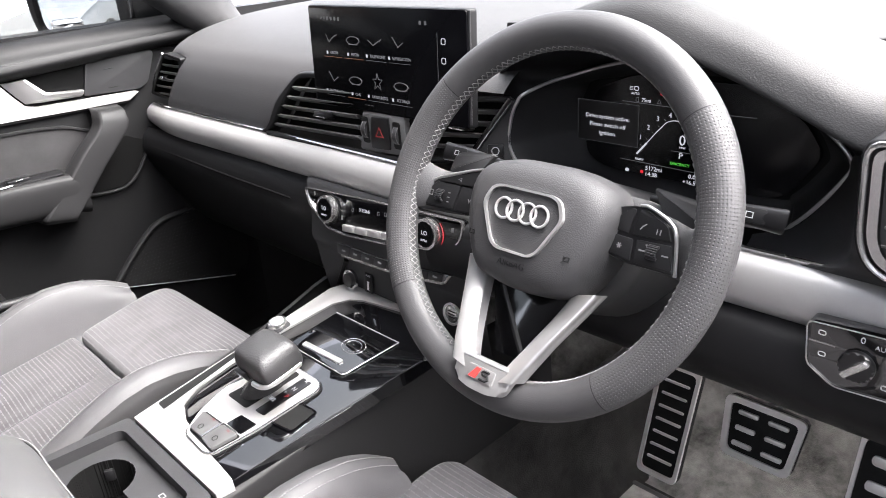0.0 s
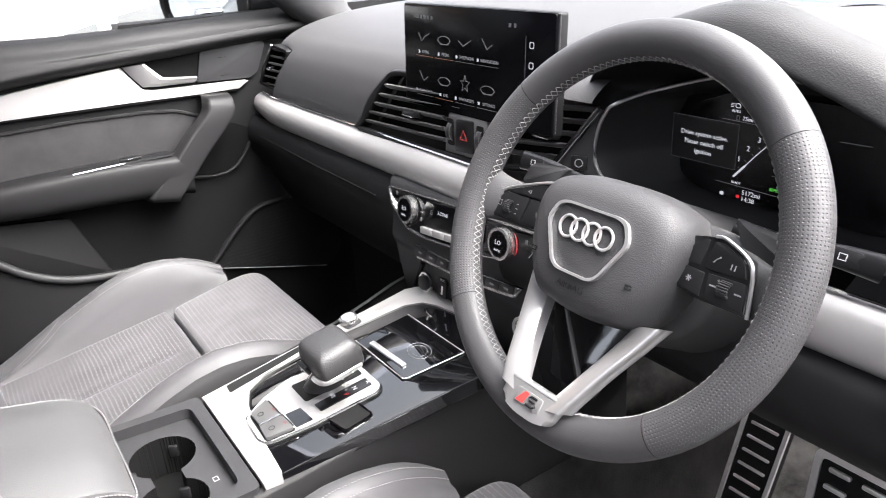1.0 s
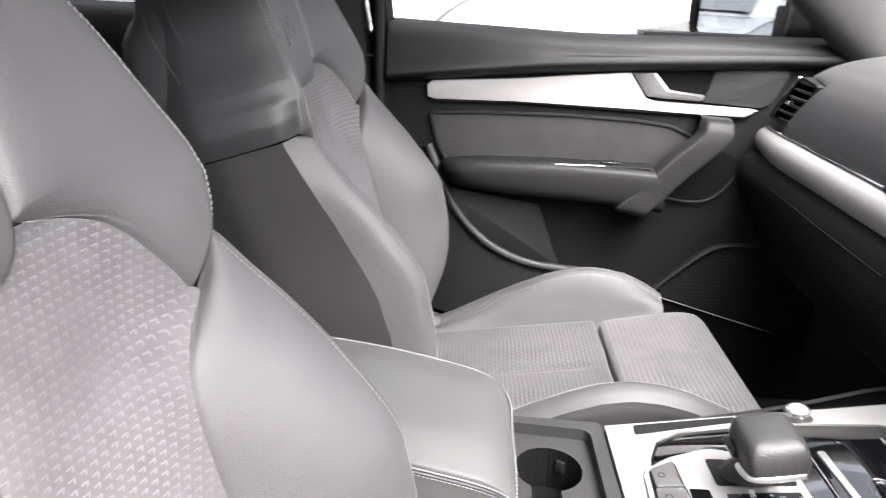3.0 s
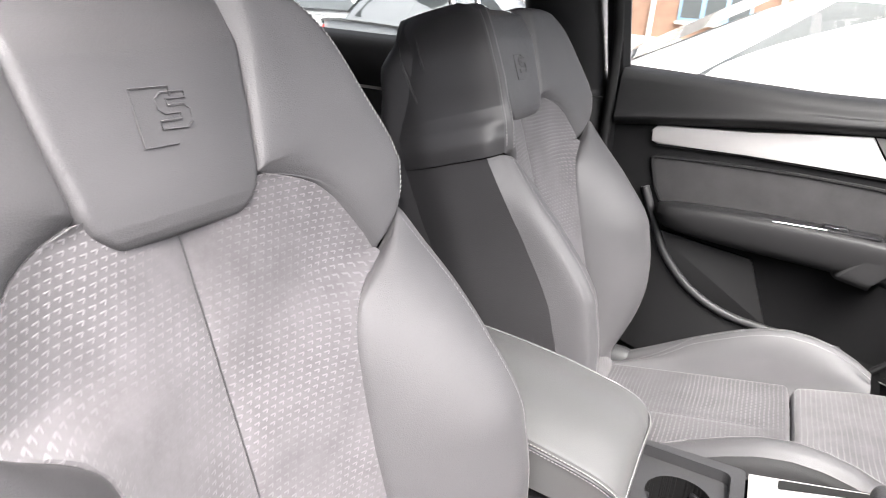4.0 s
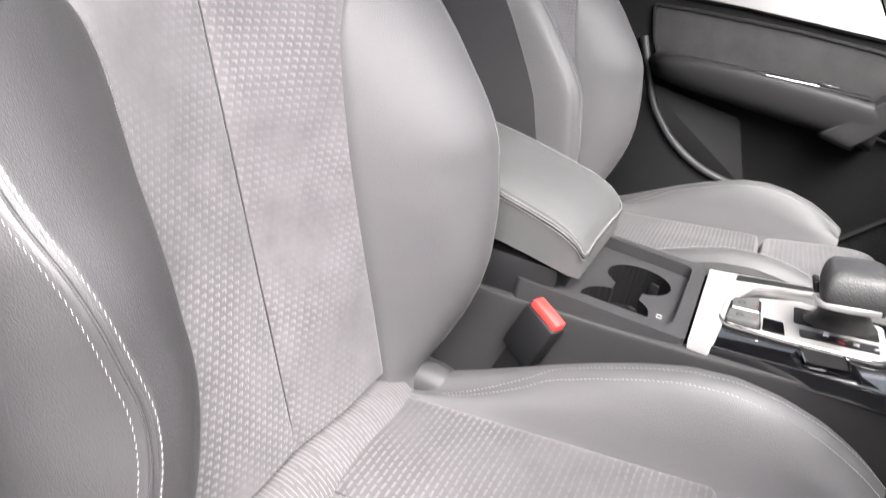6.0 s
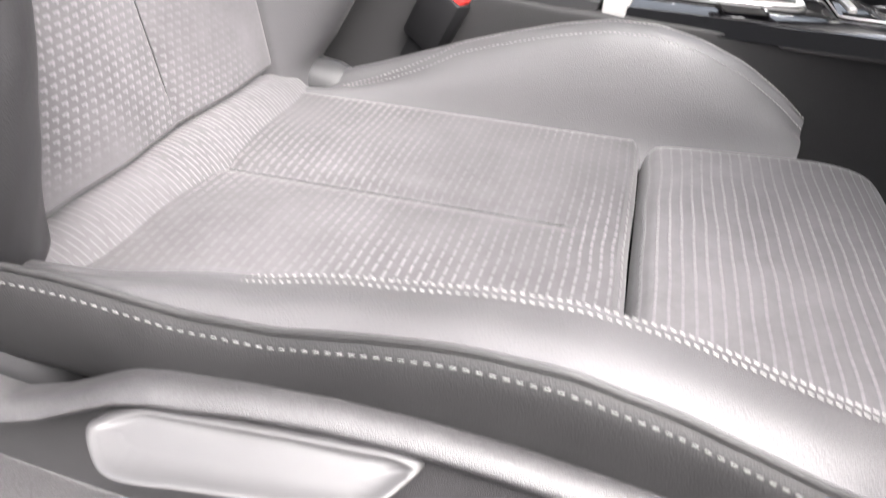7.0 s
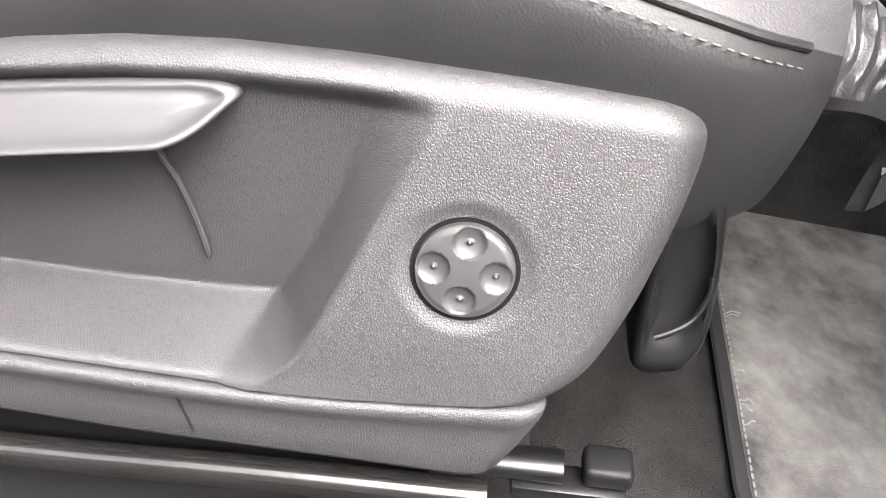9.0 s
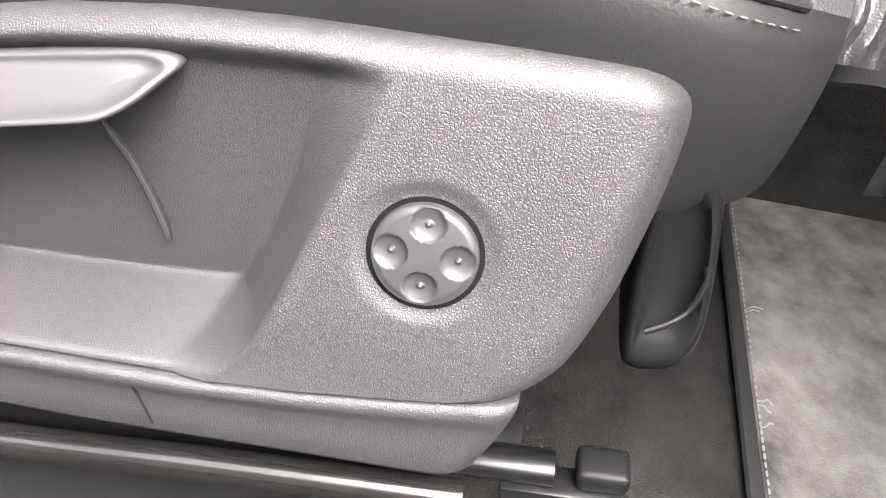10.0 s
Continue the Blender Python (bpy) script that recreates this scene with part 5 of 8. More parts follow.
# thin tube draws the reflection that runs along the panel's edge
part("gloss_lip", tube([CF @ Vector(p) for p in ((0.107, 0.022, -0.001), (0.126, 0.15, 0.0005), (0.149, 0.28, 0.001))], 0.00045, 6), PLASTIC_GREY, con, "thin grey line for the edge's reflected glint")
part("gloss_edge", grid([[CF @ Vector(p) for p in ((0.107, 0.018, -0.001), (0.127, 0.15, 0.0), (0.151, 0.284, 0.0))], [CF @ Vector(p) for p in ((0.111, 0.014, -0.016), (0.131, 0.15, -0.016), (0.156, 0.30, -0.016))]]), PIANO, con)
# storage lid with a bright bar
lid = part("storage_lid", slab(rounded([(-0.046, 0.205), (0.078, 0.205), (0.095, 0.290), (-0.040, 0.290)], 0.006, 3), -0.001, 0.0012, CF, 0.0008), PIANO, con, "gloss black sliding lid")
part("lid_bar", slab(rounded([(-0.022, 0.213), (0.058, 0.216), (0.058, 0.224), (-0.022, 0.221)], 0.002, 2), 0.0012, 0.0045, CF, 0.001), STEEL, lid, "bright metal bar")
part("lid_edge", tube([CF @ Vector(p) for p in ((-0.046, 0.205, 0.001), (0.076, 0.205, 0.001), (0.080, 0.210, 0.001), (0.095, 0.290, 0.001))], 0.0009, 5), STEEL, lid)
part("lid_edge", tube([CF @ Vector(p) for p in ((-0.040, 0.290, 0.001), (0.095, 0.290, 0.001))], 0.0009, 5), STEEL, lid)
for r in (0.020, 0.014):
    part("lid_mark", tube([CF @ Vector((0.045 + r * math.cos(a), 0.252 + r * 0.7 * math.sin(a), 0.0012)) for a in np.linspace(0, 2 * math.pi, 30, endpoint=False)], 0.0006, 5, True), SILVER, lid)
# selector plate, keys and lever
ptop = rounded([(-0.010, 0.024), (0.040, 0.021), (0.054, 0.027), (0.067, 0.084), (0.076, 0.169), (0.065, 0.178), (-0.012, 0.179), (-0.040, 0.100), (-0.029, 0.056)], 0.006, 3)
plate = part("selector_plate", slab(ptop, -0.001, 0.005, CF, 0.0015), SILVER_WHITE, con, "satin silver selector plate")
part("plate_gap", slab([(x * 1.035 - 0.0004, (y - 0.10) * 1.03 + 0.10) for x, y in ptop], -0.001, 0.0008, CF), PLASTIC, plate)
part("plate_edge", tube([CF @ Vector((x, y, 0.0042)) for x, y in ptop], 0.0009, 6, True), CHROME, plate, "bright edge of the plate")
part("key_well", slab(rounded([(-0.0195, 0.060), (-0.008, 0.029), (0.052, 0.026), (0.061, 0.062)], 0.004, 3), 0.005, 0.0056, CF), PLASTIC, plate)
for pl in ([(-0.018, 0.057), (-0.0068, 0.031), (0.0215, 0.031), (0.0245, 0.0575)], [(0.0235, 0.030), (0.0512, 0.0275), (0.0588, 0.060), (0.0265, 0.0585)]):
    part("key", slab(rounded(pl, 0.003, 2), 0.0056, 0.010, CF, 0.001), KEYGREY, plate, "grey parking brake key")
    c = np.mean(pl, 0)
    part("key_light", slab(rect(0.005, 0.0022, c[0] + 0.004, c[1] + 0.012), 0.010, 0.0102, CF), INK_RED, plate, "red light")
    part("key_mark", ring_plate(disc(0.004, 14, c[0], c[1] - 0.004), disc(0.003, 14, c[0], c[1] - 0.004), 0.010, 0.0102, CF), PLASTIC, plate)
    part("key_rim", tube([CF @ Vector((pl[3][0], pl[3][1] + 0.001, 0.0095)), CF @ Vector((pl[2][0], pl[2][1] + 0.001, 0.0095))], 0.0013, 6), CHROME, plate)
part("gloss_inlay", slab(rounded([(0.0245, 0.0635), (0.0575, 0.0635), (0.0605, 0.0850), (0.0285, 0.0830)], 0.002, 2), 0.004, 0.0058, CF), PIANO, plate)
part("gate", slab(rounded([(-0.022, 0.093), (-0.006, 0.172), (0.032, 0.172), (0.023, 0.093)], 0.004, 2), 0.005, 0.0056, CF), RUBBER, plate, "black gate")
strip = part("gear_strip", slab(rounded([(0.037, 0.098), (0.042, 0.170), (0.060, 0.170), (0.055, 0.099)], 0.002, 2), 0.005, 0.0062, CF, 0.0004), SATIN_BLACK, plate, "black gear display strip")
gx = CF @ T(0, 0, 0.0064) @ pose(0, 0, 0, 0, 0, -8)
for s, x, y, m in (("R", 0.029, 0.170, PRINT), ("N", 0.0285, 0.151, PRINT), ("D/S", 0.0215, 0.123, INK), ("P", 0.033, 0.138, INK_RED), ("+", 0.024, 0.141, INK), ("-", 0.0235, 0.112, INK)):
    words(s, 0.009 if len(s) == 1 else 0.008, gx @ T(x, y + 0.004, 0), m, strip)
LEVER = material("lever_leather", (0.017, 0.0168, 0.0173), 0.50, grain=0.0003, scale=520, kind="cells", vary=0.08, vary_scale=30)
lever = part("gear_lever", loft([[tuple(CF @ Vector((0.036 + 0.80 * w * a + sk, 0.138 + 0.88 * d * b, h - 0.006))) for a, b in ((-1, -0.6), (-0.86, -0.93), (-0.4, -1), (0.4, -1), (0.86, -0.93), (1, -0.6), (1, 0.6), (0.86, 0.93), (0.4, 1), (-0.4, 1), (-0.86, 0.93), (-1, 0.6))]
                                  for h, w, d, sk in ((0.047, 0.022, 0.021, 0.0), (0.051, 0.037, 0.030, 0.002), (0.058, 0.043, 0.034, 0.003), (0.072, 0.0435, 0.0345, 0.002), (0.083, 0.039, 0.031, 0.001), (0.0885, 0.031, 0.024, 0.0), (0.0905, 0.016, 0.012, 0.0), (0.091, 0.004, 0.003, 0.0))], 36, 48, caps=True, wrap_v=True), LEVER, plate, "wide leather gear lever with a silver flank")
part("lever_flank", tube(crs([CF @ Vector(p) for p in ((0.046, 0.1055, 0.0480), (0.062, 0.1070, 0.0490), (0.0715, 0.1150, 0.0500), (0.0735, 0.138, 0.0505), (0.0715, 0.160, 0.0510))], 24), 0.0029, 8, flat=1.3), STEEL, lever, "silver flank")
pk = part("park_key", box(0.022, 0.006, 0.013, CF @ T(0.026, 0.1050, 0.0540) @ pose(0, 0, 0, 18, 0, 0), 0.002), SATIN_BLACK, lever, "black parking key")
words("P", 0.008, CF @ T(0.026, 0.1012, 0.0535) @ pose(0, 0, 0, 72 + 18, 0, 0), INK, lever)
part("boot", loft([[tuple(CF @ Vector((cxx + w * math.cos(a), 0.137 + d * math.sin(a), h))) for a in np.linspace(0, 2 * math.pi, 14, endpoint=False)] for h, w, d, cxx in ((0.005, 0.026, 0.036, 0.004), (0.016, 0.022, 0.028, 0.010), (0.024, 0.020, 0.024, 0.016), (0.036, 0.014, 0.016, 0.026), (0.05, 0.016, 0.017, 0.032))], 24, 36, wrap_v=True), LEATHER_DARK_SHADED, plate, "pleated black leather boot")
bm = bmesh.new()
for a0 in (3.9, 4.4):
    stitches([CF @ Vector(p) for p in ((0.004 + 0.0265 * math.cos(a0), 0.137 + 0.0365 * math.sin(a0), 0.006), (0.010 + 0.0225 * math.cos(a0), 0.137 + 0.0285 * math.sin(a0), 0.017), (0.016 + 0.0205 * math.cos(a0), 0.137 + 0.0245 * math.sin(a0), 0.025), (0.026 + 0.0145 * math.cos(a0), 0.137 + 0.0165 * math.sin(a0), 0.037))], 0.003, 0.0022, 0.0005, up=(0, -1, 0), bm=bm)
part("stitching", bm, THREAD, plate)
part("cubby", slab(rounded([(0.068, 0.100), (0.104, 0.106), (0.103, 0.142), (0.072, 0.140)], 0.005, 3), -0.001, 0.0006, CF), RUBBER, con, "small black hollow")
part("cubby_edge", ring_plate(rounded([(0.066, 0.098), (0.106, 0.104), (0.105, 0.144), (0.070, 0.142)], 0.005, 3), rounded([(0.068, 0.100), (0.104, 0.106), (0.103, 0.142), (0.072, 0.140)], 0.005, 3), -0.001, 0.002, CF), PIANO, con)
part("volume_knob", slab(disc(0.0135, 32, -0.094, 0.222), 0.002, 0.011, CF, 0.002), SILVER, con, "small silver volume knob")
part("volume_cap", slab(disc(0.0100, 28, -0.094, 0.222), 0.011, 0.0114, CF), STEEL, con)
part("volume_base", slab(rounded(rect(0.030, 0.026, -0.092, 0.222), 0.006, 3), 0.001, 0.003, CF), PLASTIC_GREY, con)

# cup tray behind the trim
tray = thing("cup_holder_tray", "dark grey cup holder tray with two round wells", "cup holder", (0, -0.31, 0.72))
TZ = 0.722
to = rounded([(-0.118, -0.42), (0.108, -0.42), (0.108, -0.236), (-0.112, -0.236)], 0.008, 3)
ti = rounded([(-0.108, -0.42), (0.088, -0.42), (0.088, -0.252), (-0.094, -0.252)], 0.012, 3)
part("rim", ring_plate(to, ti, 0.660, 0.737, None), PLASTIC_GREY, tray, "dark grey rim")
# floor pierced by two overlapping round wells
cups = ((-0.036, -0.306, 0.038), (0.052, -0.318, 0.038))


def in_cup(x, y):
    return any((x - a) ** 2 + (y - b) ** 2 < r * r for a, b, r in cups) or (abs(y + 0.312) < 0.016 and -0.036 < x < 0.052)


nx, ny = 200, 170
xs, ys = np.linspace(-0.108, 0.088, nx), np.linspace(-0.42, -0.25, ny)
def height(x, y):
    return TZ - 0.055 if in_cup(x, y) else TZ


bm = grid([[(x, y, height(x, y)) for x in xs] for y in ys])
wells = [f for f in bm.faces if min(v.co.z for v in f.verts) < TZ - 0.01]
bm2 = bm.copy()
bmesh.ops.delete(bm, geom=wells, context="FACES")
part("floor", bm, PLASTIC_GREY, tray, "tray floor with two round openings")
bmesh.ops.delete(bm2, geom=[f for f in bm2.faces if min(v.co.z for v in f.verts) >= TZ - 0.01], context="FACES")
part("cup_well", bm2, WELL, tray, "black rubber cup well")
for a, b, r in cups:
    for ang in (0.6, 2.6, 4.6):
        part("cup_tab", box(0.012, 0.006, 0.016, T(a + (r - 0.002) * math.cos(ang), b + (r - 0.002) * math.sin(ang), TZ - 0.02) @ pose(0, 0, 0, 0, 0, math.degrees(ang) + 90), 0.002), PLASTIC, tray, "black spring tab")
part("tray_mark", ring_plate(rect(0.008, 0.006, 0.045, -0.268), rect(0.0068, 0.0048, 0.045, -0.268), TZ, TZ + 0.0006), PRINT, tray)

# padded armrest lid
arm = thing("console_box", "dark grey leather padded storage box lid between the seats", "storage box", (0.01, -0.5, 0.72))


def arm_sec(y, zt, hw, drop, zl):
    return [(0.010 + x * hw, y, z) for x, z in ((-1.0, zl), (-1.02, zt - drop - 0.004), (-0.99, zt - drop), (-0.88, zt - 0.008), (-0.5, zt - 0.001), (0, zt), (0.5, zt - 0.001), (0.88, zt - 0.008), (0.99, zt - drop), (1.02, zt - drop - 0.004), (1.0, zl))]


secs = [arm_sec(-0.72, 0.866, 0.090, 0.011, 0.790), arm_sec(-0.60, 0.860, 0.096, 0.011, 0.786), arm_sec(-0.50, 0.848, 0.098, 0.011, 0.778), arm_sec(-0.42, 0.832, 0.098, 0.011, 0.768), arm_sec(-0.385, 0.822, 0.097, 0.011, 0.762), arm_sec(-0.366, 0.810, 0.094, 0.010, 0.758), arm_sec(-0.356, 0.797, 0.088, 0.008, 0.756)]
part("pad", loft(secs, 60, 60, caps=True), ARM_LEATHER, arm, "smooth grey leather pad")
edge = []
for sec in secs[1:]:
    edge.append(sec[9])
path = [Vector(p) + Vector((0.001, 0, -0.002)) for p in edge] + [Vector((x, -0.3545, 0.7905)) for x in (0.07, 0.0, -0.06)] + [Vector(s[1]) + Vector((-0.001, 0, -0.002)) for s in secs[::-1][1:5]]
sm = crs([tuple(p) for p in path], 90)
bm = stitches(sm + np.array([0, 0, 0.0035]), 0.0042, 0.0032, 0.00065)
stitches(sm - np.array([0, 0, 0.0035]), 0.0042, 0.0032, 0.00065, bm=bm)
part("stitching", bm, THREAD, arm, "pale double stitching")
part("seam", tube(sm, 0.0018, 6), LEATHER_DARK_SHADED, arm)
part("lower_shell", box(0.185, 0.40, 0.07, T(0.01, -0.575, 0.725), 0.012), PLASTIC, arm, "black lower shell")


# ---------- front seats ----------
def back_y(z):
    """The front plane of the backrest leans 20 degrees."""
    return -0.505 - 0.366 * (z - 0.64)


BACK_IN = [(0.60, 0.150), (0.70, 0.136), (0.75, 0.130), (0.80, 0.124), (0.86, 0.119), (0.91, 0.120), (0.95, 0.124), (0.975, 0.132), (0.992, 0.146), (1.004, 0.166), (1.010, 0.182), (1.014, 0.191)]
CUP = [(0.60, 0.0), (0.70, 0.010), (0.85, 0.022), (0.95, 0.030), (1.0, 0.036), (1.014, 0.0385)]
BACK_F = [(0.62, 0.015), (0.66, 0.05), (0.70, 0.080), (0.74, 0.099), (0.79, 0.113), (0.85, 0.120), (0.88, 0.115), (0.905, 0.106), (0.932, 0.095), (0.952, 0.082), (0.975, 0.068), (0.998, 0.054), (1.014, 0.050)]
WING_IN = [(1.012, 0.191), (1.03, 0.183), (1.05, 0.171), (1.07, 0.158), (1.083, 0.146), (1.091, 0.132), (1.098, 0.114), (1.102, 0.097), (1.105, 0.084), (1.13, 0.0885), (1.16, 0.0945), (1.20, 0.101), (1.25, 0.105)]
WING_OUT = [(1.014, 0.215), (1.035, 0.220), (1.06, 0.221), (1.09, 0.216), (1.115, 0.208), (1.14, 0.199), (1.165, 0.191), (1.19, 0.182), (1.215, 0.168), (1.24, 0.146), (1.25, 0.13)]
WING_F = [(1.014, 0.050), (1.035, 0.056), (1.06, 0.060), (1.09, 0.059), (1.115, 0.057), (1.14, 0.055), (1.165, 0.052), (1.19, 0.048), (1.215, 0.042), (1.235, 0.032), (1.245, 0.016), (1.25, -0.01)]
CREST = [(-0.50, 0.612), (-0.46, 0.626), (-0.42, 0.646), (-0.38, 0.668), (-0.34, 0.690), (-0.30, 0.710), (-0.26, 0.728), (-0.22, 0.742), (-0.18, 0.748), (-0.14, 0.745), (-0.10, 0.735), (-0.06, 0.717), (-0.03, 0.699), (0.0, 0.675)]
WORN_SEAM = [(-0.52, 0.634), (-0.43, 0.655), (-0.375, 0.6765), (-0.3315, 0.689), (-0.31, 0.699), (-0.276, 0.708), (-0.235, 0.720), (-0.20, 0.7265), (-0.16, 0.728), (-0.12, 0.7245), (-0.08, 0.720), (-0.05, 0.716), (-0.03, 0.711)]
WORN_PIPING = [(-0.52, 0.668), (-0.416, 0.684), (-0.36, 0.6875), (-0.3126, 0.6965), (-0.2887, 0.7055), (-0.2439, 0.7185), (-0.20, 0.7245), (-0.157, 0.7220), (-0.10, 0.7125), (-0.06, 0.7035), (-0.037, 0.695)]
BASE = [(-0.54, 0.604), (-0.459, 0.617), (-0.305, 0.641), (-0.165, 0.662), (-0.06, 0.684), (0.0, 0.69), (0.03, 0.685)]


def wing_f(x, z, xo):
    """How far forward the shoulder wing lies at x: low beside the head pad, rising to its crest at xo."""
    t = min(max((x - 0.075) / (xo - 0.075), 0), 1)
    a = interp(z, [(1.05, 0.006), (1.12, 0.0145)])
    return a * (1 - t) ** 1.5 + interp(z, WING_F) * t ** 1.15


def edge_f(z):
    """How far forward the edge of the cloth lies: the backrest is cupped."""
    if z < 1.014:
        return interp(z, CUP)
    return wing_f(interp(z, WING_IN), z, interp(z, WING_OUT)) - 0.0075


def to_edge(x, z):
    """Distance to the seam between wing and cloth."""
    q = np.array([(b, a) for a, b in WING_IN])
    p, d = q[:-1], np.diff(q, axis=0)
    k = np.clip(((np.array((x, z)) - p) * d).sum(1) / (d * d).sum(1), 0, 1)[:, None]
    return float(np.min(np.linalg.norm(p + d * k - np.array((x, z)), axis=1)))


def front_seat(cx, sgn, label, with_panel):
    seat = thing("front_seat", label, "car seat", (cx, -0.3, 0.40), "front seats")

    def P(x, y, z):
        return (cx + sgn * x, y, z)

    def B(x, z, f, shear=0.0):
        z = z + shear * max(abs(x) - 0.185, 0)
        return P(x, back_y(z) + f, z + 0.34 * f)

    # seat base: cloth centre with a long crease, rear roll, thigh pad
    xs, ys = np.linspace(-0.166, 0.166, 73), np.linspace(-0.485, -0.163, 60)
    rows = []
    for y in ys:
        row = []
        for x in xs:
            z = interp(y, BASE) + 0.12 * x * x
            z -= 0.0030 * math.exp(-(x / 0.008) ** 2) * float(np.interp(y, [-0.49, -0.47, -0.21, -0.19], [0, 1, 1, 0]))
            z += 0.004 * math.exp(-((abs(x) - 0.07) / 0.05) ** 2)
            e = max(abs(x) - 0.152, 0) / 0.014
            z -= 0.010 * e * e
            z -= 0.016 * (max(y + 0.174, 0) / 0.011) ** 2
            row.append(P(x, y, z))
        rows.append(row)
    part("seat_cushion", grid(rows), CLOTH_BASE, seat, "grey woven cloth centre with a long crease")
    part("crease", tube([P(0, y, interp(y, BASE) - 0.0028) for y in np.linspace(-0.475, -0.205, 24)], 0.0012, 6), LEATHER_DARK_SHADED, seat, "dark sewn crease")
    roll = []
    for a in np.linspace(radians(-20), radians(200), 18):
        roll.append([P(x, -0.487 + 0.030 * math.cos(a) - 0.012 * math.sin(a), 0.604 + 0.030 * math.sin(a) - 0.006 * (abs(x) / 0.16) ** 4)
                     for x in np.linspace(-0.168, 0.168, 30)])
    part("seat_roll", grid(roll), CLOTH_ROLL, seat, "ribbed cloth roll")
    rows = []
    prof = [(-0.1595, 0.640), (-0.1588, 0.652), (-0.155, 0.661), (-0.145, 0.667), (-0.10, 0.677), (-0.05, 0.687), (-0.015, 0.692), (0.008, 0.690), (0.024, 0.680), (0.033, 0.668), (0.031, 0.652), (0.024, 0.643)]
    pr = crs(prof, 50)
    for y, z in pr:
        half = 0.168 - 0.10 * max(y + 0.03, 0)
        rows.append([P(x * half, y, z - 0.012 * max(abs(x) - 0.9, 0) / 0.1 * max(abs(x) - 0.9, 0) / 0.1) for x in np.linspace(-1, 1, 50)])
    part("thigh_pad", grid(rows), CLOTH_PAD, seat, "grey woven cloth thigh support")

    for side in (-1, 1):
        flap = []
        for y, z in pr:
            half = 0.168 - 0.10 * max(y + 0.03, 0)
            flap.append([P(side * (half + 0.001), y, z - 0.012), P(side * (half + 0.004), y, z - 0.03), P(side * (half - 0.004), min(y, 0.02), z - 0.036)])
        part("pad_side", grid(flap), LEATHER_SHADED, seat)
    # seat base side bolsters
    for side in (-1, 1):
        secs = []
        worn = with_panel and side == 1
        for y in np.linspace(-0.50, -0.036 if worn else -0.045, 24):
            zc = interp(y, BASE)
            if worn:
                tuck = max(y + 0.10, 0) / 0.064
                d = 0.030 * tuck * tuck
                zs, zp = interp(y, WORN_SEAM), interp(y, WORN_PIPING)
                secs.append([P(x - 0.005 - d * k, y, z) for x, z, k in (
                    (0.146, zc - 0.02, 0), (0.160, zc + 0.002, 0), (0.174, zc + 0.55 * (zs - zc), 0), (0.186, zs - 0.0035, 0.2), (0.197, zs, 0.4),
                    (0.217, 0.55 * zs + 0.45 * zp + 0.004, 0.8), (0.233, zp + 0.0006, 1), (0.238, zp - 0.010, 1), (0.238, zp - 0.030, 1), (0.232, zp - 0.058, 1), (0.222, 0.615 + 0.002 * tuck, 1), (0.204, 0.602, 1))])
                continue
            zb = interp(y, CREST)
            tuck = max(y + 0.095, 0) / 0.050
            d = 0.016 * tuck * tuck
            low = 0.60 + 0.05 * tuck * tuck
            secs.append([P(side * x, y - 0.35 * tuck * max(zb - 0.02 - z, 0) * (x > 0.2), z) for x, z in (
                (0.146, zc - 0.02), (0.158, zc + 0.002), (0.168, zc + 0.5 * (zb - zc)), (0.182 - d * 0.3, zb - 0.010), (0.197 - d * 0.6, zb),
                (0.214 - d, zb - 0.002), (0.226 - d, zb - 0.012), (0.232 - d, zb - 0.032), (0.236 - d, zb - 0.085), (0.226 - d, low))])
        part("side_bolster", loft([q[:7] for q in secs], 70, 34), LEATHER, seat, "smooth grey leather bolster")
        # flank is the same leather; its shade comes from the darker colour
        part("bolster_flank", loft([q[6:] for q in secs], 70, 20), LEATHER_SHADED, seat, "leather flank of the bolster, darkened for shade")
        bm = bmesh.new()
        end = [tuple(q) for q in crs(secs[-1], 28)]
        bm.faces.new([bm.verts.new(q) for q in end])
        part("bolster_end", bm, LEATHER_SHADED, seat)
        line, line2 = [], []
        for s in secs[3:]:
            k = min(max((s[3][1] + 0.44) / 0.10, 0), 1)
            a, b, c = (np.array(s[i]) for i in (2, 3, 4))
            line.append(tuple(a * (1 - k) + c * k + np.array((0, 0, 0.0018))))
            line2.append(tuple(a * (1 - k) + (b * 0.75 + c * 0.25) * k + np.array((0, 0.005 * (1 - k), 0.0022))))
        bm = stitches(crs(line, 60), 0.0040, 0.0030, 0.00036, 0.5)
        stitches(crs(line2, 60), 0.0040, 0.0030, 0.00036, 0.5, bm=bm)
        part("stitching", bm, THREAD, seat, "pale double stitching")
        if side == 1:
            seam = crs([tuple(np.array(s[6]) + (sgn * 0.0004, 0, 0.0003)) for s in secs[:-1]], 60)
            part("piping", tube(seam, 0.0019 if worn else 0.0016, 8), LEATHER_SHADED, seat, "rolled leather seam")
            part("stitching", stitches([(a + sgn * (0.0046 if worn else 0.0026), b, c - (0.0058 if worn else 0.0040)) for a, b, c in seam], 0.0052, 0.0030, 0.00045), THREAD_DARK, seat)
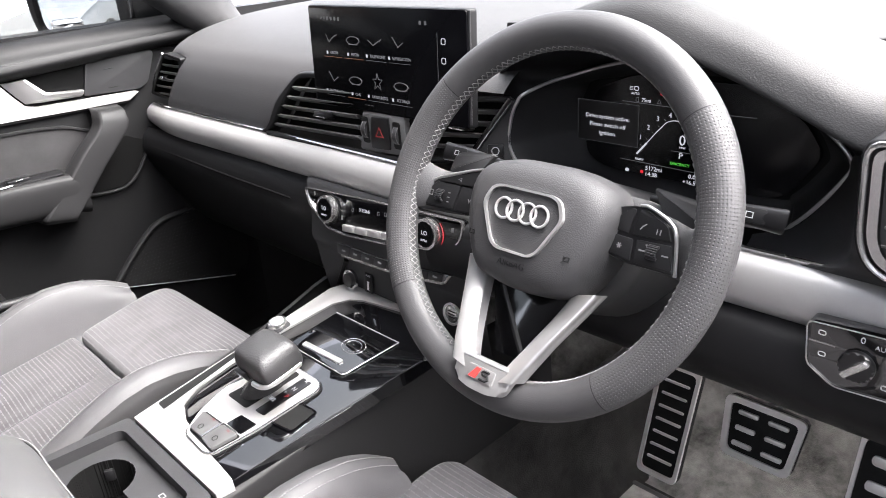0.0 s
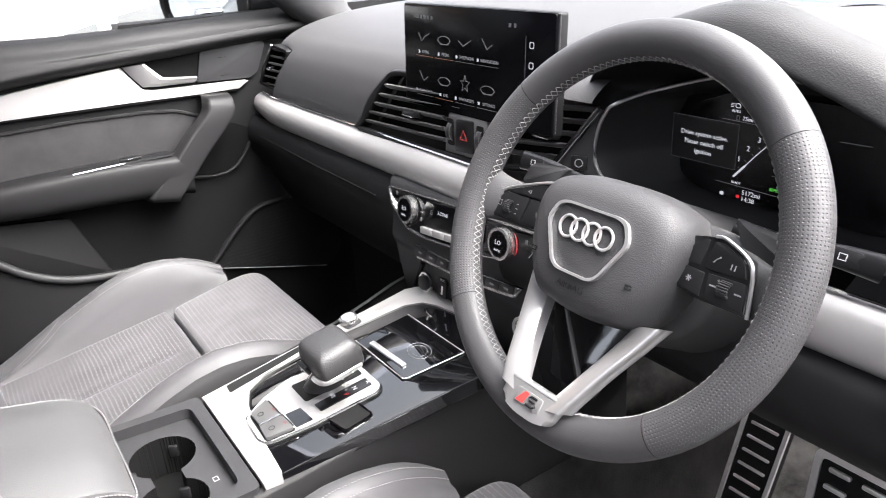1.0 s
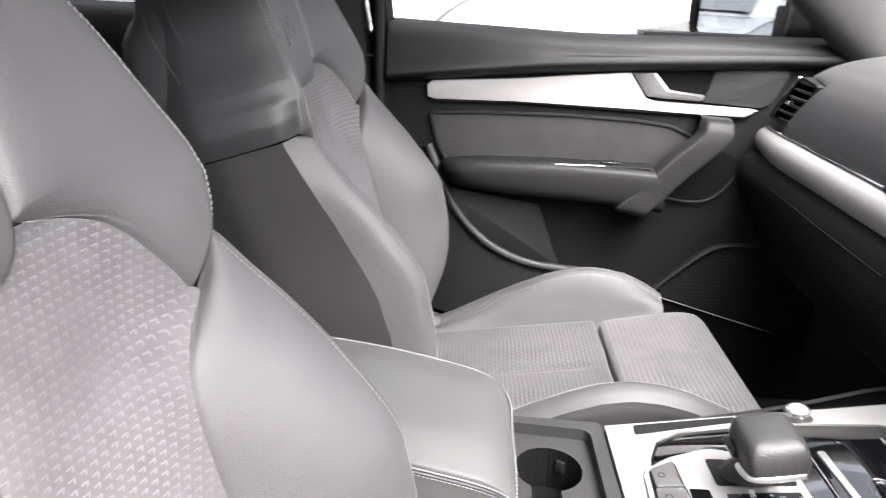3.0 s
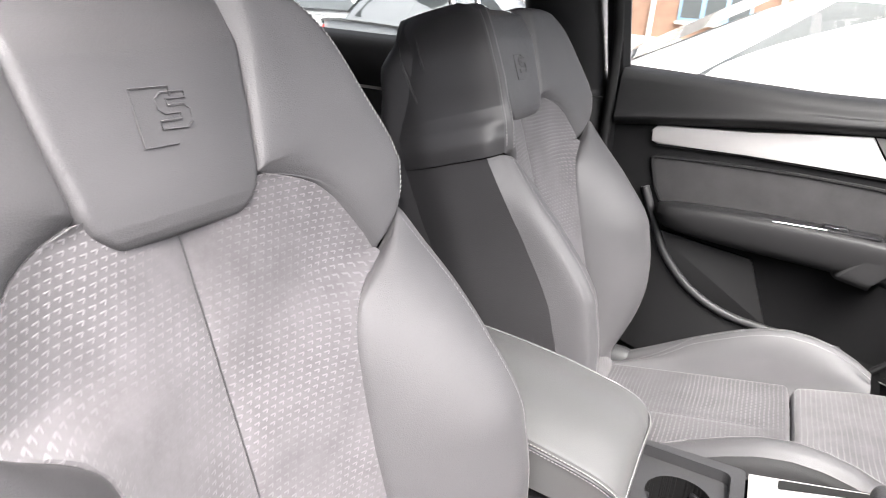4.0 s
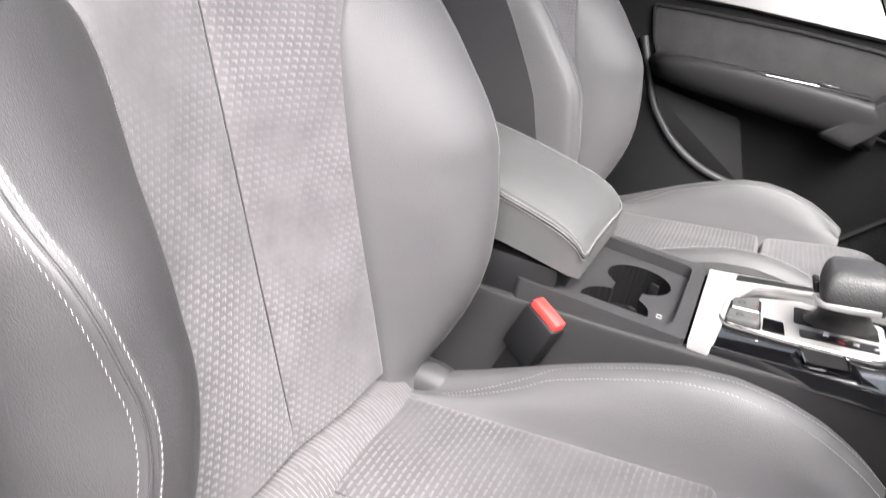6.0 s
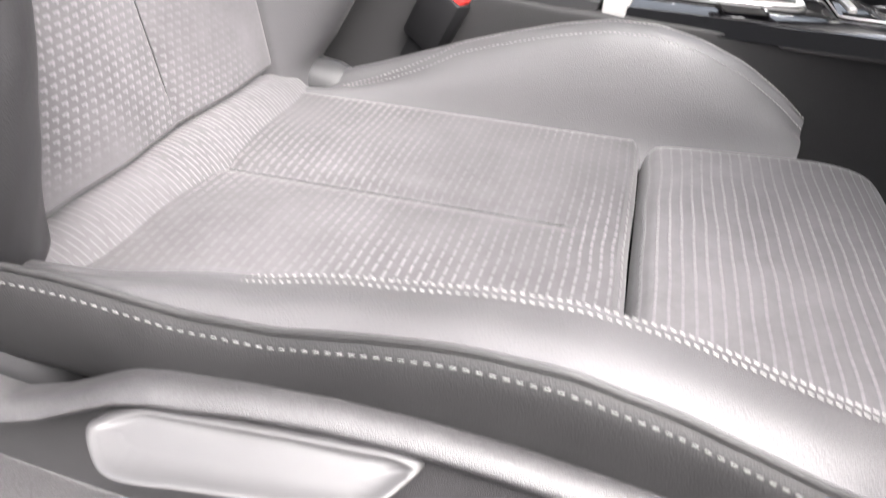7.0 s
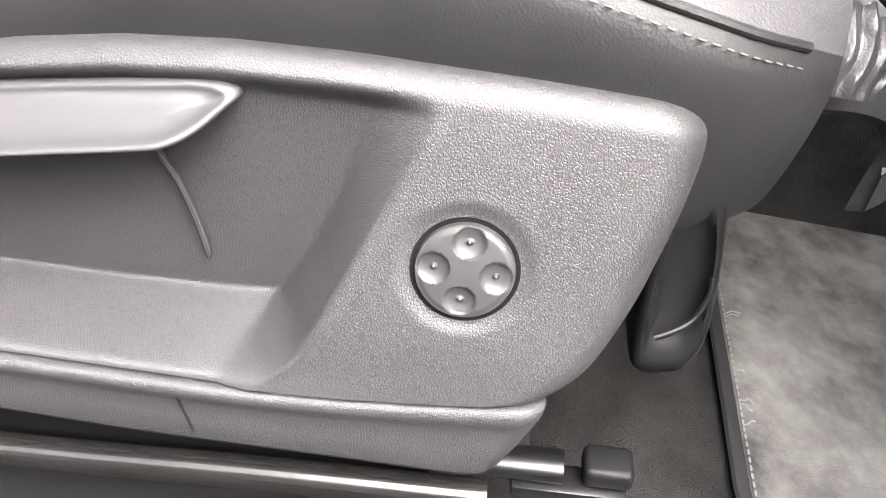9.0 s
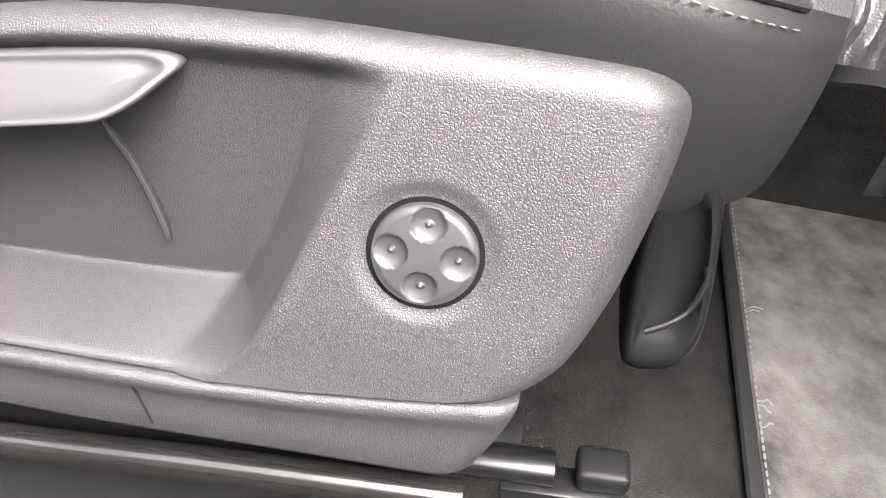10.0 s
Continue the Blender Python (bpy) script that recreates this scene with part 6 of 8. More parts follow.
        if worn:
            # concertina gaiter between the bolster and the sliding thigh pad
            out = [q for q in crs(secs[-1], 44) if q[2] > 0.678]
            mid = np.array((P(0.178, 0, 0)[0], 0.0, 0.672))
            folds = []
            for i, y in enumerate(np.linspace(-0.046, -0.012, 27)):
                row = []
                for j, q in enumerate(out):
                    d = q - mid
                    d[1] = 0
                    ln = float(np.linalg.norm(d))
                    deep = 0.0035 + 0.0012 * math.sin(i * 1.15 + 0.9 * math.sin(j * 0.31)) + 0.0009 * math.sin(j * 1.1 + i * 0.35) * math.sin(i * 0.4) + 0.010 * max(y + 0.024, 0) / 0.012
                    d = d * (1 - deep / max(ln, 0.006))
                    row.append((mid[0] + d[0], y + 0.0012 * math.sin(j * 0.7), mid[2] + d[2]))
                folds.append(row)
            part("gaiter", grid(folds), LEATHER_DARK_SHADED, seat, "gathered leather folds beside the sliding thigh pad")

    # backrest: cloth centre in two halves with a seam between them
    rows = []
    for z in np.linspace(0.60, 1.104, 90):
        edge = interp(z, BACK_IN if z < 1.014 else WING_IN)
        half = edge + 0.006
        row = []
        for u in np.linspace(-1, 1, 81):
            x = u * half
            f = -0.0022 * math.exp(-(x / 0.004) ** 2) * float(np.interp(z, [0.62, 0.66, 1.2], [0.3, 1, 1]))
            f += 0.006 * math.exp(-((abs(x) - 0.07) / 0.05) ** 2) * min(edge / 0.14, 1)
            f += edge_f(min(z, 1.10)) * min(abs(x) / edge, 1.0) ** 3
            f -= 0.016 * (max(abs(x) - edge + 0.002, 0) / 0.012) ** 2
            f -= 0.05 * max(0.64 - z, 0) / 0.04
            row.append(B(x, z, f))
        rows.append(row)
    part("backrest", grid(rows), CLOTH_BACK, seat, "grey woven cloth backrest centre")
    part("crease", tube([B(0, z, -0.0018) for z in np.linspace(0.66, 1.11, 40)], 0.0014, 6), LEATHER_DARK_SHADED, seat, "dark sewn seam")
    for side in (-1, 1):
        def ease(k):
            k = min(max(k, 0.0), 1.0)
            return k * k * (3 - 2 * k)

        def S(x, z, f, xi, xc, rise):
            """A point of the bolster or wing; the seam between them climbs towards the crest."""
            return B(side * x, z + rise * (0.033 * min(max((x - xi) / (xc - xi), 0), 1.1)), f)
        secs, crest = [], []
        for z in np.r_[np.linspace(0.60, 1.006, 19), 1.0115, 1.0132]:
            xi, f = interp(z, BACK_IN), interp(z, BACK_F)
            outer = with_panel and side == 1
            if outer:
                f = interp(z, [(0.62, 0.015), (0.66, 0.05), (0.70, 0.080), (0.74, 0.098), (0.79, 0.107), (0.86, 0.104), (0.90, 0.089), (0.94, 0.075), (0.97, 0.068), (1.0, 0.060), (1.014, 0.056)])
            k, rise = ease((z - 0.95) / 0.064), ease((z - 0.90) / 0.114)
            xc = 0.229 - (0.0 if side == 1 else 0.014) * k - 0.02 * max(0.70 - z, 0) / 0.1
            xo = 0.252 - (0.0 if side == 1 else 0.014 if with_panel else 0.003) * k - 0.02 * max(0.70 - z, 0) / 0.1
            if outer:
                xc = interp(z, [(0.60, 0.218), (0.717, 0.228), (0.741, 0.220), (0.774, 0.211), (0.806, 0.209), (0.865, 0.221), (0.90, 0.229), (0.94, 0.234), (0.975, 0.235), (1.0, 0.230), (1.014, 0.226)])
            sink = 0.010 * max((z - 1.0065) / 0.0067, 0) ** 2

            w = xc - xi
            f0 = edge_f(z)
            h = f - f0
            row = ((xi - 0.010, f0 - 0.020), (xi, f0 - 0.003), (xi + 0.05 * w, f0 + 0.10 * h + 0.002), (xi + 0.22 * w, f0 + 0.40 * h + 0.003), (xi + 0.48 * w, f0 + 0.74 * h + 0.003), (xi + 0.76 * w, f0 + 0.955 * h + 0.001), (xc, f),
                   (xc + 0.010, f - 0.004), (xc + 0.019, f - 0.014), (xo + 0.002, f * 0.55), (xo + 0.002, -0.005), (xo, -0.05), (xo - 0.02, -0.10))
            if outer:
                row = row[:7] + ((xc + 0.006, f - 0.0010), (xc + 0.015, f - 0.0065), (max(xo, xc + 0.030) + 0.002, f * 0.62)) + row[10:]
            secs.append([S(x, z, g - (sink if i < 8 else 0), xi, xc, rise) for i, (x, g) in enumerate(row)])
            crest.append((z, xi, xc, f, rise))
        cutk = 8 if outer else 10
        # the driver's outer bolster takes the darker copy, so its shade is painted
        part("backrest_bolster", loft([q[:cutk] for q in secs], 90, 56), LEATHER_DARK_SHADED if outer else LEATHER, seat, "deep grey leather side bolster")
        part("bolster_side", loft([q[cutk - 1:] for q in secs], 90, 30), LEATHER_DARK_SHADED, seat, "bolster side leather toned dark for shade")
        bm = bmesh.new()
        if with_panel and side == 1:
            part("welt", tube(crs([S(xc + 0.0095, z, f - 0.0020, xi, xc, rise) for z, xi, xc, f, rise in crest[2:-2]], 70), 0.0010, 6), LEATHER_DARK_SHADED, seat, "dark welt between the seams")
        for dx, df in ((0.0045, 0.0002), (0.0145, -0.0052)) if with_panel and side == 1 else ((-0.002, 0.0006), (0.006, -0.0016)):
            stitches(crs([S(xc + dx, z, f + df, xi, xc, rise) for z, xi, xc, f, rise in crest[2:-2]], 70), 0.0046, 0.0030, 0.00024, 0.3, up=(0, 1, 0), bm=bm)
        part("stitching", bm, THREAD, seat, "pale double stitching")
        secs, crest = [], []
        for z in np.r_[1.0148, 1.0165, np.linspace(1.022, 1.085, 6), np.linspace(1.089, 1.117, 9), np.linspace(1.125, 1.235, 9), 1.245, 1.25]:
            xi, xo, f = interp(z, WING_IN), interp(z, WING_OUT), interp(z, WING_F)
            xo += 0.020 if side == 1 else 0.0
            rise = 1 - ease((z - 1.014) / 0.16)
            sink = 0.010 * max((1.0215 - z) / 0.0067, 0) ** 2
            w = xo - xi
            xs = [xi] + [xi + k for k in (0.003, 0.008)] + [xi + 0.008 + (w - 0.008) * k for k in (0.15, 0.4, 0.7)]
            row = [(xi - 0.010, wing_f(xi, z, xo) - 0.022)]
            for x in xs:
                e = to_edge(x, z)
                row.append((x, wing_f(x, z, xo) + 0.0035 - 0.0095 * math.exp(-e / 0.0055)))
            e = 0.0 if with_panel or side == 1 else 0.011 * (1 - ease((z - 1.014) / 0.07))
            row += [(xo, f), (xo + 0.009, f - 0.008), (xo + 0.018 + e, f * 0.6), (xo + 0.024 + e, f * 0.25), (xo + 0.026 + e, -0.02), (xo + 0.022 + e, -0.06), (xo + 0.004 + e, -0.10)]
            secs.append([S(x, z, g - (sink if i < 8 else 0), xi, xo, rise) for i, (x, g) in enumerate(row)])
            crest.append((z, xi, xo, f, rise))
        part("shoulder_wing", loft([q[:9] for q in secs], 120, 50), LEATHER, seat, "winged grey leather shoulder section")
        # wing side: shade put in with the same darker leather
        part("wing_side", loft([q[8:] for q in secs], 120, 30), LEATHER_DARK_SHADED, seat, "shoulder side leather toned dark for shade")
        bm = bmesh.new()
        for dx, df in ((-0.001, 0.0008), (0.0075, -0.0050)):
            stitches(crs([S(xo + dx, z, f + df, xi, xo, rise) for z, xi, xo, f, rise in crest[2:-2]], 50), 0.0046, 0.0036, 0.00046, 0.6, up=(0, 1, 0), bm=bm)
        part("stitching", bm, THREAD, seat, "pale double stitching")
        # side of the backrest, its shade painted dark, with its welt seams
        secs = []
        for z in np.linspace(0.56, 1.245, 16):
            xo = interp(z, [(0.56, 0.22), (0.75, 0.244), (0.95, 0.238), (1.1, 0.226), (1.2, 0.196), (1.245, 0.15)])
            rear = interp(z, [(0.56, -0.12), (0.9, -0.125), (1.1, -0.13), (1.2, -0.115), (1.245, -0.07)])
            secs.append([B(side * x, z, g) for x, g in ((xo - 0.004, -0.02), (xo + 0.001, -0.05), (xo, -0.09), (xo - 0.012, rear), (xo - 0.05, rear - 0.012), (0.0, rear - 0.015))])
        part("side_cover", loft(secs, 40, 30), LEATHER_DARK_SHADED, seat, "backrest side leather toned dark for shade")
        weltf = [(0.62, 0.012), (0.70, 0.045), (0.80, 0.064), (0.85, 0.067), (0.90, 0.060), (0.95, 0.047), (1.0, 0.030), (1.05, 0.0), (1.15, -0.04), (1.22, -0.06)]
        wx = [(0.56, 0.235), (0.75, 0.2535), (0.95, 0.249), (1.05, 0.238), (1.1, 0.234), (1.2, 0.203), (1.245, 0.16)]
        for df in (0.0, -0.028):
            part("welt", tube(crs([B(side * (interp(z, wx) + 0.0005), z, interp(z, weltf) + df) for z in np.linspace(0.64, 1.22, 24)], 60), 0.0016, 6), LEATHER_DARK_SHADED, seat)
    # head pad, with an embossed square and curl
    rows = []
    for z in np.r_[np.linspace(1.0785, 1.10, 20), np.linspace(1.106, 1.25, 34)]:
        half = interp(z, [(1.0785, 0.040), (1.0795, 0.052), (1.082, 0.062), (1.087, 0.070), (1.094, 0.0785), (1.104, 0.0850), (1.15, 0.0955), (1.2, 0.1035), (1.25, 0.107)])
        f = interp(z, [(1.0785, -0.006), (1.0795, 0.002), (1.082, 0.0085), (1.087, 0.0120), (1.095, 0.0145), (1.11, 0.0160), (1.20, 0.0165), (1.235, 0.006), (1.25, -0.02)])
        rows.append([B(u * half, z, f - 0.012 * (max(abs(u) - 0.88, 0) / 0.12) ** 3) for u in np.linspace(-1, 1, 56)])
    part("head_pad", grid(rows), LEATHER, seat, "smooth grey leather head pad with a pressed mark")
    mark = axes(Vector((cx, back_y(1.1555) + 0.0168, 1.1555 + 0.0056)), (-1, 0, 0), (0, -0.344, 0.939))
    sq = [(0.011, 0.013), (0.011, 0.0195), (-0.0235, 0.0195), (-0.0235, -0.0195), (0.006, -0.0195)]
    bm = tube([mark @ Vector((x, y, 0.0)) for x, y in sq], 0.0009, 5)
    curl = [(0.012, 0.012), (-0.010, 0.012), (-0.015, 0.008), (-0.015, 0.0), (-0.010, -0.004), (0.004, -0.004), (0.004, -0.009), (-0.016, -0.009), (-0.016, -0.015), (0.008, -0.016), (0.014, -0.012), (0.014, -0.002), (0.009, 0.002), (-0.006, 0.002), (-0.006, 0.007), (0.012, 0.007)]
    tube([mark @ Vector((x + 0.012, (y + 0.002) * 0.9 + 0.003, 0.0)) for x, y in curl], 0.0008, 5, True, bm=bm)
    part("pressed_mark", bm, LEATHER, seat)
    # top and rear shell
    secs = []
    for z in np.linspace(0.56, 1.258, 18):
        half = interp(z, [(0.56, 0.2), (0.9, 0.225), (1.1, 0.2), (1.2, 0.165), (1.25, 0.12), (1.258, 0.06)])
        rear = interp(z, [(0.56, -0.13), (1.1, -0.14), (1.2, -0.125), (1.25, -0.075), (1.258, -0.04)])
        front = interp(z, [(0.56, -0.06), (1.1, -0.05), (1.235, -0.02), (1.258, -0.035)])
        secs.append([B(x, z, g) for x, g in ((half, front), (half * 1.02, (front + rear) / 2), (half * 0.8, rear), (-half * 0.8, rear), (-half * 1.02, (front + rear) / 2), (-half, front))])
    part("back_shell", loft(secs, 30, 30, caps=True), LEATHER_DARK_SHADED, seat)
    # head restraint on two chrome posts
    hr = part("head_restraint", loft([[B(u * w, 1.335 + h, f) for u, f in ((-1, -0.05), (-0.8, 0.0), (0, 0.012), (0.8, 0.0), (1, -0.05), (0.8, -0.085), (0, -0.095), (-0.8, -0.085))]
                                      for h, w in ((-0.052, 0.06), (-0.046, 0.105), (-0.02, 0.12), (0.04, 0.118), (0.085, 0.10), (0.095, 0.06))], 24, 36, caps=True, wrap_v=True), LEATHER_DARK_SHADED, seat, "black leather head restraint")
    for side in (-1, 1):
        part("post", tube([B(side * 0.055, 1.24, -0.05), B(side * 0.055, 1.30, -0.045)], 0.006, 12), CHROME, hr, "chrome post")
    # frame under the seat
    part("seat_frame", box(0.36, 0.34, 0.10, T(cx, -0.30, 0.555), 0.02), PLASTIC, seat, "black seat pan")
    for side in (-1, 1):
        part("pivot_cover", box(0.05, 0.13, 0.10, T(cx + side * 0.205, -0.50, 0.585), 0.025, None, 3), PLASTIC_GREY, seat)
        part("seat_rail", box(0.035, 0.40, 0.03, T(cx + side * 0.19, -0.34, 0.435), 0.006), PLASTIC, seat, "black steel seat rail")
        if not (with_panel and side == 1):
            part("rail_foot", box(0.03, 0.05, 0.09, T(cx + side * 0.19, -0.06, 0.48), 0.006), PLASTIC, seat)
        part("rail_foot", box(0.03, 0.05, 0.09, T(cx + side * 0.19, -0.46, 0.48), 0.006), PLASTIC, seat)
    return seat


# side panel of the driver's seat: a moulded cover with a scooped recess
PANEL_FRAME = axes((0.6405, -0.1565, 0.6235), (0, 1, 0), (-0.342, 0, 0.94))


def smooth(k):
    k = min(max(k, 0.0), 1.0)
    return k * k * (3 - 2 * k)


def ramp(w, e=0.12):
    """A straight rise from 0 to 1 with rounded ends."""
    if w < e:
        return w * w / (2 * e * (1 - e))
    if w > 1 - e:
        return 1 - (1 - w) ** 2 / (2 * e * (1 - e))
    return (w - e / 2) / (1 - e)


def panel_top(s):
    return interp(s, [(-0.36, 0.004), (-0.277, 0.007), (-0.256, 0.016), (-0.237, 0.028), (-0.222, 0.037), (-0.206, 0.043), (-0.188, 0.047), (-0.1676, 0.0525), (-0.129, 0.0600), (-0.091, 0.0646), (-0.0534, 0.0668), (-0.0159, 0.0678), (0.0213, 0.0690), (0.06, 0.0694), (0.10, 0.0694)])


def panel_low(s):
    return interp(s, [(-0.36, -0.073), (-0.1739, -0.0686), (-0.0837, -0.0656), (-0.0614, -0.0638), (-0.0392, -0.0619), (0.0044, -0.0562), (0.0385, -0.0506), (0.1, -0.049)])


def seat_side_panel(seat):
    FRONT = crs([(-0.062, 0.018), (-0.0545, 0.034), (-0.0511, 0.0423), (-0.0438, 0.0507), (-0.0325, 0.0580), (-0.0094, 0.0660), (0.0095, 0.0702), (0.0296, 0.0738), (0.0463, 0.0756), (0.0560, 0.0757), (0.0625, 0.0740), (0.0670, 0.0702), (0.0696, 0.0630), (0.0704, 0.054)], 60)

    def front(v):
        return float(np.interp(v, FRONT[:, 0], FRONT[:, 1]))

    def depth(s, v):
        """How far the skin stands out: flat field in front, upright-floored scoop behind it, rounded border."""
        outer = float(np.interp(v, [-0.066, -0.0586, -0.0455, -0.0172, 0.0041, 0.0266, 0.0523], [-0.078, -0.0673, -0.0574, -0.0453, -0.0374, -0.0284, -0.0190]))
        inner = float(np.interp(v, [-0.066, -0.0383, -0.010, 0.0129, 0.0422, 0.058], [-0.089, -0.0765, -0.0615, -0.0530, -0.0440, -0.0365]))
        ridge = float(np.interp(s, [-0.36, -0.25, -0.197, -0.147, -0.097, -0.07], [-0.058, -0.054, -0.0485, -0.0460, -0.0413, -0.0372]))
        t = panel_top(s) - v
        fr = front(v) - s
        w = min(max((outer + 0.002 - s) / (outer + 0.002 - inner), 0), 1)
        k = ramp(w) * smooth((t - 0.0085) / 0.009)
        floor_d = -0.0239 + 0.364 * v - 0.0035
        low = panel_low(s)
        edge_d = -0.0035
        j = (ridge - v) / max(ridge - low, 0.004)
        if j > 0:
            j = ramp(min(j * 1.05, 1.0))
            floor_d = floor_d * (1 - j) + edge_d * j
        base = floor_d * k + 0.0007 * math.exp(-((s - outer - 0.003) / 0.0028) ** 2) * smooth((t - 0.012) / 0.012) * smooth((v - low) / 0.012)
        base -= 0.0012 * smooth((v + 0.03) / -0.03)
        base -= 0.013 * (1 - math.sqrt(max(1 - max(1 - t / 0.0125, 0) ** 2, 0)))
        base -= 0.024 * (1 - math.sqrt(max(1 - max(1 - fr / 0.019, 0) ** 2, 0)))
        r = math.hypot(s, v)
        base -= 0.0016 * smooth((0.0262 - r) / 0.0058)
        return base

    rows = []
    for a in np.linspace(0, 1, 110):
        row = []
        for u in np.r_[np.linspace(0, 0.93, 190), np.linspace(0.932, 1, 34)]:
            s2 = -0.35 + u * 0.42
            for _ in range(4):
                v = panel_low(s2) + a * (panel_top(s2) - panel_low(s2))
                s2 = -0.35 + u * (front(v) + 0.35)
            row.append(PANEL_FRAME @ Vector((s2, v, depth(s2, v))))
        rows.append(row)
    rows = np.array([[tuple(p) for p in r] for r in rows])
    nrm = np.array(PANEL_FRAME.to_3x3() @ Vector((0, 0, 1)))
    bm = grid(np.concatenate([rows[:1] - nrm * 0.012, rows, rows[-1:] - nrm * 0.012]))
    side = [[tuple(p - nrm * d) for p in rows[:, -1]] for d in (0.0, 0.012, 0.03)]
    vs = [[bm.verts.new(p) for p in r] for r in side]
    for i in range(2):
        for j in range(len(vs[0]) - 1):
            bm.faces.new((vs[i][j], vs[i][j + 1], vs[i + 1][j + 1], vs[i + 1][j]))
    bmesh.ops.remove_doubles(bm, verts=bm.verts, dist=0.00001)
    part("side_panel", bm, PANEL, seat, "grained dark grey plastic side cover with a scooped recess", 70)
    # lower skirt under a fine joint
    SK = [(-0.35, -0.103), (-0.1787, -0.1020), (-0.1309, -0.1014), (-0.0834, -0.0994), (-0.0363, -0.0972), (0.0106, -0.0954), (0.030, -0.0935)]
    SE = [(-0.0970, 0.018), (-0.0950, 0.0235), (-0.0915, 0.0275), (-0.0854, 0.0311), (-0.0687, 0.0381), (-0.0531, 0.0408), (-0.050, 0.0410)]
    rows = []
    for a, dz in ((0.0, -0.012), (0.008, -0.0058), (0.025, -0.0034), (0.06, -0.0020), (0.12, -0.0016), (0.20, -0.0026), (0.28, -0.0048), (0.36, -0.0064), (0.6, -0.0082), (0.92, -0.0100), (0.985, -0.0115), (1.0, -0.020)):
        row = []
        for u in np.linspace(0, 1, 90):
            s2 = -0.35 + u * 0.39
            for _ in range(4):
                lo, hi = interp(s2, SK), panel_low(s2) - 0.0012
                v = hi + a * (lo - hi)
                s2 = -0.35 + u * (interp(v, SE) + 0.35)
            row.append(PANEL_FRAME @ Vector((s2, v, dz - 0.006 * max(u - 0.985, 0) / 0.015)))
        rows.append(row)
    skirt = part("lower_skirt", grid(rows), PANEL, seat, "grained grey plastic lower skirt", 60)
    part("blemish", slab(disc(0.0012, 10, -0.0158, -0.0672, 0.0009), -0.0035, -0.0028, PANEL_FRAME), PLASTIC, skirt, "small dark scuff")
    part("press_mark", tube([PANEL_FRAME @ Vector(p) for p in ((-0.1035, -0.0745, -0.0040), (-0.1015, -0.083, -0.0076), (-0.0975, -0.0945, -0.0098))], 0.0010, 6, flat=0.4), PLASTIC, skirt)
    # lifting handle: a hollowed lip that stands out along its lower edge
    H = [(-0.0848, 0.0478, -0.0030), (-0.0885, 0.0425, 0.0020), (-0.0955, 0.0345, 0.0095), (-0.1035, 0.0292, 0.0135), (-0.115, 0.0262, 0.0152), (-0.15, 0.0195, 0.0180), (-0.185, 0.0125, 0.0206), (-0.200, 0.0092, 0.0212), (-0.2135, 0.0090, 0.0178), (-0.228, 0.0160, 0.0060), (-0.2245, 0.0205, 0.0000), (-0.2126, 0.0278, -0.0050), (-0.200, 0.0320, -0.0058), (-0.15, 0.0420, -0.0048), (-0.108, 0.0496, -0.0040), (-0.094, 0.0512, -0.0040), (-0.0875, 0.0506, -0.0036)]
    hp = crs(H, 96, True)

    def middle(q):
        """The point of the handle's long axis beside q."""
        x = min(max(q[0], -0.205), -0.108)
        near = hp[np.abs(hp[:, 0] - x) < 0.009]
        a, b = near[np.argmin(near[:, 1])], near[np.argmax(near[:, 1])]
        return np.array((x, (a[1] + b[1]) / 2, (a[2] + b[2]) / 2))
    axis = np.array([middle(q) for q in hp])

    def lip(k, out):
        """The outline drawn in by k metres and moved out by out metres."""
        d = axis - hp
        ln = np.linalg.norm(d, axis=1)[:, None]
        q = hp + d * np.minimum(k / np.minimum(ln, 0.0135 + 0.15 * ln), 0.86)
        q[:, 2] += out
        return [tuple(PANEL_FRAME @ Vector(p)) for p in q]
    back = hp.copy()
    back[:, 2] = np.minimum(-0.0239 + 0.364 * back[:, 1] - 0.004, back[:, 2] - 0.006)
    back[:, 1] += 0.004
    loops = [[tuple(PANEL_FRAME @ Vector(p)) for p in back], lip(0.0004, -0.0060), lip(0.0, -0.0036), lip(0.0004, -0.0016), lip(0.0013, -0.0003), lip(0.0026, 0.0001), lip(0.0036, -0.0004), lip(0.0048, -0.0016), lip(0.0064, -0.0029), lip(0.0085, -0.0036), lip(0.0105, -0.0039), lip(0.0120, -0.0040)]
    part("height_lever", grid(loops, False, True, True), PANEL_SMOOTH, seat, "long grey pull handle with a hollowed face", 80)
    for q in ([(0.6150, -0.2785, 0.640), (0.6168, -0.2735, 0.6325), (0.6168, -0.2690, 0.6240), (0.6168, -0.2647, 0.6103), (0.6168, -0.2617, 0.597), (0.6168, -0.2600, 0.5865)], [(0.6172, -0.2935, 0.6715), (0.6168, -0.2912, 0.6675), (0.616, -0.288, 0.660)]):
        p = crs(q, 20)
        part("slot", tube(p, 0.0019, 8, rs=[0.0019] * 19 + [0.0012], flat=0.7, up=(0, 0, 1)), PLASTIC_GREY, seat, "curved guide of the handle")
        # fine paler bead for the highlight on the guide's edge
        part("slot_edge", tube([Vector(r) + Vector((0.0010, 0.0012, 0)) for r in p[3:-1]], 0.0004, 5), PANEL_SMOOTH, seat)
    # four-way round switch
    f = PANEL_FRAME @ T(0.0, 0.0, -0.0016)
    # black ring painted for the shaded gap; the panel isn't cut
    part("switch_well", ring_plate(disc(0.0198, 56), disc(0.0180, 56), -0.006, 0.0004, f), WELL, seat)
    rows = []
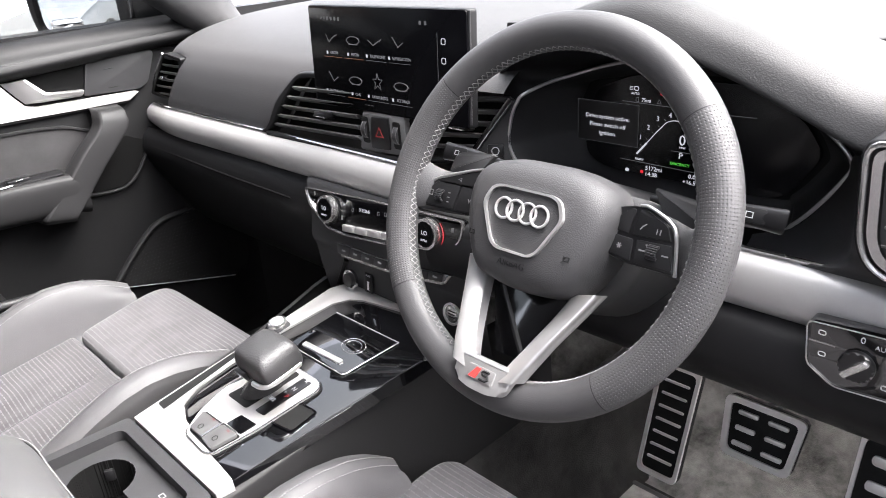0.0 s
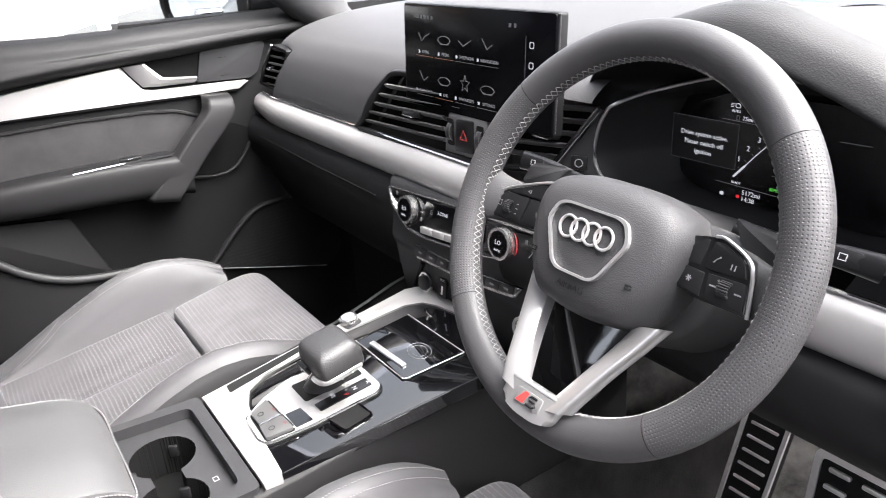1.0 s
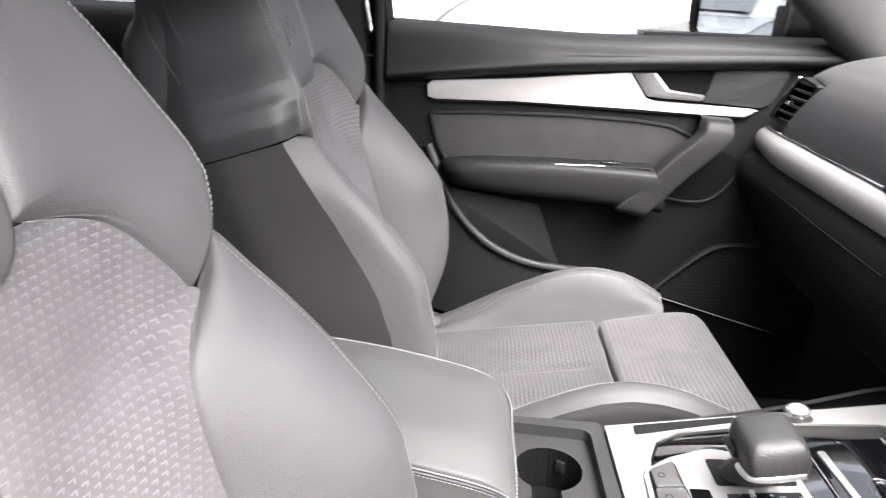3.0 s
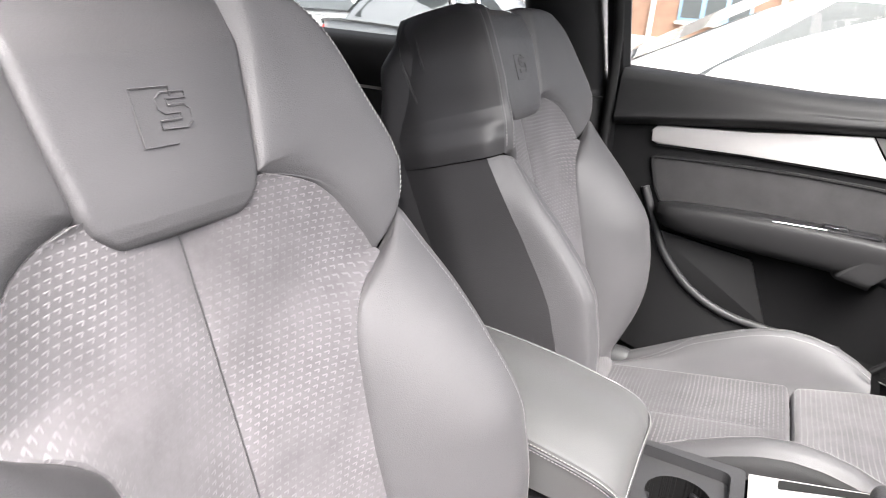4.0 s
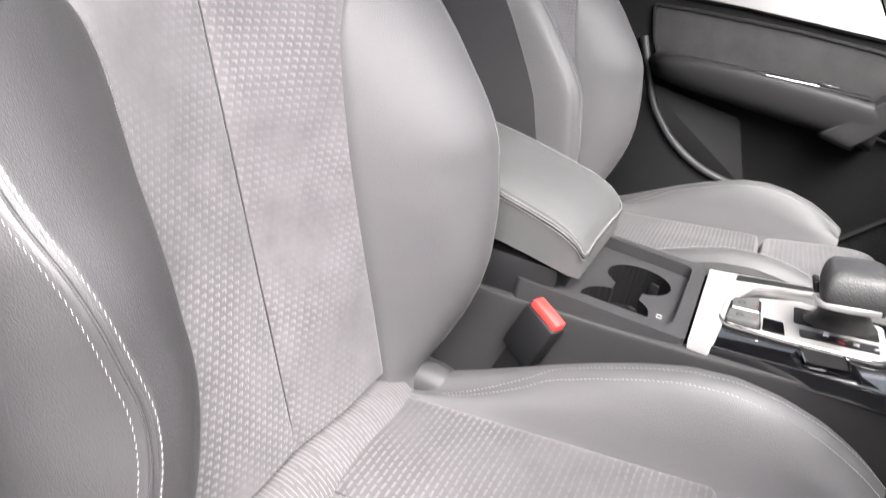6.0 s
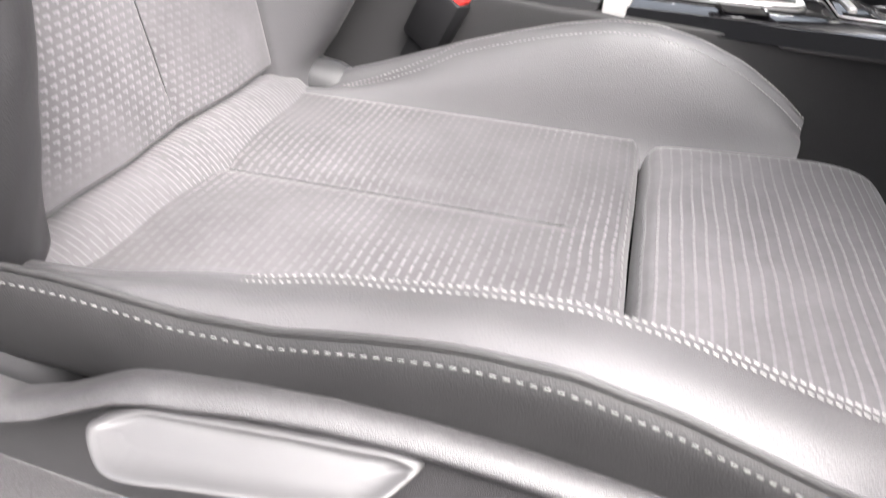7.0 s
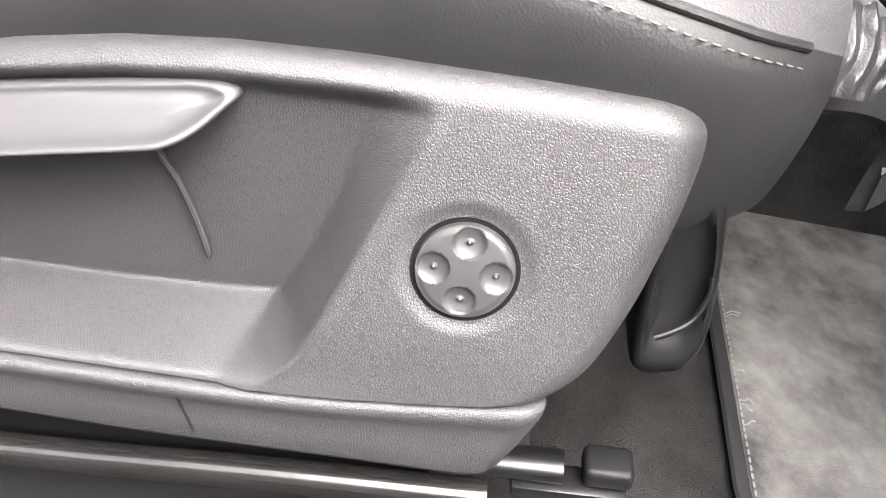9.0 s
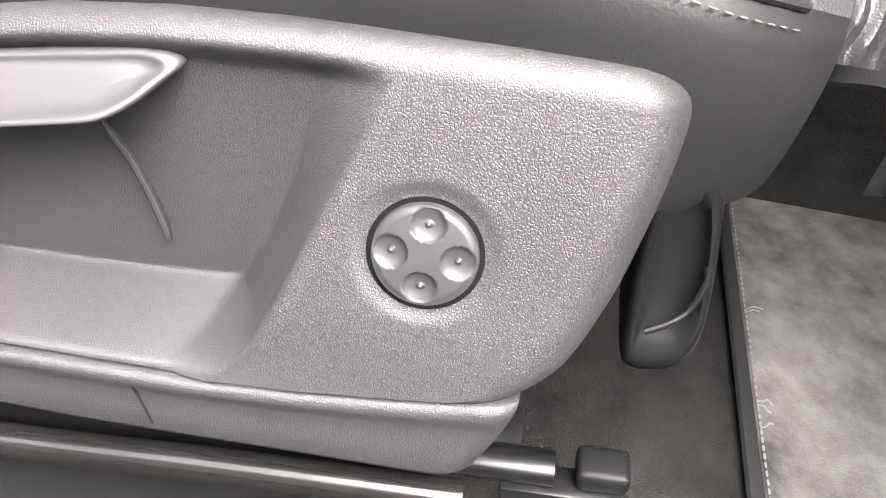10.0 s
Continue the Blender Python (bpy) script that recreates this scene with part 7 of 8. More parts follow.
    for r in np.r_[np.linspace(0.0186, 0.0180, 4), np.linspace(0.0176, 0.0004, 44)]:
        row = []
        for a in np.linspace(0, 2 * math.pi, 110, endpoint=False):
            x, y = r * math.cos(a), r * math.sin(a)
            z = 0.0036 - 0.0010 * (r / 0.0186) ** 2
            z -= 0.0006 * smooth((r - 0.0150) / 0.0022)
            if r > 0.0176:
                z -= (r - 0.0176) * 3.5
            for px, py in ((0.0, 0.0110), (0.0, -0.0110), (-0.0112, 0.0), (0.0112, 0.0)):
                d = math.hypot(x - px, y - py)
                if d < 0.0058:
                    z -= 0.0024 * math.sqrt(max(1 - (d / 0.0058) ** 2, 0))
                z += 0.0016 * math.exp(-(d / 0.0009) ** 4)
            row.append(f @ Vector((x, y, z)))
        rows.append(row)
    part("lumbar_switch", grid(rows, False, True, True), SWITCH, seat, "round grey switch with four dimples", 45)
    # pull lever under the front corner: a hollowed paddle with a raised lip
    LV = [(-0.0790, 0.600), (-0.0780, 0.6400), (-0.0610, 0.6440), (-0.0530, 0.6300), (-0.0470, 0.5980), (-0.0452, 0.5720), (-0.0505, 0.5585), (-0.0610, 0.5535), (-0.0715, 0.5535), (-0.0760, 0.5610)]
    lv = crs([(0.0, y, z) for y, z in LV], 72, True)
    lc = np.array((0.0, -0.0640, 0.578))

    def lever_loop(k, x, up=0.0):
        q = lc + (lv - lc) * k
        return [(x + 0.35 * (0.60 - p[2]) , p[1], p[2] + up) for p in q]
    lvr = part("front_lever", grid([lever_loop(0.96, 0.560), lever_loop(1.0, 0.580), lever_loop(0.99, 0.588), lever_loop(0.94, 0.5935), lever_loop(0.80, 0.5965, 0.002), lever_loop(0.72, 0.5960, 0.004), lever_loop(0.62, 0.5915, 0.007), lever_loop(0.40, 0.5870, 0.010), lever_loop(0.1, 0.5860, 0.011)], False, True, True), LEVER_BLACK, seat, "glossy black pull lever", 70)
    part("lever_lip", tube(crs([(0.6090, -0.0700, 0.5755), (0.6070, -0.0620, 0.5800), (0.6040, -0.0555, 0.5860), (0.5992, -0.0520, 0.5965), (0.5960, -0.0525, 0.6030)], 30), 0.0014, 8), SATIN_BLACK, lvr, "raised lip of the lever")
    part("lever_arm", box(0.030, 0.016, 0.060, T(0.570, -0.072, 0.625), 0.005), WELL, lvr)
    # runner below
    part("runner", tube([(0.607, -0.55, 0.430), (0.608, -0.30, 0.447), (0.609, -0.085, 0.470)], 0.0095, 14, flat=0.8), SATIN_BLACK, seat, "glossy black steel runner")
    part("runner_track", box(0.020, 0.46, 0.014, T(0.592, -0.33, 0.440) @ pose(0, 0, 0, 5.5, 0, 0), 0.002), PLASTIC, seat)
    part("runner_rail", tube(crs([(0.654, -0.55, 0.452), (0.655, -0.342, 0.477), (0.655, -0.235, 0.4925), (0.655, -0.128, 0.506)], 24), 0.0078, 16), DARK_STEEL, seat, "dark polished steel rail under the skirt")
    # added black sheet, in place of the shade between skirt and rail
    part("rail_gap_shade", box(0.010, 0.40, 0.070, T(0.634, -0.355, 0.484) @ pose(0, 0, 0, 6, 0, 0), 0.003), WELL, seat, "added black sheet for the dark gap behind the rail")
    part("runner_cap", box(0.020, 0.026, 0.014, T(0.607, -0.062, 0.474) @ pose(0, 0, 0, 6, 0, 0), 0.004, None, 3), PLASTIC, seat, "black end cap of the runner")
    part("runner_end", box(0.018, 0.060, 0.010, T(0.612, -0.080, 0.460) @ pose(0, 0, 0, 6, 0, 0), 0.002), SATIN_BLACK, seat)
    part("runner_end", box(0.012, 0.004, 0.012, T(0.613, -0.052, 0.458), 0.001), STEEL, seat)


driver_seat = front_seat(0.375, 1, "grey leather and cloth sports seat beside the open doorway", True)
seat_side_panel(driver_seat)
front_seat(-0.392, -1, "grey leather and cloth sports seat beside the closed door", False)

# buckle between the driver's seat and the console
buckle = thing("seat_belt_buckle", "black seat belt buckle with a red release button", "buckle", (0.125, -0.38, 0.62))
bf = axes((0.128, -0.378, 0.70), (0.35, 0.80, -0.30), (0.1, 0.30, 0.9))
part("housing", box(0.046, 0.062, 0.026, bf @ T(0, -0.012, 0), 0.006), PLASTIC, buckle)
part("release_button", box(0.040, 0.012, 0.017, bf @ T(0, 0.021, 0.0), 0.003), RED, buckle, "red release button")
part("stalk", box(0.032, 0.10, 0.012, bf @ T(0, -0.09, 0), 0.004), PLASTIC, buckle)


# ---------- passenger door ----------
door = thing("passenger_door", "closed dark grey passenger door with a silver strip and suede insert", "car door", (-0.76, -0.2, 0.42))
DF = axes((-0.742, 0, 0), (0, 1, 0), (0, 0, 1))
# lower panel darkened in its colour, as if in shadow
part("door_panel", slab([(-0.575, 0.44), (0.33, 0.44), (0.33, 1.02), (0.18, 1.13), (-0.575, 1.10)], -0.05, -0.006, DF, 0.004), DOOR_LOWER_SHADED, door, "moulded lower panel toned dark for shade")
secs = []
for y in np.linspace(-0.575, 0.34, 14):
    zc = interp(y, [(-0.575, 1.064), (-0.27, 1.097), (0.15, 1.122), (0.34, 1.130)])
    zt = interp(y, [(-0.575, 1.158), (-0.2, 1.147), (0.24, 1.160), (0.34, 1.166)])
    secs.append([(x, y, z) for x, z in ((-0.782, zt + 0.004), (-0.765, zt + 0.003), (-0.742, zt - 0.002), (-0.728, zt - 0.014), (-0.722, zt - 0.03), (-0.716, zc + 0.012), (-0.712, zc), (-0.722, zc - 0.010), (-0.742, zc - 0.018))])
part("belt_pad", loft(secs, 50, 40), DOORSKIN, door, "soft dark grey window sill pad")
trim = [(-0.500, 1.046), (-0.490, 1.055), (-0.321, 1.066), (-0.220, 1.0775), (-0.119, 1.0875), (-0.088, 1.0405), (-0.066, 1.0365), (0.120, 1.0310), (0.126, 1.0285), (0.104, 1.0150), (0.0, 1.0165), (-0.109, 1.020), (-0.327, 1.023), (-0.486, 1.019), (-0.498, 1.024)]
part("silver_strip", slab(trim, -0.01, 0.005, DF, 0.002), SILVER_WHITE, door, "satin silver strip")
part("strip_edge", tube([DF @ Vector((y, z, 0.0)) for y, z in ((-0.490, 1.0165), (-0.327, 1.0205), (0.0, 1.0140), (0.10, 1.0125))], 0.0022, 6), RUBBER, door)
# plate paints the recess's shade black on the uncut panel
part("recess_shade", slab([(-0.114, 1.0895), (0.036, 1.099), (0.020, 1.040), (-0.082, 1.043)], -0.010, -0.003, DF), WELL, door, "flat black plate for the shaded hollow behind the handle")
secs = []
for lo, hi in (((-0.1145, 1.0868), (-0.074, 1.0895)), ((-0.110, 1.0800), (-0.070, 1.0850)), ((-0.097, 1.0620), (-0.058, 1.0720)), ((-0.0835, 1.0450), (-0.046, 1.0595)), ((-0.055, 1.0425), (-0.034, 1.0575)), ((-0.02, 1.0415), (-0.010, 1.0550)), ((0.015, 1.0400), (0.020, 1.0525)), ((0.0165, 1.0410), (0.0205, 1.0520))):
    secs.append([tuple(DF @ Vector((lo[0] + (hi[0] - lo[0]) * k, lo[1] + (hi[1] - lo[1]) * k, d))) for k, d in ((0.0, -0.004), (0.0, 0.002), (0.40, 0.010), (0.85, 0.012), (1.0, 0.009), (1.0, -0.002))])
part("door_handle", grid(secs, False, True, True), BRIGHT, door, "satin silver inner handle", 30)
tw = part("speaker_cover", slab(rounded([(0.038, 1.098), (0.165, 1.108), (0.174, 1.098), (0.150, 1.043), (0.130, 1.0335), (0.021, 1.0385)], 0.005, 3), -0.006, 0.001, DF, 0.001), PLASTIC_GREY, door, "grey panel ahead of the handle")
for z in (1.082, 1.046):
    part("lock_key_edge", slab(rect(0.018, 0.0012, 0.078, z), 0.001, 0.0018, DF), PLASTIC, tw)
# suede insert
sud = rounded([(-0.493, 0.993), (-0.400, 0.998), (-0.224, 1.001), (-0.090, 0.997), (-0.030, 0.990), (0.020, 0.970), (0.030, 0.955), (-0.03, 0.89), (-0.324, 0.885), (-0.445, 0.88), (-0.475, 0.93)], 0.010, 3)
part("suede_insert", slab(sud, -0.008, -0.001, DF, 0.004), SUEDE, door, "grey suede insert")
part("insert_edge", tube([DF @ Vector((x, z, -0.001)) for x, z in sud], 0.0035, 6, True, up=(1, 0, 0)), DOORSKIN, door)
# armrest
secs = []
for y, zt, zb, out in ((-0.468, 0.897, 0.880, -0.722), (-0.455, 0.909, 0.868, -0.695), (-0.42, 0.916, 0.860, -0.676), (-0.33, 0.921, 0.852, -0.668), (-0.2, 0.922, 0.846, -0.664), (-0.08, 0.918, 0.838, -0.664), (-0.04, 0.912, 0.83, -0.668)):
    secs.append([(x, y, z) for x, z in ((-0.75, zt - 0.006), (out - 0.03, zt), (out - 0.008, zt - 0.003), (out, zt - 0.016), (out - 0.002, zb + 0.022), (out - 0.012, zb + 0.006), (out - 0.03, zb), (-0.75, zb - 0.006))])
ar = part("door_armrest", loft(secs, 40, 40, caps=True), DOORSKIN, door, "padded dark grey armrest")
part("switch_plate", slab(rounded([(-0.255, -0.028), (-0.07, -0.026), (-0.07, 0.010), (-0.24, 0.010)], 0.006, 3), 0, 0.003, axes((-0.702, 0, 0.9195), (0, 1, 0), (-1, 0, 0.02)), 0.001), PLASTIC, ar, "black switch plate")
part("window_switch", box(0.018, 0.040, 0.008, T(-0.694, -0.145, 0.924), 0.002), SATIN_BLACK, ar, "window switch with a bright tip")
part("switch_tip", box(0.003, 0.012, 0.002, T(-0.6845, -0.145, 0.926), 0.0005), CHROME, ar)
part("plate_line", tube([(-0.674, -0.25, 0.9205), (-0.674, -0.16, 0.9225)], 0.001, 5), STEEL, ar)
# slanting pull bar
secs = []
for lo, hi, x in (((0.026, 1.015), (0.069, 1.013), -0.738), ((0.022, 1.016), (0.071, 1.013), -0.700), ((0.018, 1.006), (0.071, 1.000), -0.682), ((0.008, 0.984), (0.063, 0.974), -0.674), ((-0.034, 0.945), (-0.004, 0.906), -0.669), ((-0.078, 0.898), (-0.044, 0.862), -0.665), ((-0.124, 0.852), (-0.068, 0.838), -0.662), ((-0.130, 0.838), (-0.072, 0.827), -0.668)):
    secs.append([(x + d, lo[0] + (hi[0] - lo[0]) * k, lo[1] + (hi[1] - lo[1]) * k) for k, d in ((0.0, -0.036), (0.0, -0.007), (0.10, -0.001), (0.16, 0.0), (0.88, 0.0), (0.95, -0.002), (1.0, -0.009), (1.0, -0.036))])
part("pull_bar", loft(secs, 60, 30, caps=True, wrap_v=True), DOORSKIN, door, "slanting dark grey pull handle")
# flat black plate for the hollow's shade ahead of the armrest, with its lip
part("hollow", slab([(-0.05, 0.862), (-0.005, 0.925), (0.042, 0.965), (0.125, 0.925), (0.085, 0.870), (0.050, 0.848), (-0.03, 0.848)], -0.008, -0.003, DF), WELL, door, "flat black plate for the shaded hollow before the dashboard")
part("hollow_lip", tube(crs([DF @ Vector(p) for p in ((-0.03, 0.850, 0.002), (0.020, 0.844, 0.003), (0.058, 0.848, 0.003), (0.090, 0.872, 0.001), (0.128, 0.926, -0.003))], 20), 0.0035, 8), DOORSKIN, door, "moulded lip of the hollow")
# lower pocket with its curved lip
pk = [(-0.475, 0.850), (-0.268, 0.822), (-0.215, 0.690), (-0.33, 0.690), (-0.44, 0.760)]
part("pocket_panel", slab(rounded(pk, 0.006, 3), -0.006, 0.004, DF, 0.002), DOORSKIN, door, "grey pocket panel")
# paler plastic paints the highlight along the lip's upturned edge
part("pocket_lip", tube(crs([DF @ Vector(p) for p in ((-0.495, 0.93, 0.0), (-0.463, 0.86, 0.004), (-0.43, 0.80, 0.012), (-0.37, 0.742, 0.020), (-0.29, 0.705, 0.024), (-0.18, 0.690, 0.022), (-0.08, 0.680, 0.015))], 40), 0.0085, 10), PLASTIC_GREY, door, "curved lip of the door pocket, paler for its highlight")
# pocket wall shares the shadow-dark colour
part("pocket_wall", loft([[tuple(DF @ Vector(p)) for p in r] for r in (((-0.52, 0.90, -0.004), (-0.43, 0.79, 0.010), (-0.29, 0.700, 0.022), (-0.10, 0.678, 0.014), (0.0, 0.66, 0.0)), ((-0.53, 0.60, 0.0), (-0.43, 0.58, 0.03), (-0.29, 0.56, 0.05), (-0.10, 0.55, 0.045), (0.02, 0.54, 0.02)))], 12, 24), DOOR_LOWER_SHADED, door, "outside of the door pocket toned dark for shade")
# loudspeaker
sp = [(-0.025, 0.640), (0.055, 0.720), (0.105, 0.752), (0.17, 0.758), (0.29, 0.730), (0.30, 0.60), (0.25, 0.560)]
spk = part("loudspeaker_grille", slab(rounded(sp, 0.02, 4), -0.006, 0.002, DF, 0.003), RUBBER, door, "black loudspeaker grille with a grey edge")
part("grille_edge", tube(crs([DF @ Vector((*p, 0.004)) for p in sp[:4]], 24), 0.0065, 8), DOORSKIN, spk)
part("grille_line", tube([DF @ Vector(p) for p in ((0.0, 0.634, 0.004), (0.13, 0.598, 0.004), (0.25, 0.566, 0.004))], 0.0012, 6), STEEL, spk, "thin bright line")
bm = bmesh.new()
for i in range(34):
    for j in range(20):
        y, z = 0.01 + i * 0.0082 + (j % 2) * 0.0041, 0.575 + j * 0.0082
        if z < 0.64 + 0.9 * (y + 0.02) and z < 0.745 and z > 0.64 - 0.29 * (y + 0.02):
            tube([DF @ Vector((y, z, 0.002)), DF @ Vector((y, z, 0.0028))], 0.0022, 5, bm=bm)
tagged(part("grille_mesh", bm, PLASTIC, spk), kind="stuff")
# door mirror outside, with real mirror glass
mir = thing("door_mirror", "dark door mirror with reflecting glass outside the window", "door mirror", (-0.93, 0.17, 1.12))
mf = axes((-0.955, 0.135, 1.205), (0.88, 0.48, 0), (0, 0, 1))
part("shell", loft([[tuple(mf @ Vector((w * 0.135 * math.copysign(abs(math.cos(a)) ** 0.6, math.cos(a)), w * 0.086 * math.copysign(abs(math.sin(a)) ** 0.6, math.sin(a)), -d))) for a in np.linspace(0, 2 * math.pi, 20, endpoint=False)] for d, w in ((-0.012, 0.96), (-0.008, 1.0), (0.03, 1.02), (0.07, 0.85), (0.09, 0.4))], 16, 40, caps=False, wrap_v=True), BONNET, mir, "wet dark mirror shell")
part("mirror_glass", slab(rounded(rect(0.236, 0.142), 0.035, 8), 0.0, 0.004, mf), MIRROR, mir, "mirror glass")
part("mirror_rim", ring_plate(rounded(rect(0.254, 0.160), 0.040, 8), rounded(rect(0.234, 0.140), 0.034, 8), -0.01, 0.012, mf), PLASTIC, mir)
part("mirror_foot", box(0.12, 0.17, 0.11, T(-0.865, 0.275, 1.165) @ pose(0, 0, 0, 0, 0, 30), 0.01), PLASTIC, mir)


# ---------- footwell ----------
mat_ob = thing("floor_mat", "dusty grey felt floor mat with a frayed stitched edge", "floor mat", (0.37, 0.25, 0.40))
outm = rounded([(0.13, 0.070), (0.60, 0.043), (0.64, 0.12), (0.64, 0.36), (0.50, 0.40), (0.36, 0.40), (0.15, 0.40)], 0.04, 4)
part("felt", slab(outm, 0.401, 0.409, None, 0.002), MATFELT, mat_ob, "dusty mottled felt")
part("binding", tube([(x, y, 0.408) for x, y in outm], 0.0058, 8, True, flat=0.55), PLASTIC_GREY, mat_ob, "dark bound edge")
part("stitching", stitches([(x, y + 0.0065, 0.4112) for x, y in ((0.16, 0.0683), (0.37, 0.0562), (0.585, 0.0439))], 0.006, 0.0042, 0.0008), THREAD, mat_ob, "pale edge stitching")
rnd = random.Random(4)
for x, ln in ((0.405, 0.006), (0.408, 0.004), (0.462, 0.003), (0.490, 0.004), (0.494, 0.003), (0.512, 0.003)):
    p = [(x, 0.0763 - 0.0574 * (x - 0.13), 0.4112)]
    for k in range(3):
        p.append((p[-1][0] + rnd.uniform(-0.003, 0.003), p[-1][1] + ln * rnd.uniform(0.5, 1.2), 0.4116 + rnd.uniform(0, 0.003)))
    part("loose_thread", tube(crs(p, 14), 0.0007, 5), THREAD, mat_ob, "frayed pale thread")
# carpet edge given black plastic so that it looks shaded by the sill
structure("sill_carpet_shaded", loft([[(x, y, z) for x, z in ((0.60, 0.405), (0.70, 0.42), (0.745, 0.50))] for y in (-0.6, 0.0, 0.5)], 10, 12), PLASTIC, "carpet running up to the sill, blackened for its shade", "sill trim")


def pedal(name, label, frame, w, h, rows, cols, barw, barh, taper=0.9):
    p = thing(name, label, "pedal", frame.translation)
    o = rounded([(-w / 2 * taper, -h / 2), (w / 2 * taper, -h / 2), (w / 2, h / 2), (-w / 2, h / 2)], 0.010, 4)
    i = [(x * 0.83, y * (1 - 0.008 / h * 2)) for x, y in o]
    part("metal_plate", ring_plate(o, i, 0.0, 0.005, frame), PEDAL_STEEL, p, "brushed steel border")
    part("rubber_pad", slab([(x * 0.99, y * 0.99) for x, y in o], -0.012, 0.001, frame, 0.001), RUBBER, p, "black rubber pad")
    for r in range(rows):
        for c in range(cols):
            x = (c - (cols - 1) / 2) * (w * 0.74 / cols)
            y = (r - (rows - 1) / 2) * (h * 0.80 / rows)
            part("steel_bar", slab(rounded(rect(barw, barh, x, y), barh * 0.4, 2), 0.0, 0.005, frame, 0.0012), PEDAL_STEEL, p, "raised steel bar")
    part("arm", tube([frame @ Vector((0, h * 0.3, -0.012)), frame @ Vector((0, h * 0.7, -0.06)), frame @ Vector((0.0, h * 1.3, -0.09))], 0.009, 10), PLASTIC, p)
    return p


pedal("foot_rest", "steel foot rest with black rubber ribs", axes((0.326, 0.372, 0.585), (1, 0.0, 0), (-0.02, 0.33, 0.94)), 0.067, 0.18, 7, 1, 0.040, 0.0038, 0.96)
pedal("brake_pedal", "steel and black rubber brake pedal", axes((0.484, 0.300, 0.684), (1, 0, 0), (0.02, 0.30, 0.95)), 0.100, 0.078, 3, 2, 0.025, 0.0062, 0.86)
pedal("accelerator_pedal", "steel and black rubber accelerator pedal", axes((0.618, 0.285, 0.672), (1, 0, 0), (0.05, 0.34, 0.93)), 0.054, 0.15, 4, 1, 0.024, 0.012, 0.95)


# ---------- outside: car park, parked cars, brick building ----------
ASPHALT = material("wet_asphalt", (0.075, 0.073, 0.07), 0.75, vary=0.3, vary_scale=1.2, grain=0.004, scale=90)
bm = bmesh.new()
bm.faces.new([bm.verts.new(p) for p in ((-900, -900, 0), (900, -900, 0), (900, 900, 0), (-900, 900, 0))])
structure("ground", bm, ASPHALT, "grey car park tarmac", "ground")
CARGLASS = material("dark_car_glass", (0.09, 0.098, 0.10), 0.03, coat=1.0)
TYRE = material("tyre_rubber", (0.02, 0.02, 0.02), 0.8, vary=0.2, vary_scale=30)


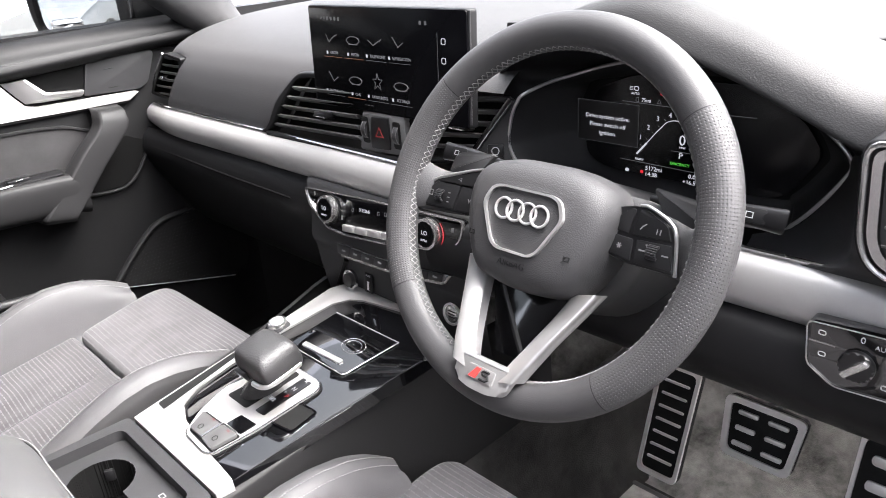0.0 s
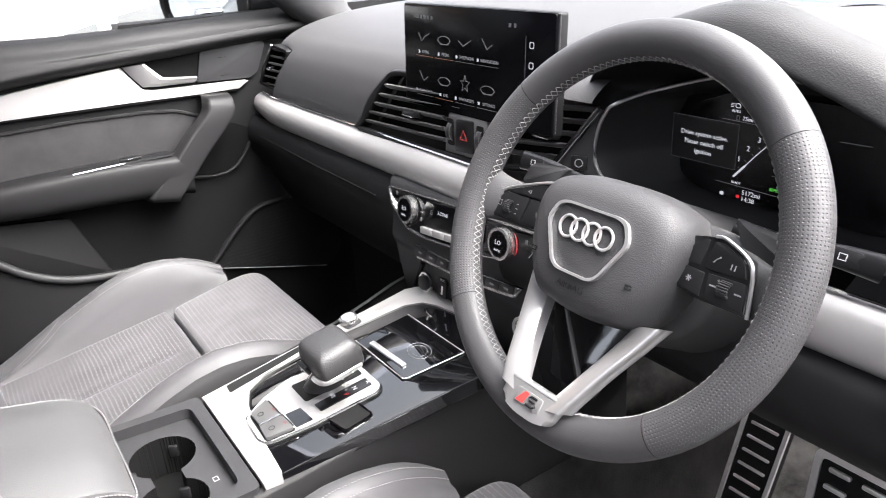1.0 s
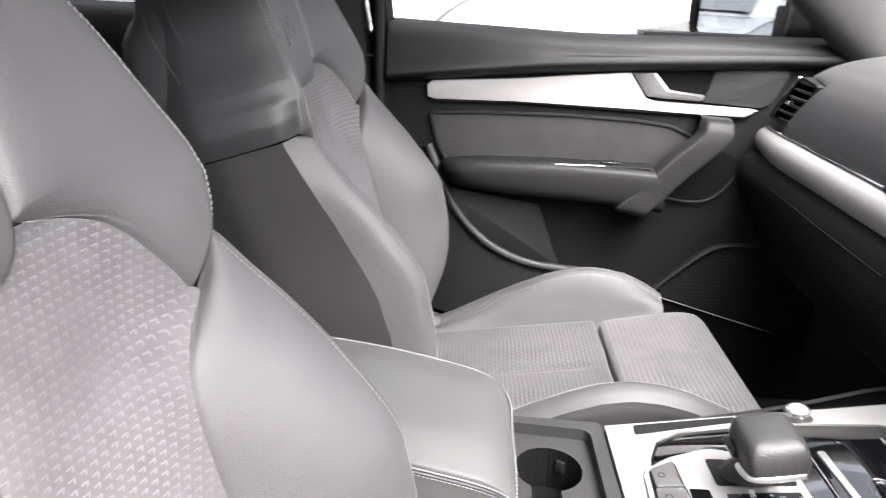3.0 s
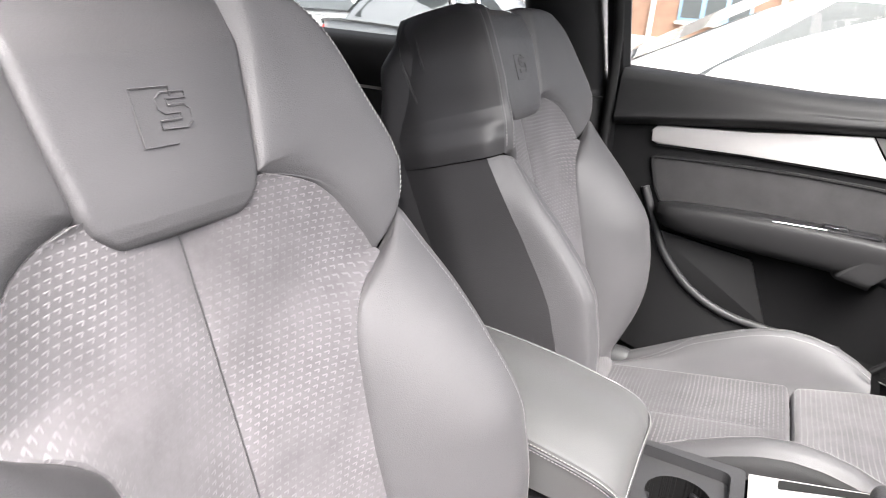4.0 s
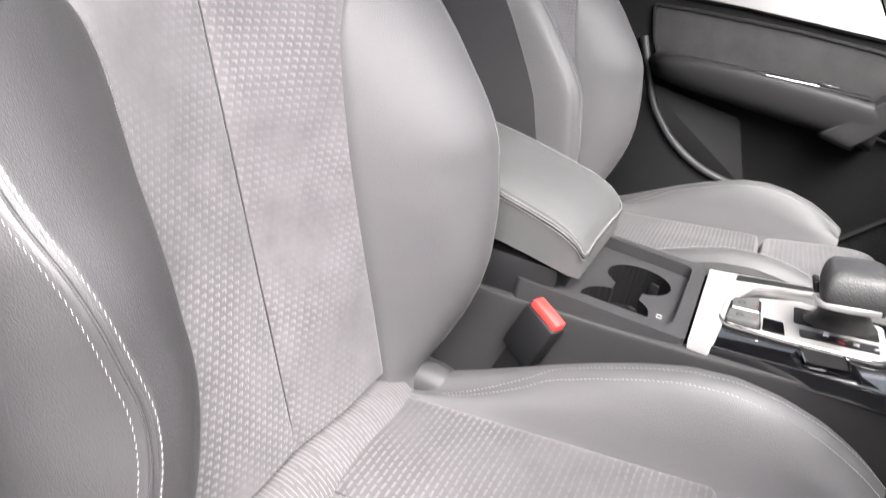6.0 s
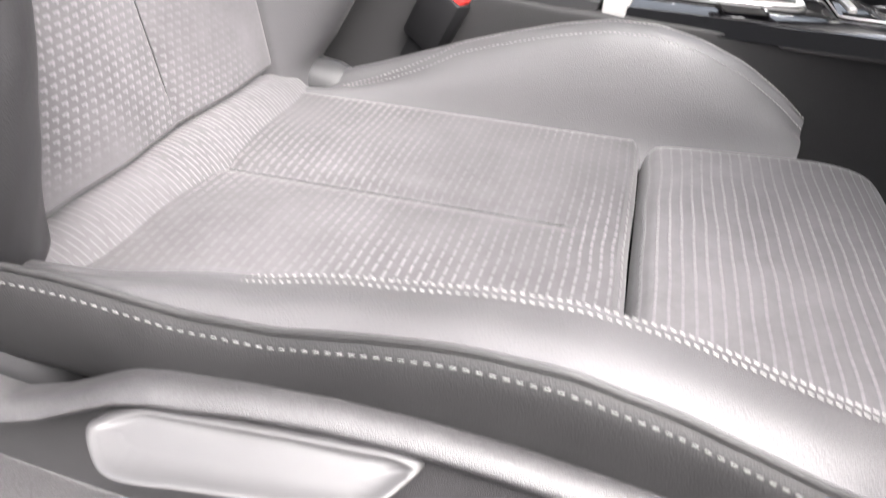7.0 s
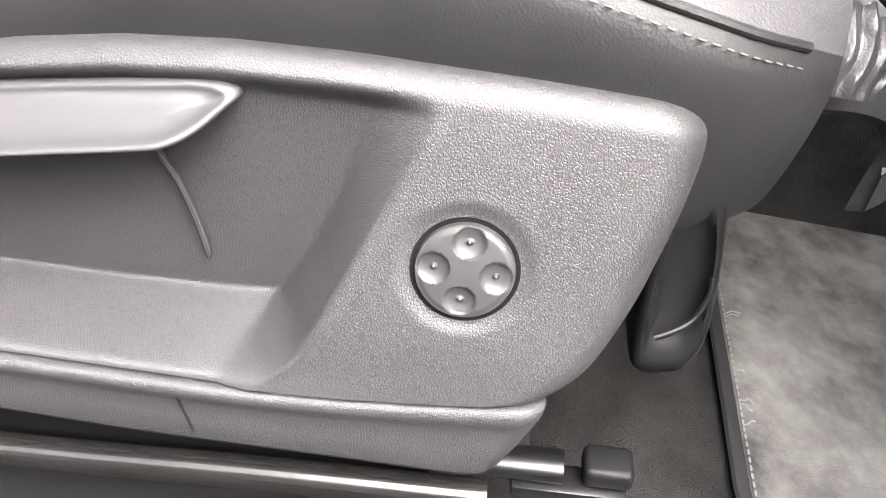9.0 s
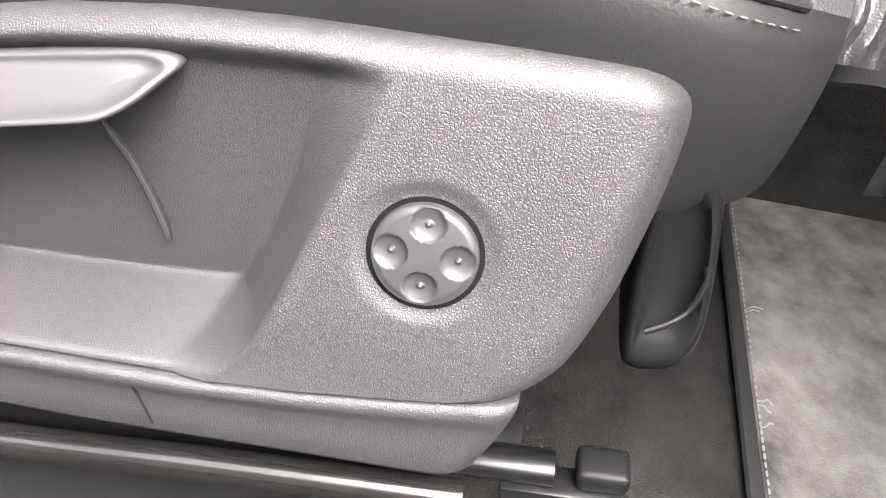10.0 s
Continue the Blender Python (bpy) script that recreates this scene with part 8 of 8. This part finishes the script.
def parked_car(m, paint, label, tall=1.0):
    """A five-door car, 4.4 m long, nose along +y of its pose."""
    car = thing("parked_car", label, "car", m.translation, "parked cars")

    def W(x, y, z):
        return tuple(m @ Vector((x, y, z * tall)))
    secs = []
    for y, hw, zb, zt, zs in ((-2.18, 0.62, 0.45, 0.80, 0.62), (-2.12, 0.80, 0.30, 0.93, 0.70), (-1.7, 0.87, 0.24, 0.96, 0.72), (-0.6, 0.90, 0.22, 0.95, 0.72), (0.6, 0.90, 0.22, 0.93, 0.72), (1.15, 0.89, 0.22, 0.91, 0.70), (1.8, 0.84, 0.24, 0.80, 0.62), (2.1, 0.74, 0.30, 0.68, 0.56), (2.2, 0.55, 0.40, 0.60, 0.52)):
        half = [(hw * 0.90, zb), (hw, zb + 0.08), (hw, zs), (hw * 0.96, zt - 0.03), (hw * 0.86, zt)]
        secs.append([W(x, y, z) for x, z in half] + [W(-x, y, z) for x, z in half[::-1]])
    part("body", loft(secs, 50, 40, caps=True, wrap_v=True), paint, car)
    secs = []
    for z, y0, y1, hw in ((0.90, -1.95, 1.12, 0.82), (1.10, -1.80, 0.72, 0.77), (1.30, -1.62, 0.30, 0.69), (1.42, -1.40, -0.05, 0.62), (1.45, -1.15, -0.30, 0.54)):
        ym = (y0 + y1) / 2
        secs.append([W(x, y, z) for x, y in ((hw, ym), (hw, y1 - 0.35), (hw * 0.72, y1 - 0.03), (0, y1), (-hw * 0.72, y1 - 0.03), (-hw, y1 - 0.35), (-hw, ym), (-hw, y0 + 0.3), (-hw * 0.75, y0 + 0.03), (0, y0), (hw * 0.75, y0 + 0.03), (hw, y0 + 0.3))])
    part("cabin", loft(secs, 24, 60, caps=True, wrap_v=True), paint, car)
    for sg in (-1, 1):
        for pts in (((0.62, 0.955), (-0.22, 0.965), (-0.22, 1.33), (0.08, 1.33)), ((-0.30, 0.965), (-1.15, 0.975), (-1.12, 1.32), (-0.30, 1.33)), ((-1.22, 0.98), (-1.62, 1.0), (-1.36, 1.30), (-1.20, 1.32))):
            bm = bmesh.new()
            bm.faces.new([bm.verts.new(W(sg * (0.815 - (z - 0.93) * 0.33 + 0.010), y, z)) for y, z in pts])
            bmesh.ops.solidify(bm, geom=list(bm.faces), thickness=0.012)
            part("side_window", bm, CARGLASS, car, "dark glass")
        part("wing_mirror", box(0.20, 0.10, 0.13, m @ T(sg * 0.98, 0.58, 1.0 * tall), 0.035, None, 3), paint, car)
        part("lamp", box(0.30, 0.16, 0.12, m @ T(sg * 0.66, 2.06, 0.66 * tall) @ pose(0, 0, 0, 0, 0, -sg * 25), 0.04, None, 3), CHROME, car, "headlamp")
        part("tail_lamp", box(0.22, 0.10, 0.16, m @ T(sg * 0.70, -2.10, 0.80 * tall) @ pose(0, 0, 0, 0, 0, sg * 20), 0.03, None, 3), RED, car, "red tail lamp")
        for y in (-1.32, 1.36):
            wh = part("wheel", tube([W(sg * 0.70, y, 0.32 / tall), W(sg * 0.90, y, 0.32 / tall)], 0.32, 32), TYRE, car, "black tyre")
            part("rim", slab(disc(0.215, 28), 0, 0.012, axes(W(sg * 0.895, y, 0.32 / tall), m.to_3x3() @ Vector((0, sg, 0)), (0, 0, 1)), 0.004), STEEL, wh, "alloy rim")
    for pts in (((0.62, 1.02, 0.955), (-0.62, 1.02, 0.955), (-0.52, 0.30, 1.34), (0.52, 0.30, 1.34)), ((0.6, -1.90, 1.0), (-0.6, -1.90, 1.0), (-0.5, -1.62, 1.33), (0.5, -1.62, 1.33))):
        bm = bmesh.new()
        off = 0.03 if pts[0][1] > 0 else -0.03
        bm.faces.new([bm.verts.new(W(x, y + off, z + 0.02)) for x, y, z in pts])
        part("screen", bm, CARGLASS, car, "dark glass screen")
    part("grille", box(0.9, 0.06, 0.24, m @ T(0, 2.16, 0.50 * tall), 0.03, None, 2), PLASTIC, car, "black grille")
    return car


def paint(name, c):
    return material(name, c, 0.25, coat=1.0, vary=0.04, vary_scale=2)


WHITE, GREY, SILV, BLUE, DARK = paint("white_paint", (0.8, 0.8, 0.8)), paint("grey_paint", (0.22, 0.23, 0.24)), paint("silver_paint", (0.5, 0.51, 0.52)), paint("blue_paint", (0.03, 0.06, 0.3)), paint("black_paint", (0.02, 0.02, 0.022))
parked_car(pose(-3.25, -1.60 + 1.55, 0, 0, 0, 180), WHITE, "white hatchback parked alongside", 1.04)
parked_car(pose(-7.0, -2.9, 0, 0, 0, -12), GREY, "grey hatchback parked in the next row")
parked_car(pose(-9.5, -5.6, 0, 0, 0, -8), SILV, "silver hatchback parked in the next row")
parked_car(pose(-7.6, -7.4, 0, 0, 0, 172), SILV, "silver hatchback parked behind")
parked_car(pose(-3.2, -8.5, 0, 0, 0, 4), GREY, "grey hatchback parked behind")
parked_car(pose(-6.2, -15.0, 0, 0, 0, 6), WHITE, "white hatchback parked far behind")
parked_car(pose(-3.4, -15.5, 0, 0, 0, 2), SILV, "silver hatchback parked far behind")
parked_car(pose(-0.4, -14.0, 0, 0, 0, 2), DARK, "black hatchback parked far behind")
parked_car(pose(1.2, 6.4, 0, 0, 0, 176), DARK, "black hatchback parked nose to nose ahead")
parked_car(pose(-2.0, 6.8, 0, 0, 0, 183), BLUE, "blue hatchback parked ahead")
parked_car(pose(-5.0, 6.6, 0, 0, 0, 180), SILV, "silver hatchback parked ahead")

BRICKWALL = material("orange_brick", (0.27, 0.165, 0.115), 0.9, vary=0.15, vary_scale=3, grain=0.004, scale=40)
BLUEPAINT = material("blue_window_frame", (0.22, 0.36, 0.48), 0.5, vary=0.05)
PALE_GREY = material("grey_render", (0.12, 0.118, 0.115), 0.85, vary=0.15, vary_scale=2)
PALE = material("pale_render", (0.6, 0.58, 0.54), 0.85, vary=0.08, vary_scale=2)
bld = thing("brick_building", "orange brick building with blue framed windows across the car park", "building", (-21.2, -4, 0))
part("wall", box(0.5, 13, 9, T(-21.2, -3.5, 4.5), 0.02), BRICKWALL, bld, "orange brick wall")
part("roof", box(1.4, 13.6, 0.35, T(-21.2, -3.5, 9.15), 0.04), PLASTIC_GREY, bld, "grey roof edge")
part("plinth", box(0.6, 13, 0.8, T(-21.2, -3.5, 0.4), 0.02), PALE, bld, "pale rendered base")
for k in range(4):
    y = -8.6 + k * 3.3
    part("downpipe", tube([(-20.88, y + 1.65, 0), (-20.88, y + 1.65, 9)], 0.07, 8), PALE, bld, "pale pipe")
    for zf in (1.75, 4.6, 7.2):
        wnd = part("window", box(0.06, 1.9, 0.95, T(-20.93, y, zf), 0.01), BLUEPAINT, bld, "blue framed window")
        for c in (-0.62, 0.0, 0.62):
            part("pane", box(0.03, 0.5, 0.75, T(-20.895, y + c, zf), 0.0), CARGLASS, wnd)
        part("sill", box(0.12, 2.0, 0.08, T(-20.89, y, zf - 0.52), 0.01), PALE, wnd)
# unseen wall, added to keep low sky light out of the doorway
structure("wall_light_block", box(0.25, 12, 1.8, T(2.25, -1.0, 0.90), 0.02), PALE_GREY, "unseen grey wall added to block low side light", "wall")
hd = thing("boundary_wall", "low pale wall at the far side of the car park", "wall", (0, 14, 0))
part("wall_body", box(40, 0.3, 1.6, T(-6, 14, 0.8), 0.02), PALE, hd)
part("coping", box(40, 0.4, 0.1, T(-6, 14, 1.65), 0.02), PLASTIC_GREY, hd)
